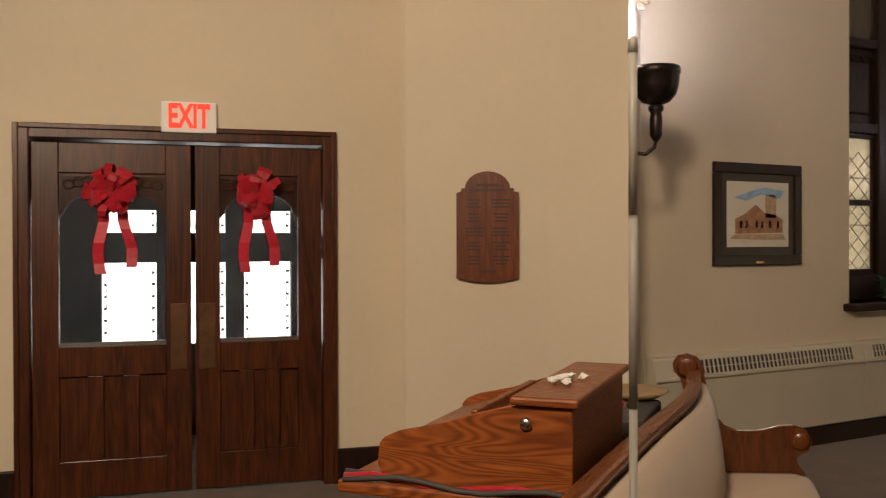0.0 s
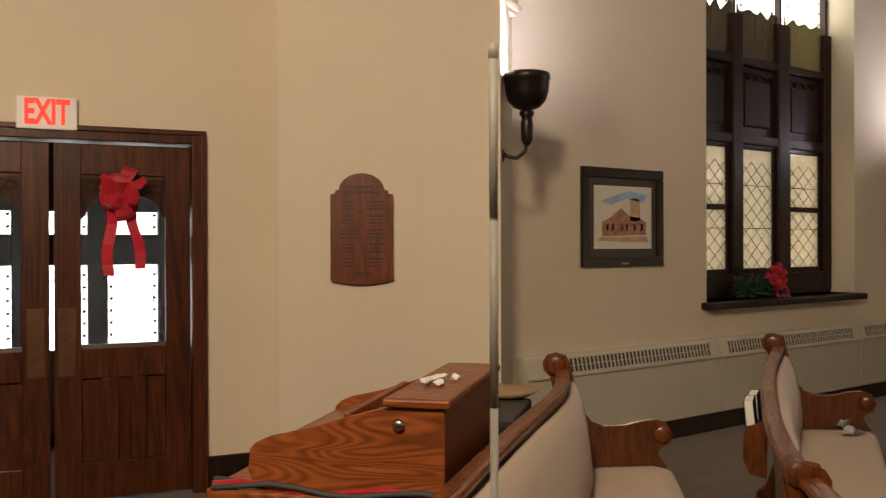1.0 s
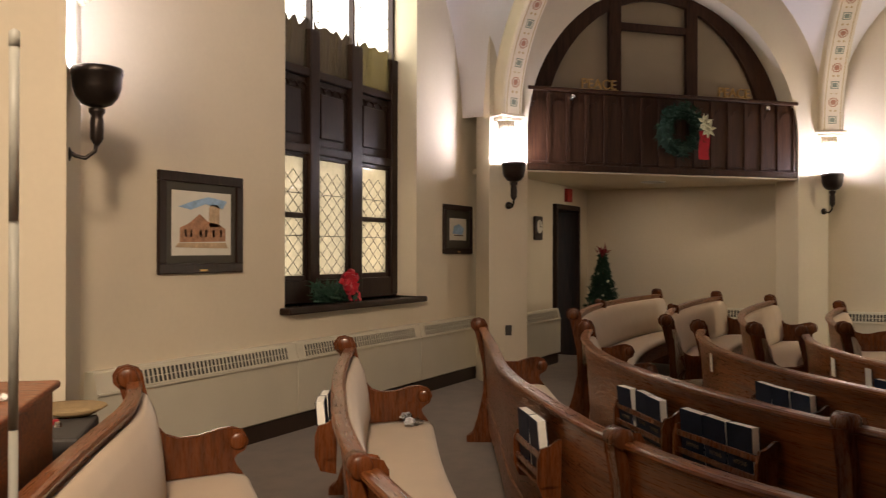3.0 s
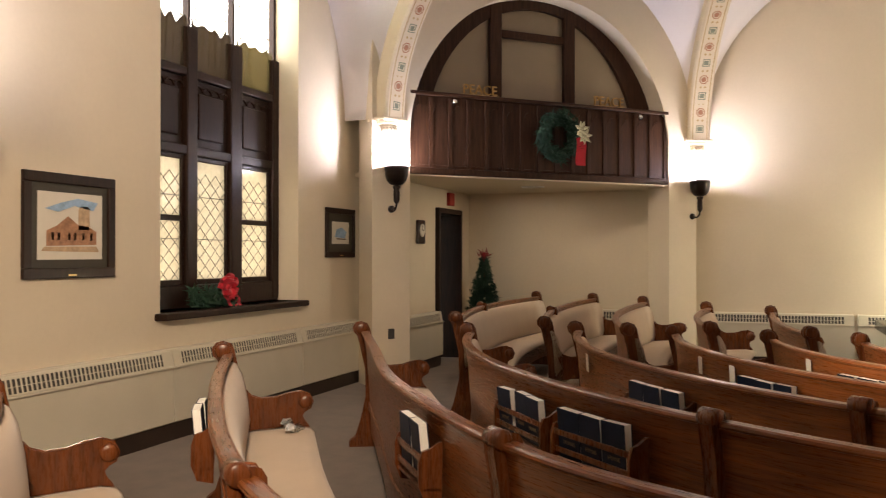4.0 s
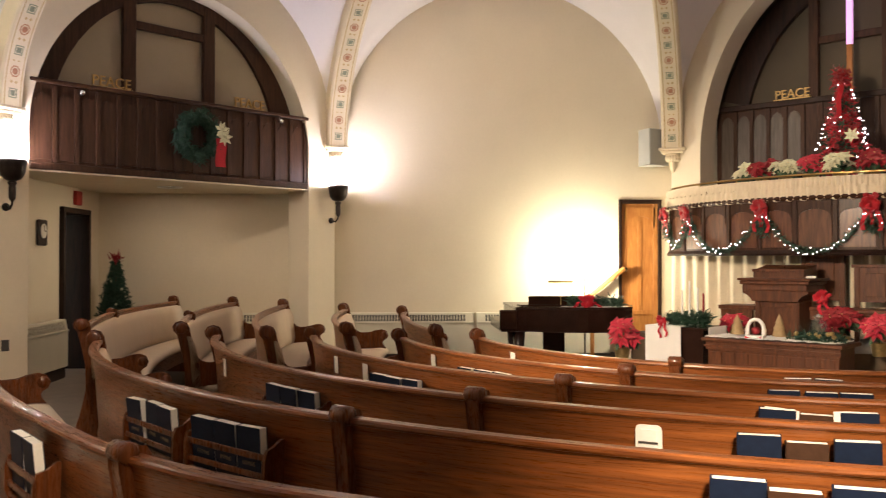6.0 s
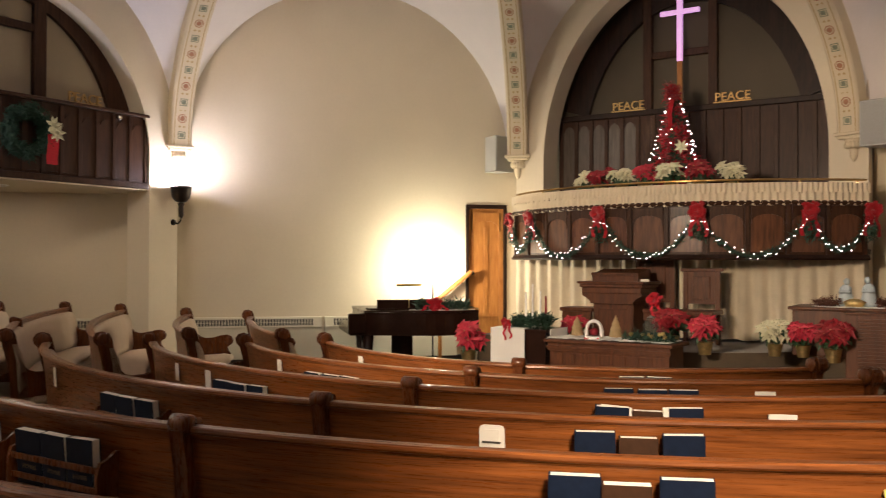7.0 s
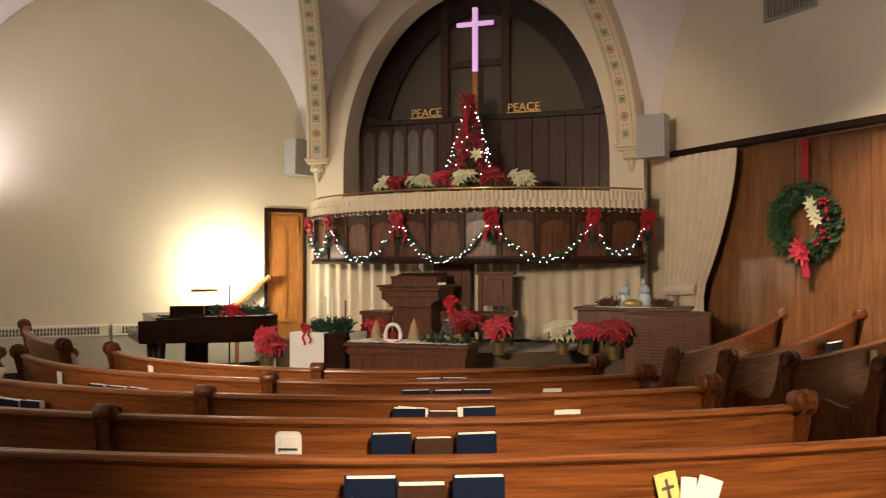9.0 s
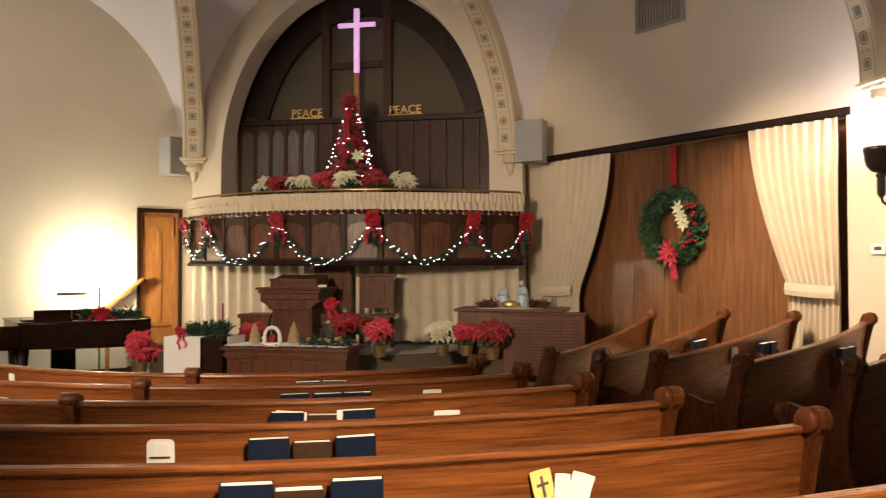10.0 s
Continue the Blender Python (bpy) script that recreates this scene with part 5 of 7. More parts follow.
part("upright", box(-0.037, 0.037, -0.03, 0.03, 4.39, 5.33, None, 0.006), CROSSGLOW, ob)
part("crossbar", box(-0.28, 0.28, -0.028, 0.028, 5.06, 5.122, None, 0.006), CROSSGLOW, ob)
part("staff", box(-0.035, 0.035, -0.02, 0.02, 3.72, 4.39, None, 0.004), ORANGE, ob)
part("staff_bracket", box(-0.05, 0.05, -0.02, 0.2, 3.72, 3.76, None, 0.004), LOFT, ob)
peace(cm(-0.87, 0.58, 3.785), "gold letters spelling a word on the choir screen")
peace(cm(0.64, 0.58, 3.785), "gold letters spelling a word on the choir screen")


def fairy(parent, pts, size=0.011, every=1):
    bm = bmesh.new()
    bmesh.ops.create_icosphere(bm, subdivisions=1, radius=size)
    first = part("fairy_light", bm, BULB, parent, "tiny white string light")
    first.location = pts[0]
    for p in pts[1:]:
        o = new("fairy_light", first.data)
        o.parent, o.location = parent, p


REDRIB = cloth("deep_red_ribbon", (0.3, 0.008, 0.014), 60, 0.5, 0.25)
# decorated tree and flowers on the balcony
tr = small_tree(cm(0.12, -0.35, 2.3), 1.5, 0.34, "lit Christmas tree trimmed with red ribbon on the balcony", 21, 0.68, tiers=30)
rnd = random.Random(9)
pts = []
for k in range(125):
    f = rnd.random() ** 1.3
    a = rnd.uniform(0, 2 * math.pi)
    r = 0.42 * (1 - f) + 0.06
    pts.append(Vector((r * math.cos(a), r * math.sin(a), 0.15 + 1.3 * f)))
fairy(tr, pts, 0.0078)
bm = bmesh.new()
for s in (0.0,):
    ribbon_strip([(s * (1 + 0.15 * k) + 0.012 * math.sin(k * 1.7), -0.07 - 0.03 * k, 1.5 - 0.1 * k) for k in range(6)], 0.06, (1, 0, 0), bm)
needles(bm, Vector((0, -0.05, 1.5)), Vector((0, 0, 0.4)), rnd, 260, 0.12, 0.045)
part("red_ribbon", bm, REDRIB, tr, "red ribbon streaming from the top")
blossoms(tr, [(0.18, -0.25, 0.75), (-0.12, -0.33, 0.35), (0.3, -0.2, 0.3), (-0.25, -0.25, 0.2)], 0.1, WHITEP, "cream_flower", 4)


def poinsettia(m, colour, label, size=1.0, seed=1, pot=True, heads=11):
    rnd = random.Random(seed)
    ob = thing("poinsettia", m, label, "plant", "potted poinsettias")
    if pot:
        part("pot", lathe([(0.001, 0), (0.075, 0), (0.1, 0.15), (0.11, 0.165), (0.1, 0.17), (0.001, 0.15)], Matrix.Diagonal((size, size, size, 1)), 18), FOIL, ob, "crinkled gold foil pot wrap")
    stems, leaves, hearts = bmesh.new(), bmesh.new(), bmesh.new()
    base = 0.16 * size if pot else 0.0
    for k in range(heads):
        petals = bmesh.new()
        a, rr = rnd.uniform(0, 6.28), 0.17 * size * math.sqrt(rnd.random())
        top = Vector((rr * math.cos(a), rr * math.sin(a), base + size * rnd.uniform(0.16, 0.32) - rr * 0.35))
        tube([(0, 0, base), top * 0.6 + Vector((0, 0, base * 0.3)), top], 0.005 * size, 5, stems)
        tilt = Vector((math.cos(a) * rr * 3.0, math.sin(a) * rr * 3.0 - rnd.uniform(0.5, 1.3), 1)).normalized()
        q = tilt.to_track_quat("Z", "Y").to_matrix()
        for bm2, cnt, ln, lift, wd in ((leaves, 5, 0.14, -0.5, 0.3), (petals, 7, 0.145, 0.02, 0.26), (petals, 5, 0.095, 0.35, 0.28)):
            for j in range(cnt):
                b = 2 * math.pi * (j + rnd.random() * 0.5) / cnt
                ln2 = ln * size * rnd.uniform(0.8, 1.15)
                d = q @ Vector((math.cos(b), math.sin(b), lift)).normalized()
                s = q @ Vector((-math.sin(b), math.cos(b), 0)) * ln2 * wd
                up = q @ Vector((0, 0, ln2 * 0.12))
                c = top + (q @ Vector((0, 0, -0.03 if bm2 is leaves else 0)))
                v = [bm2.verts.new(p) for p in (c, c + d * ln2 * 0.45 - s + up, c + d * ln2 - up, c + d * ln2 * 0.45 + s + up)]
                bm2.faces.new((v[0], v[1], v[2])), bm2.faces.new((v[0], v[2], v[3]))
        part("flower_head", petals, colour, ob)
        bmesh.ops.create_icosphere(hearts, subdivisions=1, radius=0.01 * size, matrix=Matrix.Translation(top + tilt * 0.012))
    part("stem", stems, LEAF, ob)
    part("foliage", leaves, LEAF, ob, "dark green leaves")
    tagged(part("flower_heart", hearts, FOIL, ob), "tiny yellow flower hearts", "", "", "stuff")
    return ob


for k, (s, y, col, nm) in enumerate(((-1.05, -0.55, WHITEP, "cream"), (-0.75, -0.75, REDP, "crimson"), (-0.42, -0.85, WHITEP, "cream"), (-0.1, -0.9, PINK, "red"), (0.25, -0.9, WHITEP, "cream"), (0.6, -0.85, REDP, "crimson"), (0.95, -0.7, WHITEP, "cream"))):
    poinsettia(cm(s, y, 2.42), col, f"{nm} poinsettia massed on the balcony rail", 0.8, 40 + k)
structure("balcony_shelf", box(-1.4, 1.4, -1.0, 0.5, 2.38, 2.42, None, 0, CHANCEL_M), LOFT, "hidden plant shelf behind the balcony rail", "shelf")

# garland with lights and bows
BOWS = [-43.5, -32.3, -10.6, 10.4, 31.2, 43.8]
gar = thing("garland", CHANCEL_M, "green swagged garland with white lights on the balcony", "garland")
bm = bmesh.new()
lights = []
rnd = random.Random(77)
for a0, a1 in zip(BOWS, BOWS[1:]):
    n = int(abs(a1 - a0) * 5) + 20
    drop = 0.54 if a1 - a0 > 14 else 0.46
    for k in range(n + 1):
        u = k / n
        a = a0 + (a1 - a0) * u
        x, y = front(a, BR + 0.06)
        z = 2.17 - drop * (1 - (2 * u - 1) ** 2) ** 0.85
        needles(bm, Vector((x, y, z)), Vector((rnd.gauss(0, 1), 0, rnd.gauss(0, 1))).normalized(), rnd, 5, 0.06, 0.014)
        if k % 4 == 0:
            lights.append(Vector((*front(a + rnd.uniform(-0.3, 0.3), BR + 0.11), z + rnd.uniform(-0.045, 0.06))))
for a in BOWS:
    for k in range(22):
        x, y = front(a + rnd.uniform(-0.8, 0.8), BR + 0.06)
        needles(bm, Vector((x, y, 2.02 - 0.15 * rnd.random())), Vector((0, 0, -1)), rnd, 7, 0.09, 0.03)
part("greenery", bm, FIR, gar, "needled swags")
fairy(gar, lights, 0.0064)
for k, a in enumerate(BOWS):
    x, y = front(a, BR + 0.08)
    ribbon_bow(CHANCEL_M @ Matrix.Translation((x, y, 2.17)) @ pose(0, 0, 0, 0, 0, a), 0.125, ((-0.06, 0.3, -0.03), (0.0, 0.24, 0.0), (0.06, 0.31, 0.04)), "red ribbon bow on the balcony garland", seed=60 + k, loops=20, mat=REDRIB)

# ---- furniture on and before the platform ----
PULPIT = wood("pulpit_oak", (0.052, 0.017, 0.007), (0.165, 0.056, 0.02), (14, 14, 1.4), False, 0.38, 0.15, 0.3)
ob = thing("pulpit", cm(-0.3, -1.25, PLAT), "dark oak pulpit with a moulded desk and panelled shaft", "pulpit")
part("plinth", box(-0.34, 0.34, -0.26, 0.26, 0, 0.09, None, 0.012), PULPIT, ob)
part("shaft", box(-0.265, 0.265, -0.2, 0.22, 0.09, 0.5, None, 0.008), PULPIT, ob)
for x0, x1, z0, z1 in ((-0.25, -0.19, 0.1, 0.49), (0.19, 0.25, 0.1, 0.49), (-0.19, 0.19, 0.43, 0.49), (-0.19, 0.19, 0.1, 0.16)):
    part("shaft_frame", box(x0, x1, -0.218, -0.2, z0, z1, None, 0.005), PULPIT, ob)
part("cove", prism([(-0.275, 0.5), (0.275, 0.5), (0.285, 0.53), (0.33, 0.57), (0.39, 0.6), (0.39, 0.625), (-0.39, 0.625), (-0.39, 0.6), (-0.33, 0.57), (-0.285, 0.53)], 0.5, Matrix.Translation((0, -0.27, 0))), PULPIT, ob)
part("desk", box(-0.385, 0.385, -0.29, 0.3, 0.625, 0.7, None, 0.01), PULPIT, ob)
part("desk_frieze", box(-0.41, 0.41, -0.31, 0.31, 0.7, 0.745, None, 0.012), PULPIT, ob)
part("desk_edge", box(-0.435, 0.435, -0.33, 0.33, 0.745, 0.775, None, 0.01), PULPIT, ob)
part("book_slope", prism([(-0.22, 0.775), (0.2, 0.775), (0.2, 0.93), (-0.22, 0.86)], 0.6, Matrix(((0, 1, 0, -0.27), (1, 0, 0, 0), (0, 0, 1, 0), (0, 0, 0, 1))), None, 0.008), PULPIT, ob)
part("slope_ledge", box(-0.28, 0.34, -0.245, -0.215, 0.85, 0.885, None, 0.006), PULPIT, ob)
ob = thing("microphone", cm(-0.26, -1.3, PLAT + 0.86), "thin gooseneck microphone on the pulpit", "microphone")
part("neck", tube([(0, 0, 0), (0, 0, 0.15), (0.04, 0, 0.24), (0.1, 0, 0.3)], 0.005, 6), STEEL, ob, "", True)
part("head", lathe([(0.001, 0), (0.014, 0.01), (0.014, 0.05), (0.001, 0.06)], Matrix.Translation((0.1, 0, 0.29)) @ pose(0, 0, 0, 0, 55, 0), 10), SLOT, ob, "", True)
ob = thing("open_book", cm(0.02, -1.3, PLAT + 0.776), "pale open book on the pulpit desk", "book")
part("page_block", box(-0.11, 0.08, -0.1, 0.08, 0.0, 0.03, None, 0.008, pose(0, 0, 0, 0, 0, 20)), PAGES, ob)
for s, y, h, w2 in ((0.64, -0.92, 0.92, 0.23), (-0.02, -0.72, 1.08, 0.26), (-0.85, -0.95, 0.4, 0.2)):
    ob = thing("chancel_chair", cm(s, y, PLAT), "dark oak armchair with a tall panelled back" if h > 0.5 else "low dark oak stool beside the pulpit", "chair", "chancel chairs")
    part("seat", box(-w2 - 0.03, w2 + 0.03, -0.4, 0.06, 0.38, 0.43, None, 0.01), PULPIT, ob)
    for x in (-w2, w2 - 0.05):
        for yy in (-0.38, 0.0):
            part("leg", box(x, x + 0.05, yy, yy + 0.05, 0, 0.38, None, 0.006), PULPIT, ob)
    part("seat_rail", box(-w2, w2, -0.385, -0.365, 0.28, 0.38, None, 0.004), PULPIT, ob)
    if h > 0.5:
        for x in (-w2, w2 - 0.06):
            part("back_post", box(x, x + 0.06, 0.0, 0.05, 0.43, h, None, 0.006), PULPIT, ob)
        part("back_rail", box(-w2 - 0.03, w2 + 0.03, -0.015, 0.065, h - 0.02, h + 0.02, None, 0.008), PULPIT, ob)
        part("back_board", box(-w2 + 0.06, w2 - 0.06, 0.015, 0.035, 0.5, h - 0.02), PULPIT, ob)
        part("back_panel", box(-w2 + 0.12, w2 - 0.12, -0.002, 0.015, 0.56, h - 0.08, None, 0.008), PULPIT, ob)
ribbon_bow(cm(0.33, -1.72, 1.12), 0.1, ((-0.03, 0.2, 0.0), (0.04, 0.18, 0.01)), "red ribbon bow on a stand beside the pulpit", seed=91, loops=14)
ob = thing("bow_stand", cm(0.33, -1.66, PLAT), "thin dark stand that carries the red bow", "stand")
part("pole", tube([(0, 0, 0), (0, 0, 0.62)], 0.012, 8), IRON, ob)
part("foot", lathe([(0.001, 0), (0.12, 0), (0.1, 0.02), (0.001, 0.03)], Matrix(), 16), IRON, ob)

gz = ground(9.5, -4.0)
ob = thing("communion_table", cm(0.16, -2.55, gz), "long dark oak communion table", "table")
TH = 0.69 - gz
part("top", box(-0.74, 0.74, -0.3, 0.3, TH - 0.04, TH, None, 0.008), PULPIT, ob)
part("body", box(-0.69, 0.69, -0.24, 0.24, 0.0, TH - 0.04, None, 0.006), PULPIT, ob)
part("apron", box(-0.71, 0.71, -0.262, -0.24, TH - 0.13, TH - 0.04, None, 0.006), PULPIT, ob)
for k in range(9):
    part("carved_panel", box(-0.66 + 0.148 * k, -0.53 + 0.148 * k, -0.252, -0.24, 0.2, TH - 0.15, None, 0.006), PULPIT, ob)
part("apron_moulding", box(-0.72, 0.72, -0.28, -0.262, TH - 0.1, TH - 0.075, None, 0.004), PULPIT, ob)
ob = thing("table_runner", cm(0.17, -2.55, 0.69), "crumpled white cloth along the communion table", "cloth")
bm = bmesh.new()
rnd = random.Random(5)
gridv = [[bm.verts.new((-0.72 + 1.4 * i / 34, -0.28 + 0.5 * j / 8, 0.008 + 0.028 * abs(noise.noise((i * 0.33, j * 0.5, 2.0))))) for j in range(9)] for i in range(35)]
for i in range(34):
    for j in range(8):
        bm.faces.new((gridv[i][j], gridv[i + 1][j], gridv[i + 1][j + 1], gridv[i][j + 1]))
part("cloth", bm, LINEN, ob, "", True)
KRAFT = plain("kraft_tree", (0.34, 0.24, 0.12), 0.8, 0.2, 20)
for x, h in ((-0.27, 0.22), (0.19, 0.25)):
    ob = thing("paper_tree", cm(x, -2.62, 0.72), "small brown paper tree ornament on the table", "ornament", "table ornaments")
    part("cone", lathe([(0.001, 0), (0.075, 0.01), (0.05, 0.09), (0.062, 0.085), (0.035, 0.15), (0.045, 0.148), (0.001, h)], Matrix(), 14), KRAFT, ob)
ob = thing("snow_globe", cm(-0.04, -2.68, 0.73), "white and red arched figurine scene on the table", "ornament", "table ornaments")
part("base", box(-0.1, 0.1, -0.06, 0.06, -0.04, 0.0, None, 0.01), WHITE, ob)
part("arch", tube([(0.09 * math.cos(math.pi * k / 14), 0, 0.06 + 0.11 * math.sin(math.pi * k / 14)) for k in range(15)], 0.02, 8), WHITE, ob, "", True)
part("pillar", box(-0.11, -0.07, -0.02, 0.02, 0, 0.07, None, 0.006), WHITE, ob)
part("pillar", box(0.07, 0.11, -0.02, 0.02, 0, 0.07, None, 0.006), WHITE, ob)
bm = bmesh.new()
bmesh.ops.create_icosphere(bm, subdivisions=2, radius=0.045, matrix=Matrix.Translation((0, 0, 0.05)))
part("red_centre", bm, REDP, ob, "", True)
part("red_swag", ribbon_strip([(-0.09 + 0.02 * k, -0.075, -0.02 - 0.02 * math.sin(math.pi * k / 9)) for k in range(10)], 0.03, (0, 0, 1)), RED, ob)
ob = thing("table_greenery", cm(0.55, -2.62, 0.71), "evergreen sprig with gold balls on the table", "decoration", "table ornaments")
bm = bmesh.new()
for k in range(70):
    needles(bm, Vector((rnd.uniform(-0.25, 0.28), rnd.uniform(-0.08, 0.08), rnd.uniform(0.0, 0.05))), Vector((rnd.gauss(0, 1), rnd.gauss(0, 1), 0.3)).normalized(), rnd, 7, 0.08, 0.02)
part("needles", bm, FIR, ob)
for k in range(7):
    bm = bmesh.new()
    bmesh.ops.create_icosphere(bm, subdivisions=2, radius=0.025, matrix=Matrix.Translation((rnd.uniform(-0.2, 0.25), -0.06, rnd.uniform(0.03, 0.08))))
    part("gold_ball", bm, FOIL, ob, "", True)
ob = thing("glass_lantern", cm(0.55, -2.5, 0.73), "clear glass lantern jar on the table", "lantern", "table ornaments")
g = part("jar", lathe([(0.07, 0), (0.09, 0.04), (0.085, 0.14), (0.04, 0.2), (0.045, 0.22)], Matrix(), 18), CLEAR, ob, "", True)
part("lid", lathe([(0.001, 0.25), (0.02, 0.24), (0.05, 0.22), (0.05, 0.21), (0.001, 0.21)], Matrix(), 16), STEEL, ob)

# small table with a white runner, candles and greenery
zt = 0.78
gz = ground(10.3, -3.2)
ob = thing("small_table", cm(-0.93, -2.5, gz), "dark square table draped with a white runner", "table")
part("top", box(-0.34, 0.36, -0.3, 0.3, zt - gz - 0.03, zt - gz, None, 0.006), EBONY, ob)
part("cabinet", box(-0.31, 0.33, -0.26, 0.26, 0.0, zt - gz - 0.03, None, 0.006), EBONY, ob)
ob = thing("white_runner", cm(-0.93, -2.5, zt), "white linen runner hanging over the table", "cloth")
part("drop", box(-0.35, 0.09, -0.315, -0.305, -0.75, 0.006, None, 0.002), LINEN, ob)
part("top_fold", box(-0.35, 0.09, -0.315, 0.3, 0.003, 0.009, None, 0.002), LINEN, ob)
part("side_drop", box(0.362, 0.372, -0.2, 0.25, -0.75, 0.006, None, 0.002), LINEN, ob)
ob = thing("candle_wreath", cm(-0.9, -2.5, zt + 0.01), "evergreen ring with tall white candles", "decoration")
bm = bmesh.new()
for k in range(150):
    a = rnd.uniform(0, 6.28)
    needles(bm, Vector((0.2 * math.cos(a), 0.15 * math.sin(a), rnd.uniform(0.02, 0.11))), Vector((math.cos(a), math.sin(a), 0.3)), rnd, 8, 0.085, 0.025)
part("greenery", bm, FIR, ob)
for x, h in ((-0.08, 0.4), (0.0, 0.5), (0.1, 0.42), (0.18, 0.36)):
    part("candle", lathe([(0.012, 0), (0.011, h), (0.001, h + 0.01)], Matrix.Translation((x, 0.02 * (h > 0.41), 0)), 10), WHITE if h > 0.37 else REDP, ob)
ribbon_bow(cm(-1.06, -2.83, zt + 0.07), 0.07, ((-0.02, 0.2, 0), (0.04, 0.18, 0.02)), "red plaid bow on the candle ring", seed=33, loops=10)

for s, y, z, col, label, sz, sd in (
        (-1.62, -2.75, ground(10.6, -2.8), PINK, "red poinsettia in gold foil on a low stand", 1.1, 1), (1.71, -1.85, PLAT, WHITEP, "cream poinsettia in a gold foil pot", 0.95, 2),
        (1.99, -1.8, PLAT, PINK, "red poinsettia in a gold foil pot", 0.9, 3), (2.32, -2.0, PLAT - 0.02, REDP, "crimson poinsettia in a gold foil pot", 1.0, 4),
        (1.03, -2.12, PLAT, PINK, "pink red poinsettia in a foil pot", 1.0, 5), (0.56, -1.85, PLAT, REDP, "crimson poinsettia beside the pulpit", 1.15, 6), (-0.64, -1.9, PLAT, PINK, "pink red poinsettia beside the pulpit", 0.85, 7)):
    if sd == 1:
        st = thing("plant_stand", cm(s, y, z), "low wooden plant stand", "stand")
        part("block", box(-0.12, 0.12, -0.12, 0.12, 0, 0.45, None, 0.01), PULPIT, st)
        z += 0.45
    poinsettia(cm(s, y, z), col, label, sz * 0.85, 100 + sd, heads=16)

# organ console at the side
ob = thing("organ_console", cm(2.5, -1.5, PLAT), "dark wooden organ console with a slatted back", "organ")
part("case", box(-0.66, 0.58, -0.1, 0.55, 0, 0.5, None, 0.01), PULPIT, ob)
part("lid", box(-0.7, 0.62, -0.14, 0.6, 0.5, 0.535, None, 0.01), PULPIT, ob)
ob2 = thing("slatted_cabinet", cm(2.84, -1.88, PLAT - 0.2), "brown slatted speaker cabinet beside the organ", "cabinet")
part("body", box(-0.42, 0.5, -0.02, 0.4, 0, 0.68, None, 0.01), PULPIT, ob2)
part("top", box(-0.44, 0.52, -0.05, 0.42, 0.68, 0.7, None, 0.006), PULPIT, ob2)
for k in range(16):
    part("slat", box(-0.3, 0.46, -0.045, -0.02, 0.06 + 0.037 * k, 0.083 + 0.037 * k, None, 0.003), PULPIT, ob2)
ob = thing("white_doily", cm(2.45, -1.42, PLAT + 0.54), "white cloth under the nativity figures", "cloth")
part("cloth", lathe([(0.001, 0.004), (0.42, 0.002), (0.44, -0.004), (0.42, -0.006)], Matrix.Diagonal((1, 0.55, 1, 1)), 26), LINEN, ob)
BLUEW = plain("pale_blue_glaze", (0.42, 0.5, 0.54), 0.35, 0.1, 8)
for x, h, lean in ((-0.1, 0.3, 1), (0.13, 0.32, -1)):
    b = lathe([(0.001, 0), (0.085, 0), (0.09, 0.03), (0.075, h * 0.3), (0.06, h * 0.55), (0.058, h * 0.66), (0.035, h * 0.75), (0.014, h * 0.79)], Matrix.Diagonal((1, 0.75, 1, 1)), 16)
    bmesh.ops.create_icosphere(b, subdivisions=2, radius=0.036, matrix=Matrix.Translation((lean * 0.012, -0.012, h * 0.88)) @ Matrix.Diagonal((0.9, 1, 1.15, 1)))
    tube([(-0.045, 0.0, h * 0.64), (-0.05, -0.04, h * 0.5), (lean * 0.01, -0.085, h * 0.54)], 0.018, 8, b)
    tube([(0.045, 0.0, h * 0.64), (0.05, -0.04, h * 0.5), (lean * 0.01, -0.085, h * 0.52)], 0.018, 8, b)
    o = part("nativity_statue", b, BLUEW, None, "", True)
    o.matrix_world = cm(2.46 + x, -1.42, PLAT + 0.545)
    tagged(o, "pale blue glazed kneeling nativity figure", "statue", "nativity figures")
b = lathe([(0.001, 0), (0.07, 0), (0.09, 0.05), (0.04, 0.08), (0.001, 0.09)], Matrix.Diagonal((1.3, 0.7, 1, 1)), 14)
o = part("nativity_manger", b, FOIL, None, "", True)
o.matrix_world = cm(2.46, -1.52, PLAT + 0.545)
tagged(o, "small straw coloured manger ornament", "ornament", "nativity figures")
STRAW = plain("dried_floral", (0.1, 0.035, 0.02), 0.8, 0.4, 20)
for x in (-0.28, 0.34):
    ob = thing("dried_bundle", cm(2.45 + x, -1.48, PLAT + 0.545), "dark dried flower bundle on the organ", "decoration", "dried bundles")
    bm = bmesh.new()
    for k in range(50):
        needles(bm, Vector((rnd.uniform(-0.12, 0.12), rnd.uniform(-0.06, 0.06), rnd.uniform(0, 0.06))), Vector((rnd.gauss(0, 1), rnd.gauss(0, 1), 0.6)).normalized(), rnd, 6, 0.07, 0.015)
    part("dried_sprig", bm, STRAW, ob)

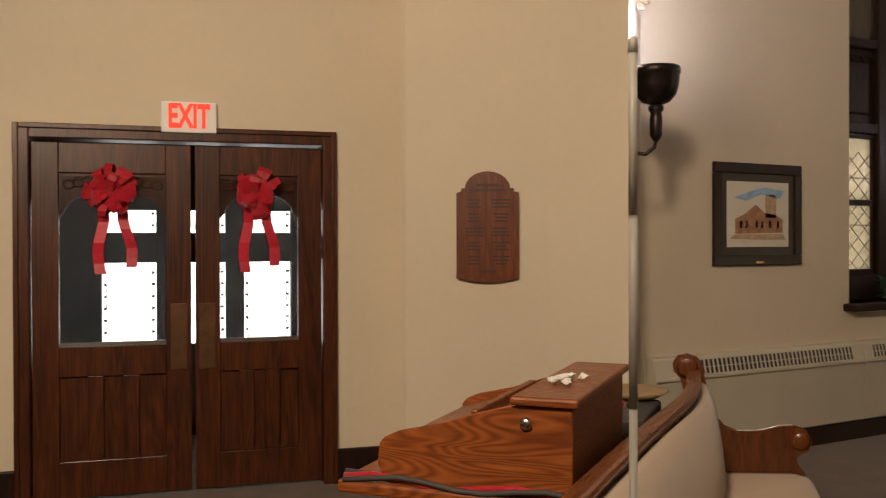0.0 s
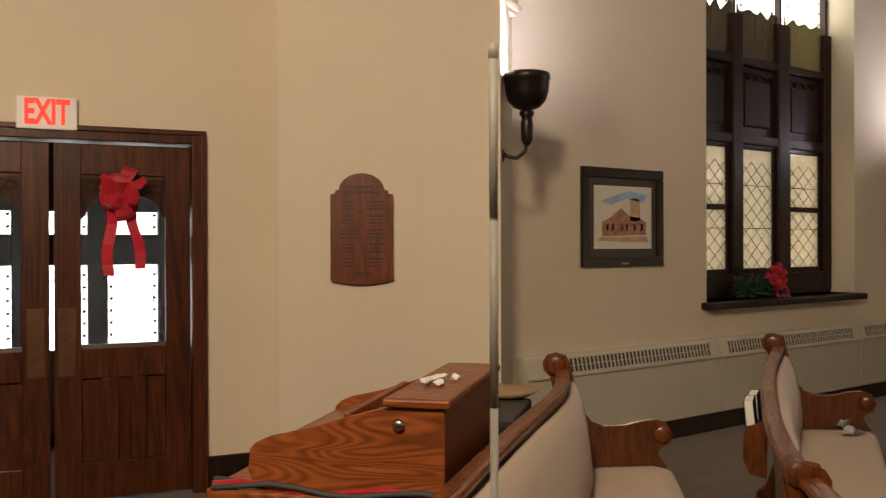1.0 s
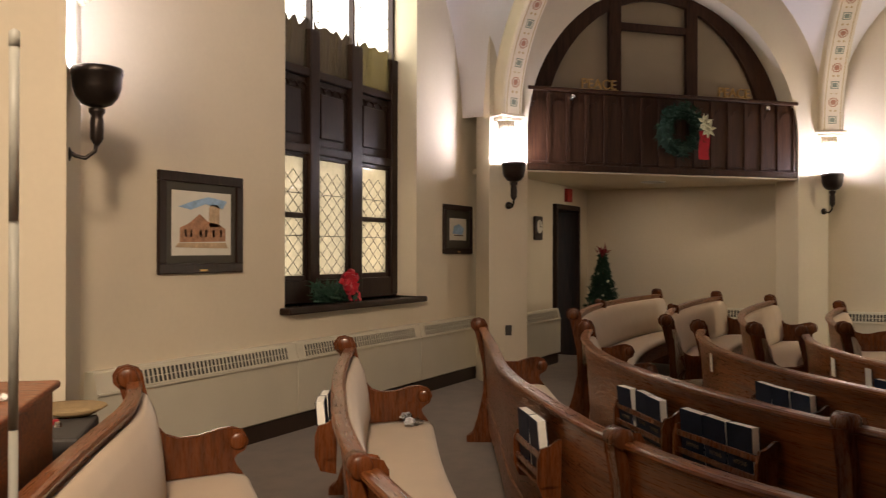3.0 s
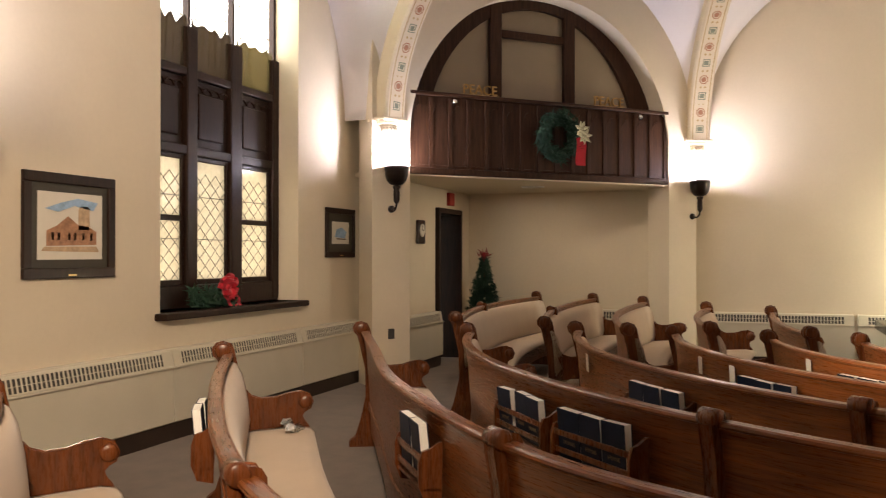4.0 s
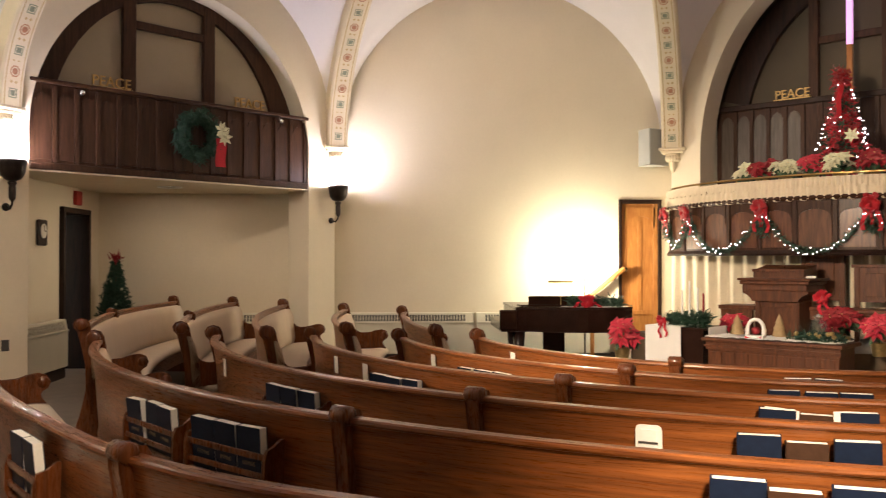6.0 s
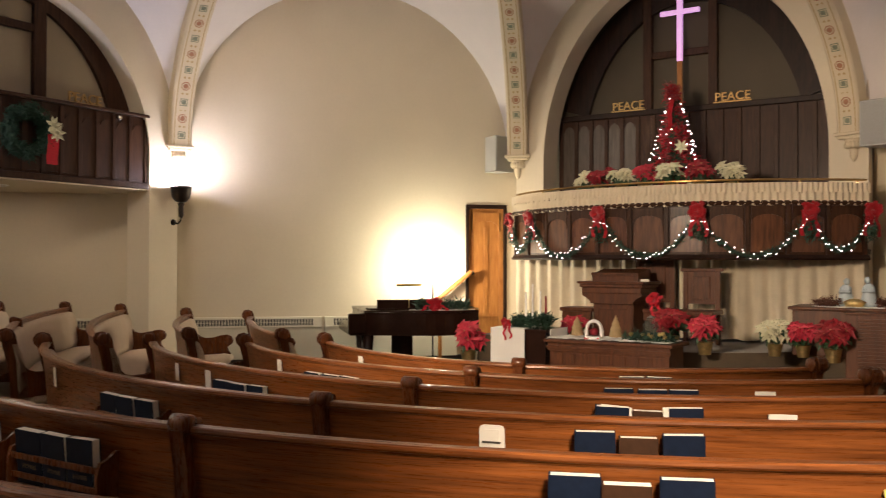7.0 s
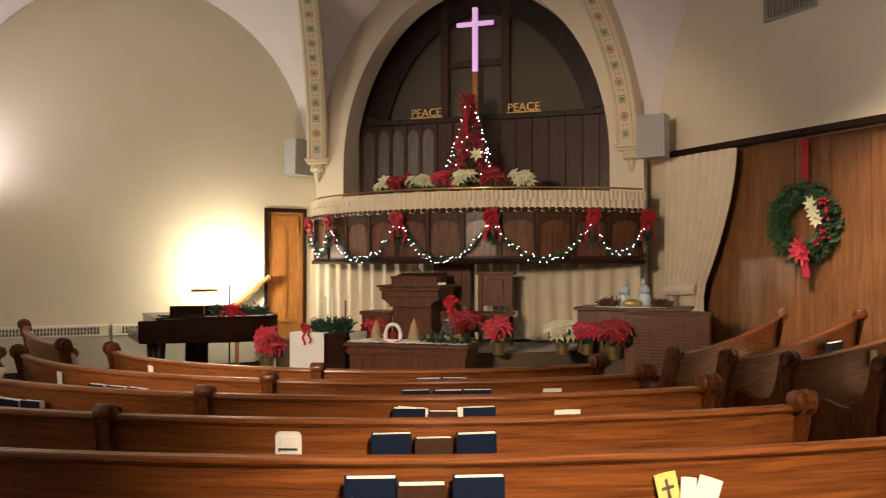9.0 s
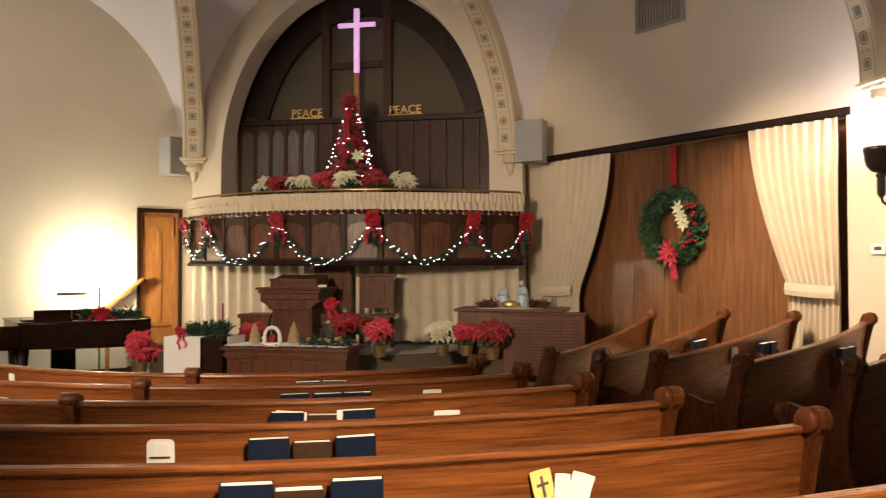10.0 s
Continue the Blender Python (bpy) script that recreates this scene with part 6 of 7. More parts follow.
# ---- grand piano ----
gz = ground(11.9, -2.4)
ob = thing("grand_piano", pose(11.75, -1.58, gz), "dark walnut grand piano with a raised music desk", "piano")
zb = 0.9 - gz
case = [(-0.22 * math.sin(math.pi * (k / 12) ** 1.4), -1.55 * k / 12) for k in range(13)] + [(0.25 + 0.5 * k / 8, -1.55 - 0.12 * math.sin(math.pi * k / 8)) for k in range(9)] + [(1.1, -1.25), (1.25, -0.8), (1.35, -0.3), (1.35, 0.0)]
flat = Matrix(((1, 0, 0, 0), (0, 0, 1, 0), (0, 1, 0, 0), (0, 0, 0, 1)))
part("case", prism(case, 0.3, Matrix.Translation((0, 0, zb - 0.32)) @ flat, None, 0.008), EBONY, ob)
part("lid", prism([(a * 1.01, b * 1.01 + 0.01) for a, b in case], 0.025, Matrix.Translation((0, 0, zb - 0.018)) @ flat, None, 0.006), EBONY, ob)
part("key_bed", box(0.0, 1.35, 0.0, 0.2, zb - 0.32, zb - 0.2, None, 0.01), EBONY, ob)
part("cheek", box(-0.02, 0.06, -0.02, 0.22, zb - 0.3, zb - 0.03, None, 0.02), EBONY, ob)
part("music_desk", box(0.25, 0.28, -0.95, -0.2, zb + 0.005, zb + 0.14, None, 0.008), EBONY, ob)
part("desk_base", box(0.15, 0.5, -1.05, -0.08, zb + 0.005, zb + 0.03, None, 0.006), EBONY, ob)
for x, y in ((0.1, -0.05), (0.15, -1.45), (1.15, -0.1)):
    part("leg", lathe([(0.05, 0), (0.045, 0.08), (0.07, 0.14), (0.06, 0.3), (0.085, zb - 0.32)], Matrix.Translation((x, y, 0)), 12), EBONY, ob, "", True)
part("pedal_lyre", box(0.55, 0.6, -0.75, -0.45, 0.05, zb - 0.32, None, 0.01), EBONY, ob)
ob = thing("piano_lamp", pose(11.9, -2.2, 0.93), "slim brass picture lamp on the piano desk", "lamp")
part("stem", tube([(0, 0, 0), (0, 0, 0.15), (0.02, 0.0, 0.3)], 0.006, 6), BRASS, ob)
part("shade", box(-0.03, 0.03, -0.17, 0.17, 0.29, 0.325, None, 0.012), BRASS, ob)
ob = thing("piano_cloth", pose(11.85, -2.65, 0.905), "white cloth with greenery on the piano", "cloth")
part("cloth", lathe([(0.001, 0.006), (0.36, 0.003), (0.38, -0.01)], Matrix.Diagonal((0.6, 1.25, 1, 1)), 24), LINEN, ob)
ob = thing("piano_greenery", pose(11.8, -2.6, 0.91), "evergreen with a red bow on the piano", "decoration")
bm = bmesh.new()
for k in range(90):
    needles(bm, Vector((rnd.uniform(-0.1, 0.1), rnd.uniform(-0.42, 0.3), rnd.uniform(0, 0.1))), Vector((rnd.gauss(0, 1), rnd.gauss(0, 1), 0.4)).normalized(), rnd, 7, 0.1, 0.02)
part("needles", bm, FIR, ob)
ribbon_bow(pose(11.66, -2.5, 0.98, 0, 0, -90), 0.12, ((-0.1, 0.1, -0.1), (0.1, 0.1, 0.1)), "red ribbon bow lying on the piano", seed=37, loops=12)

# narrow stair door and handrail
ob = thing("door_stair", pose(13.4, -3.36, 0.4, 0, 0, -90), "honey oak arched panel door in a dark frame", "door", "", "structure")
part("slab", box(0.05, 0.61, 0.04, 0.09, 0.05, 2.0, None, 0.006), ORANGE, ob)
part("frame", box(0.0, 0.05, -0.02, 0.12, 0, 2.04, None, 0.006), DARK, ob)
part("frame", box(0.61, 0.66, -0.02, 0.12, 0, 2.04, None, 0.006), DARK, ob)
part("frame", box(0.05, 0.61, -0.02, 0.12, 1.98, 2.04, None, 0.006), DARK, ob)
arch = [(0.12, 1.62)] + [(0.33 - 0.2 * math.cos(math.pi * k / 12), 1.68 + 0.11 * math.sin(math.pi * k / 12)) for k in range(13)] + [(0.54, 1.62), (0.57, 1.62), (0.57, 1.92), (0.09, 1.92), (0.09, 1.62)]
part("arched_head", prism(arch, 0.02, Matrix.Translation((0, 0.022, 0))), ORANGE, ob)
for x0, x1 in ((0.05, 0.12), (0.54, 0.61)):
    part("stile", box(x0, x1, 0.022, 0.04, 0.05, 1.98, None, 0.004), ORANGE, ob)
part("rail", box(0.12, 0.54, 0.022, 0.04, 0.3, 0.36, None, 0.004), ORANGE, ob)
part("muntin", box(0.3, 0.36, 0.024, 0.04, 0.36, 1.7, None, 0.004), ORANGE, ob)
part("knob", lathe([(0.001, 0), (0.02, 0.0), (0.015, 0.03), (0.032, 0.045), (0.025, 0.075), (0.001, 0.08)], Matrix.Translation((0.1, 0.02, 0.98)) @ pose(0, 0, 0, 90, 0, 0), 14), IRON, ob, "", True)
ob = thing("handrail", pose(13.3, 0, 0), "honey oak sloping stair handrail", "handrail")
part("rail", tube([(0, -2.9, 0.98), (0, -3.42, 1.4)], 0.035, 10), ORANGE, ob)
part("post", box(-0.03, 0.03, -2.96, -2.9, -0.15, 1.02, None, 0.006), ORANGE, ob)
part("bracket", tube([(0.1, -3.3, 1.22), (0.0, -3.3, 1.28)], 0.01, 6), IRON, ob)

# loudspeakers
for m, lab in ((pose(13.22, -3.83, 3.2, 0, 0, -62), 0), (CHANCEL_M @ Matrix.Translation((2.6, -0.36, 3.2)) @ pose(0, 0, 0, 0, 0, -18), 1)):
    ob = thing("loudspeaker", m, "grey wedge loudspeaker mounted high on the wall", "loudspeaker", "wall loudspeakers")
    part("cabinet", prism([(-0.19, -0.14), (0.19, -0.14), (0.13, 0.16), (-0.13, 0.16)], 0.54, Matrix(((1, 0, 0, 0), (0, 0, 1, 0), (0, 1, 0, -0.27), (0, 0, 0, 1))), None, 0.008), GREY, ob)
    part("grille", box(-0.175, 0.175, -0.152, -0.14, -0.255, 0.255, None, 0.006), plain("grille_grey", (0.33, 0.33, 0.31), 0.8, 0.1, 80, bumpy=0.4, fine=400) if not lab else bpy.data.materials["grille_grey"], ob)
    part("bracket", box(-0.03, 0.03, 0.1, 0.32, -0.04, 0.04, None, 0.004), IRON, ob)

# ---- partition side ----
bm = box(4.95, 9.42, -7.85, -7.74, 2.98, 3.06, None, 0.01)
structure("trim_partition", bm, DARK, "dark curtain track across the opening", "trim")
ob = thing("sliding_partition", pose(7.2, -7.98, 0.0), "tall brown walnut board partition", "partition", "", "structure")
for k in range(9):
    x0 = -2.25 + 0.5 * k
    part("board", box(x0 + 0.003, x0 + 0.497, 0.0, 0.04, -0.2, 3.0, None, 0.003), PARTITION, ob)


def tied(parent, x_wall, x_free, x_tie, z_tie, seed):
    """A curtain that hangs from the track and is drawn to the wall side by a band."""
    lo_w = abs(x_free - x_wall)

    def at(u):
        return (x_wall + (x_free - x_wall) * u, -7.68, 0.0, 1.0)
    w_tie = abs(x_tie - x_wall) / lo_w

    def taper(u, f):
        z = 2.96 + (0.25 - 2.96) * f
        k = (2.96 - z) / (2.96 - z_tie)
        w = 1 - (1 - w_tie) * min(1, k) ** 1.6 if k < 1 else w_tie * (1 + 0.12 * (k - 1))
        return u * w
    pleats(parent, "curtain_panel", at, 1.5, 0.25, 2.96, 0.17, 0.05, DRAPE, taper=taper, seed=seed)
    s = 1 if x_free > x_wall else -1
    part("tie_band", sweep([(x_wall + (x_tie - x_wall) * k / 8, -7.6 + 0.02 * math.sin(math.pi * k / 8), 0, 1) for k in range(9)], [(0, z_tie - 0.01), (0.015, z_tie - 0.02), (0.028, z_tie + 0.03), (0.015, z_tie + 0.1), (0, z_tie + 0.1)], lift=lambda x, y: 0.1 * (abs(x - x_wall) / lo_w) ** 2 - 0.05), DRAPE, parent, "cloth tie band")


ob = thing("tied_curtain", pose(0, 0, 0), "long ivory curtain tied back beside the chancel", "curtain", "tied curtains")
tied(ob, 9.36, 8.12, 8.72, 1.25, 1)
ob = thing("tied_curtain", pose(0, 0, 0), "long ivory curtain tied back beside the sconce", "curtain", "tied curtains")
tied(ob, 5.02, 6.02, 5.56, 1.33, 2)

w = wreath(pose(7.24, -7.92, 2.02, 0, 0, 180), 0.345, 0.125, "large green wreath hung by a red ribbon on the partition", 15, 480, HOLLY)
part("hanging_ribbon", ribbon_strip([(0.0, -0.05, 0.45 + 0.1 * k) for k in range(6)], 0.1), RED, w, "wide red hanging ribbon")
blossoms(w, [(0.26, -0.24, 0.2), (0.3, -0.24, 0.1), (0.34, -0.24, 0.02)], 0.1, WHITEP, "cream_flower", 5)
rnd = random.Random(2)
for k in range(26):
    berries = bmesh.new()
    bmesh.ops.create_icosphere(berries, subdivisions=1, radius=0.022, matrix=Matrix.Translation((0.38 + rnd.uniform(-0.1, 0.1), -0.23, rnd.uniform(-0.25, 0.24))))
    part("berry", berries, REDP, w, "", True)
blossoms(w, [(0.08, -0.24, -0.32), (0.16, -0.24, -0.34), (0.12, -0.25, -0.26)], 0.13, PINK, "red_bow", 6)
part("bow_tail", ribbon_strip([(0.12 + 0.01 * k, -0.22, -0.35 - 0.06 * k) for k in range(5)], 0.1), PINK, w)

ob = thing("wall_vent", pose(7.31, -7.75, 4.58, 0, 0, 180), "large louvred wall vent", "vent")
part("backing", box(-0.35, 0.35, -0.012, 0, -0.21, 0.47), SLOT, ob)
for x0, x1, z0, z1 in ((-0.38, -0.345, -0.24, 0.5), (0.345, 0.38, -0.24, 0.5), (-0.345, 0.345, -0.24, -0.205), (-0.345, 0.345, 0.465, 0.5)):
    part("frame", box(x0, x1, -0.03, 0, z0, z1, None, 0.004), VENT, ob)
for k in range(15):
    part("louvre", box(-0.34 + 0.047 * k, -0.312 + 0.047 * k, -0.03, -0.012, -0.205, 0.465, None, 0.002), VENT, ob)
ob = thing("thermostat", pose(4.68, -7.75, 1.72, 0, 0, 180), "small white thermostat on the wall", "thermostat")
part("case", box(-0.07, 0.07, -0.03, 0, -0.05, 0.05, None, 0.006), WHITE, ob)
part("display", box(-0.035, 0.035, -0.032, -0.03, -0.015, 0.02), SLOT, ob)

# ---- organ console by the entrance ----
d1 = Vector((0.58, 0.48, 0)).normalized()
ob = thing("console_desk", Matrix.Translation((1.5, 2.02, 0)) @ pose(0, 0, 0, 0, 0, math.degrees(math.atan2(d1.y, d1.x))), "oak organ console with a sloping fall and boxed top", "organ")
W = 0.74
part("top_box", box(0, W, 0.0, 0.155, 0.82, 1.1, None, 0.006), CONSOLE, ob)
part("top_board", box(-0.02, W + 0.02, -0.02, 0.175, 1.1, 1.125, None, 0.008), CONSOLE, ob)
part("lower_case", box(0.0, W, 0.0, 0.45, 0.0, 0.8, None, 0.006), CONSOLE, ob)
slope = [(0.155, 0.84), (0.52, 0.84), (0.565, 0.86), (0.58, 0.9), (0.575, 0.955), (0.56, 0.972), (0.53, 0.985), (0.4, 1.015), (0.28, 1.055), (0.155, 1.09)]
turn = Matrix(((0, 1, 0, 0), (1, 0, 0, 0), (0, 0, 1, 0), (0, 0, 0, 1)))
part("side_cheek", prism(slope, 0.04, turn, None, 0.008), CONSOLE, ob, "figured oak side")
part("side_cheek", prism(slope, 0.04, Matrix.Translation((W - 0.04, 0, 0)) @ turn, None, 0.008), CONSOLE, ob)
part("fall", prism([(0.155, 1.07), (0.4, 1.0), (0.565, 0.955), (0.565, 0.935), (0.155, 1.03)], W - 0.08, Matrix.Translation((0.04, 0, 0)) @ turn), CONSOLE, ob)
part("key_shelf", box(-0.015, W + 0.015, -0.01, 0.72, 0.8, 0.84, None, 0.01), CONSOLE, ob)
part("music_ledge", box(0.08, W - 0.05, 0.3, 0.325, 1.03, 1.062, None, 0.006), CONSOLE, ob)
part("lock", lathe([(0.001, 0), (0.016, 0), (0.018, 0.01), (0.01, 0.016), (0.001, 0.016)], Matrix.Translation((-0.001, 0.13, 1.05)) @ pose(0, 0, 0, 0, -90, 0), 14), STEEL, ob, "small round lock", True)
ob2 = thing("crumpled_tissue", ob.matrix_world @ Matrix.Translation((0.3, 0.08, 1.126)), "crumpled white paper scraps on the console", "paper")
bm = bmesh.new()
rnd = random.Random(12)
for k in range(9):
    c = Vector((rnd.uniform(-0.09, 0.09), rnd.uniform(-0.05, 0.05), 0.008))
    bmesh.ops.create_icosphere(bm, subdivisions=1, radius=0.02, matrix=Matrix.Translation(c) @ Matrix.Diagonal((1.3, 0.8, 0.5, 1)))
for v in bm.verts:
    v.co += Vector((rnd.uniform(-1, 1), rnd.uniform(-1, 1), rnd.uniform(0, 1))) * 0.008
part("scrap", bm, LINEN, ob2)
for col, off in ((RED, 0.0), (SLOT, 0.03), (SLOT, -0.03)):
    c = thing("cable", Matrix.Identity(4), "red extension cable lying on the console" if col is RED else "black cable lying on the console", "cable", "cables on the console")
    m = ob.matrix_world
    pts = [m @ Vector((-0.0 + off * 0.3, 0.7 - 0.09 * k, 0.852 + 0.012 * math.sin(k * 1.3 + off * 40))) for k in range(9)]
    part("cord", tube([tuple(p) for p in pts], 0.009, 6), col, c, "", True)
# things lying behind the rear pew
ob = thing("equipment_box", Matrix.Translation((2.55, 3.05, 0)) @ pose(0, 0, 0, 0, 0, 40), "dark equipment case with cables behind the pew", "case")
part("body", box(-0.25, 0.25, -0.12, 0.3, 0.0, 0.84, None, 0.012), SLOT, ob)
for k in range(7):
    part("knob", lathe([(0.001, 0), (0.016, 0), (0.012, 0.02), (0.001, 0.02)], Matrix.Translation((-0.2 + 0.065 * k, 0.02 * (k % 3), 0.84)), 8), STEEL if k % 2 else REDP, ob)
ob = thing("wicker_plate", pose(2.75, 3.22, 0.845), "flat tan collection plate", "plate")
part("dish", lathe([(0.001, 0.01), (0.1, 0.01), (0.15, 0.035), (0.155, 0.03), (0.1, 0.0), (0.001, 0.0)], Matrix(), 24), KRAFT, ob, "", True)

# slim telescopic pole close to the camera
ob = thing("telescopic_pole", pose(0.4685, 0.5688, 0), "slim bright telescopic pole on a round foot", "pole")
part("foot", lathe([(0.001, 0), (0.09, 0), (0.08, 0.012), (0.012, 0.03), (0.001, 0.03)], Matrix(), 20), STEEL, ob)
z0 = 0.02
for z1, r in ((0.85, 0.0036), (1.43, 0.0031), (1.57, 0.0033), (1.692, 0.0033)):
    part("section", lathe([(r, z0), (r, z1)], Matrix(), 12), POLE, ob, "", True)
    z0 = z1 - 0.002
part("tip", lathe([(0.001, 1.688), (0.0037, 1.689), (0.0037, 1.699), (0.001, 1.701)], Matrix(), 12), POLE, ob, "", True)

# low bench end by the entrance
ob = thing("side_bench", DOORWALL_M @ Matrix.Translation((1.6, -0.55, 0)), "low dark wooden bench by the entrance", "bench")
part("top", box(-0.7, 0.16, -0.1, 0.4, 0.42, 0.46, None, 0.01), DARK, ob)
for x in (-0.65, 0.08):
    part("leg", box(x, x + 0.05, -0.05, 0.35, 0, 0.42, None, 0.006), DARK, ob)

# red bow with greenery on the window sill
ob = thing("sill_greenery", pose(7.2, 4.88, 1.06), "evergreen spray on the window sill", "decoration")
bm = bmesh.new()
for k in range(80):
    needles(bm, Vector((rnd.uniform(-0.3, 0.3), rnd.uniform(-0.06, 0.06), rnd.uniform(0.02, 0.14))), Vector((rnd.gauss(0, 1), rnd.gauss(0, 0.4), 0.4)).normalized(), rnd, 7, 0.1, 0.02)
part("needles", bm, FIR, ob)
ribbon_bow(pose(7.3, 4.8, 1.24), 0.14, ((0.04, 0.2, 0.14), (0.1, 0.2, 0.17), (-0.02, 0.19, 0.1)), "red plaid ribbon bow on the window sill", seed=71, loops=18)

# ---- hymn books, racks and cards ----
GILT = plain("worn_gilt", (0.2, 0.15, 0.08), 0.5, 0.2, 30, 0.6)
def book_model(name, cover, label, w=0.16, h=0.225, t=0.042):
    ob = thing(name, pose(0, 0, -40), label, "book", "hymn books in the racks")
    c = box(-w / 2, w / 2, -t / 2, -t / 2 + 0.004, 0, h, None, 0.001)
    box(-w / 2, w / 2, t / 2 - 0.004, t / 2, 0, h, c, 0.001)
    box(-w / 2 - 0.003, -w / 2 + 0.003, -t / 2, t / 2, 0, h, c, 0.001)
    part("cover", c, cover, ob)
    part("page_block", box(-w / 2 + 0.004, w / 2 - 0.004, -t / 2 + 0.004, t / 2 - 0.004, 0.004, h - 0.001), PAGES, ob, "cream page edges")
    lettering("HYMNS", 0.026, GILT, ob, Matrix.Translation((0, -t / 2 - 0.0005, h * 0.33)) @ pose(0, 0, 0, 90, 0, 0), extrude=0.0006)
    return ob


NAVYBOOK = book_model("hymnal", NAVY, "navy hymn book standing in a pew rack")
BROWNBOOK = book_model("pew_bible", BROWN, "brown book standing in a pew rack", 0.15, 0.205, 0.045)
CARDM = plain("white_card", (0.78, 0.76, 0.7), 0.7, 0.05, 10)
YELLOW = plain("yellow_card", (0.68, 0.6, 0.18), 0.7, 0.08, 10)


def on_back(path, u):
    n = len(path) - 1
    k = min(n - 1, max(0, int(u * n)))
    f = u * n - k
    x, y, nx, ny = (path[k][i] + (path[k + 1][i] - path[k][i]) * f for i in range(4))
    return Matrix(((-ny, -nx, 0, x), (nx, -ny, 0, y), (0, 0, 1, ground(x, y)), (0, 0, 0, 1)))


def rack(index, u, books, seed=0, shelf=True, lift=0.0):
    """A slatted rack on a pew's back with books in it; x runs along the row, -y points to the back."""
    ob, path, o = PEWS[index]
    m = on_back(path, u) @ Matrix.Translation((0, 0, lift))
    ml = Matrix.Translation((-o[0], -o[1], -o[2])) @ m
    w = 0.175 * len(books) / 2 + 0.04
    rnd2 = random.Random(seed)
    if shelf:
        part("rack_shelf", box(-w, w, -0.085, -0.005, 0.615, 0.632, None, 0.003, ml), OAK_END, ob, "oak book rack shelf")
        slats = ((0.66, 0.695),) if lift else ((0.655, 0.68), (0.73, 0.757))
        for z0, z1 in slats:
            part("rack_slat", box(-w, w, -0.09, -0.078, z0, z1, None, 0.004, ml), OAK_END, ob)
        for x in (-w - 0.008, w + 0.008) if lift else ():
            knob = lathe([(0.001, 0.62), (0.012, 0.62), (0.012, 0.7), (0.008, 0.71), (0.014, 0.73), (0.012, 0.745), (0.001, 0.755)], ml @ Matrix.Translation((x, -0.078, 0)), 10)
            part("rack_finial", knob, OAK_END, ob, "small turned rack finial", True)
        for x in () if lift else (-w, w - 0.018):
            part("rack_bracket", prism([(-0.005, 0.56), (-0.075, 0.575), (-0.1, 0.64), (-0.1, 0.73), (-0.085, 0.775), (-0.05, 0.785), (-0.015, 0.81), (0.0, 0.81)], 0.018, ml @ Matrix.Translation((x, 0, 0)) @ Matrix(((0, 1, 0, 0), (1, 0, 0, 0), (0, 0, 1, 0), (0, 0, 0, 1)))), OAK_END, ob)
    for k, kind in enumerate(books):
        if kind == "-":
            continue
        x = -w + 0.04 + 0.175 * (k + 0.5)
        src = NAVYBOOK if kind == "n" else BROWNBOOK
        copy_thing(src, m @ Matrix.Translation((x + rnd2.uniform(-0.008, 0.008), -0.045 - rnd2.uniform(0, 0.012), 0.651)) @ pose(0, 0, 0, rnd2.uniform(2, 6), rnd2.uniform(-1.5, 1.5), rnd2.uniform(-4, 4)))


def card(index, u, z, w, h, material, label, tilt=0.0, lines=0, dy=-0.012):
    _, path, _ = PEWS[index]
    m = on_back(path, u) @ Matrix.Translation((0, dy, z + 0.05)) @ pose(0, 0, 0, 3, tilt, 0)
    ob = thing("pew_card", m, label, "card", "cards on the pew backs")
    c = min(w, h) * 0.18
    part("sheet", prism([(-w / 2, c), (-w / 2 + c, 0), (w / 2 - c, 0), (w / 2, c), (w / 2, h - c), (w / 2 - c * 0.3, h - c * 0.3), (w / 2 - c, h), (-w / 2 + c, h), (-w / 2 + c * 0.3, h - c * 0.3), (-w / 2, h - c)] if lines == 2
                        else [(-w / 2, 0), (w / 2, 0), (w / 2, h * 0.97), (0, h), (-w / 2, h)], 0.004, Matrix.Translation((0, -0.004, 0))), material, ob)
    if lines == 2:
        part("front_sheet", box(-w * 0.28, w * 0.3, -0.012, -0.006, -0.02, h * 0.86, None, 0.001), material, ob)
    if material is YELLOW:
        for x0, x1, z0, z1 in ((-0.005, 0.005, 0.35, 0.85), (-0.022, 0.022, 0.62, 0.69)):
            part("cross_mark", box(x0, x1, -0.006, -0.004, h * z0, h * z1), INK, ob, "dark printed cross")
    for k in range(lines):
        part("wire_holder", box(-w * 0.36, w * 0.36, -0.017, -0.012, h * (0.16 + 0.24 * k), h * (0.22 + 0.24 * k)), SLOT, ob)


def row_u(index, a):
    r = index  # rows from the fourth on follow circles
    return (a - LEFT_A[r]) / (RIGHT_A[r] - LEFT_A[r])


for idx, a, books in ((3, 156.7, "nbn"), (4, 157.3, "nbn"), (5, 158.3, "nbn"), (6, 159.5, "nnn"), (7, 160.0, "nn"), (3, 127.8, "nnn"), (3, 134.5, "nnn"), (4, 126.5, "nnn"), (5, 125.0, "nnn"), (6, 124.5, "nnn"), (7, 124.0, "nn")):
    rack(idx, row_u(idx, a), books, idx * 7 + int(a), True, 0.038 if a > 150 else 0.0)
rack(2, 2.85 / 8, "nn", 3)
rack(1, 0.16, "nn", 4)
for idx, u in ((13, 0.55), (14, 0.6), (15, 0.62), (16, 0.6)):
    rack(idx, u, "nn", idx)
card(4, row_u(4, 150.5), 0.735, 0.11, 0.125, CARDM, "white rounded cards in a black wire holder", 0, 2)
card(5, row_u(5, 167.0), 0.72, 0.14, 0.11, CARDM, "white leaflet on the pew back")
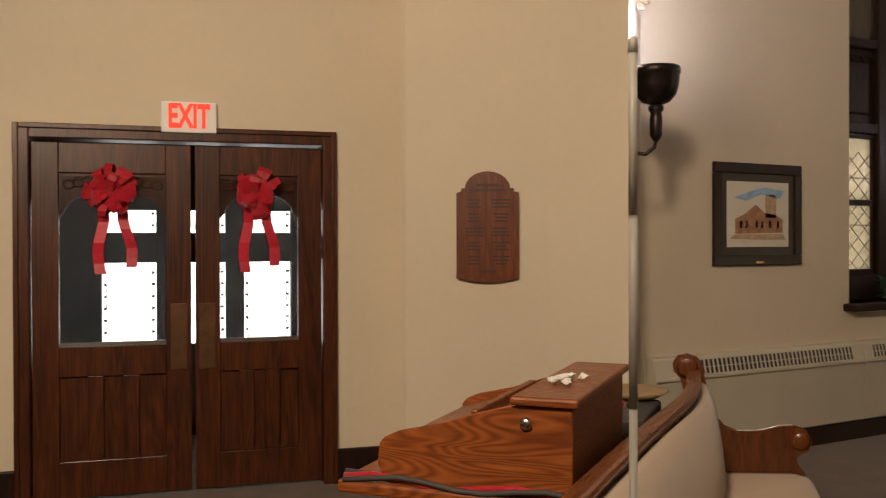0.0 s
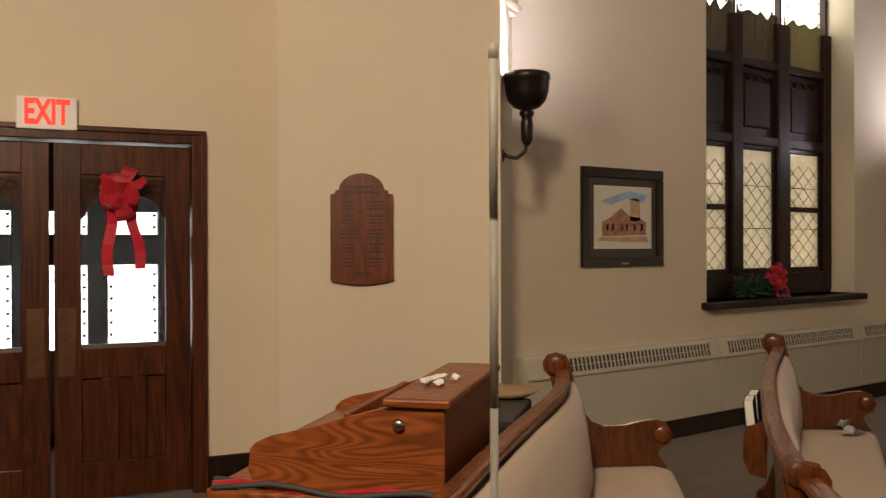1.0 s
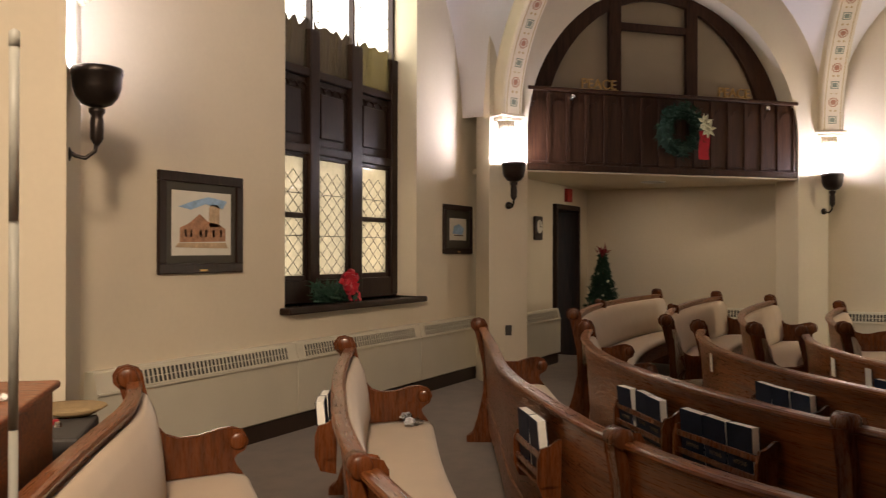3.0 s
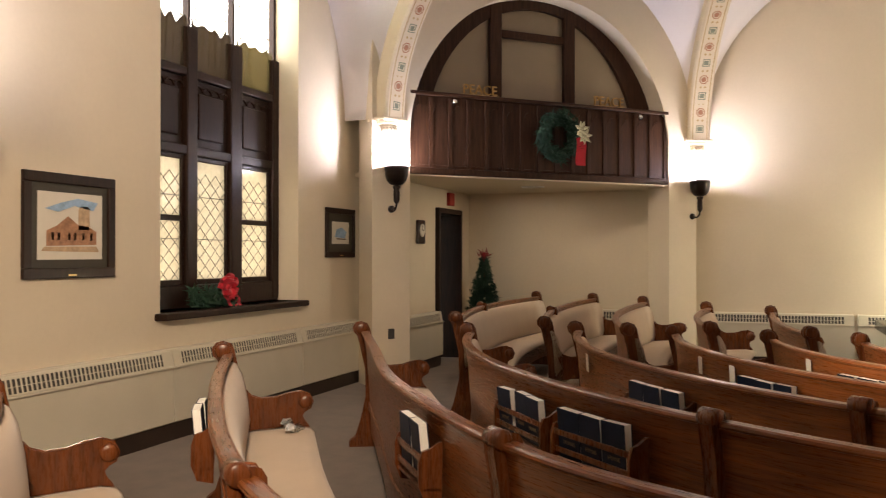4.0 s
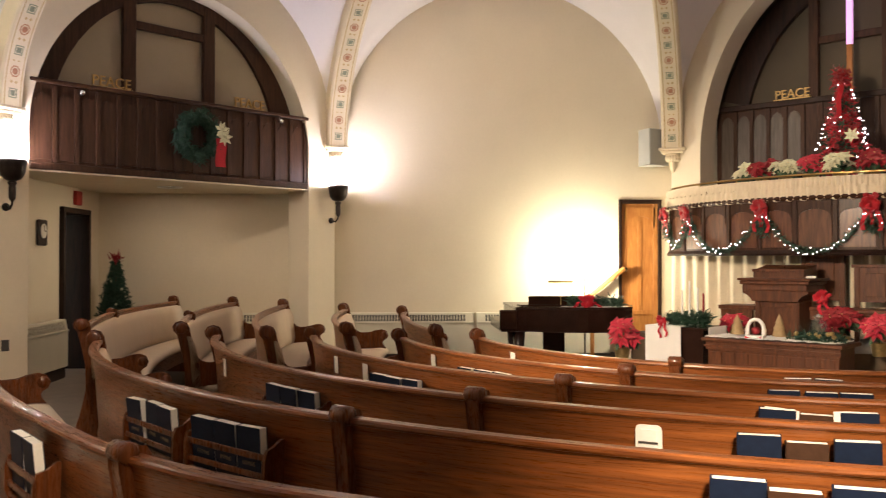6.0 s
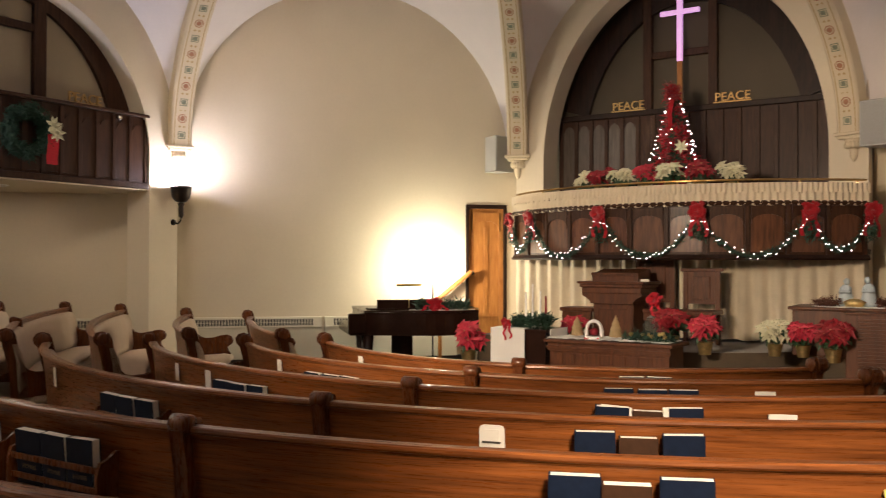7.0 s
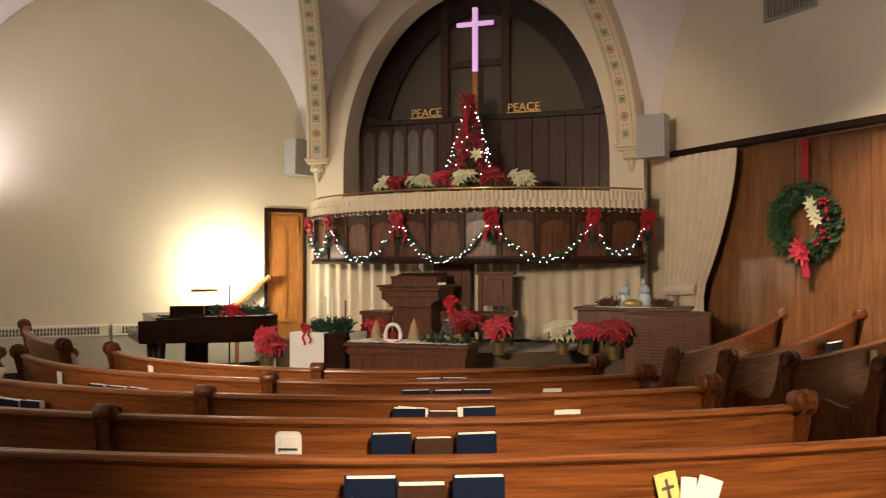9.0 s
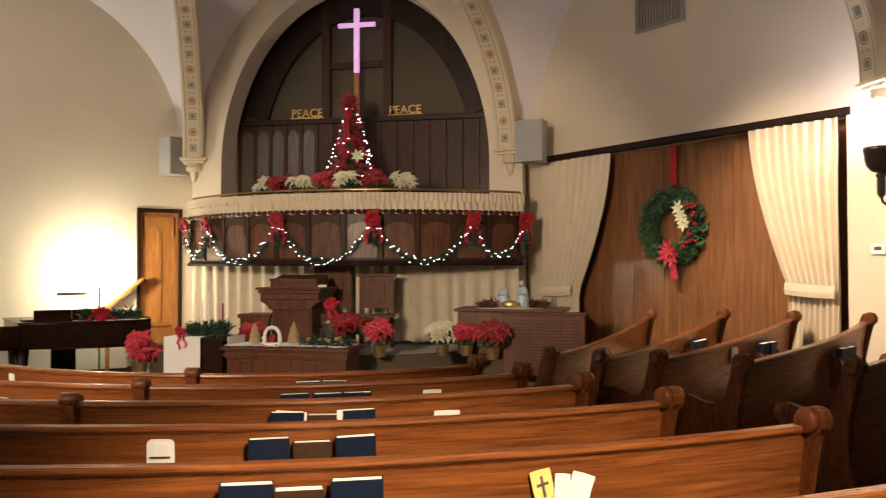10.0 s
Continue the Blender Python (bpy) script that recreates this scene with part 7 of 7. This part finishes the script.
card(6, row_u(6, 170.0), 0.79, 0.12, 0.06, CARDM, "white leaflet on the pew back")
card(3, row_u(3, 164.75), 0.7, 0.075, 0.15, YELLOW, "yellow leaflet with a dark cross", -14)
card(3, row_u(3, 165.15), 0.68, 0.055, 0.15, CARDM, "folded white leaflet on the pew back", 2, 1, -0.02)
card(3, row_u(3, 165.65), 0.71, 0.085, 0.12, CARDM, "creased pale leaflet on the pew back", 16, 0, -0.026)
card(5, row_u(5, 156.2), 0.72, 0.15, 0.15, CARDM, "cream leaflet in the book rack", 4, 0, -0.08)
card(5, row_u(5, 160.3), 0.72, 0.15, 0.15, CARDM, "cream leaflet in the book rack", -3, 0, -0.08)
for idx, a in ((4, 112.0), (5, 112.0), (6, 112.5), (7, 112.0), (5, 119.0)):
    card(idx, row_u(idx, a), 0.74, 0.07, 0.12, CARDM, "small white envelope card on the pew back")
for idx, u in ((13, 0.3), (15, 0.4)):
    card(idx, u, 0.72, 0.1, 0.14, CARDM, "white rounded cards in a black wire holder", 0, 2)
# small wooden cup holders beside the racks
for idx, a in ((4, 163.5), (4, 152.2), (3, 130.9), (4, 130.6), (5, 164.2)):
    ob, path, o = PEWS[idx]
    ml = Matrix.Translation((-o[0], -o[1], -o[2])) @ on_back(path, row_u(idx, a))
    part("cup_holder", box(-0.09, 0.09, -0.06, -0.004, 0.68, 0.705, None, 0.008, ml), OAK_END, ob, "small oak communion cup holder")
# clear things left on a pew seat
ob = thing("plastic_wrapper", pose(4.96, 2.76, 0.478, 0, 0, 25), "clear crumpled plastic wrapper on the pew seat", "wrapper")
FILM = plain("crinkled_film", (0.5, 0.5, 0.5), 0.12, 0.4, 30, bumpy=0.3, spec=0.8)
rnd = random.Random(31)
for k in range(5):
    bm = bmesh.new()
    c = Vector((rnd.uniform(-0.13, 0.13), rnd.uniform(-0.05, 0.05), 0.02))
    bmesh.ops.create_icosphere(bm, subdivisions=2, radius=0.036, matrix=Matrix.Translation(c) @ Matrix.Diagonal((1.5, 0.9, 0.6, 1)))
    for v in bm.verts:
        v.co += Vector((rnd.uniform(-1, 1), rnd.uniform(-1, 1), rnd.uniform(-0.3, 1))) * 0.014
    part("film_fold", bm, FILM if k % 2 else CLEAR, ob)
for src in (NAVYBOOK, BROWNBOOK):
    for o2 in list(src.children_recursive) + [src]:
        bpy.data.objects.remove(o2)
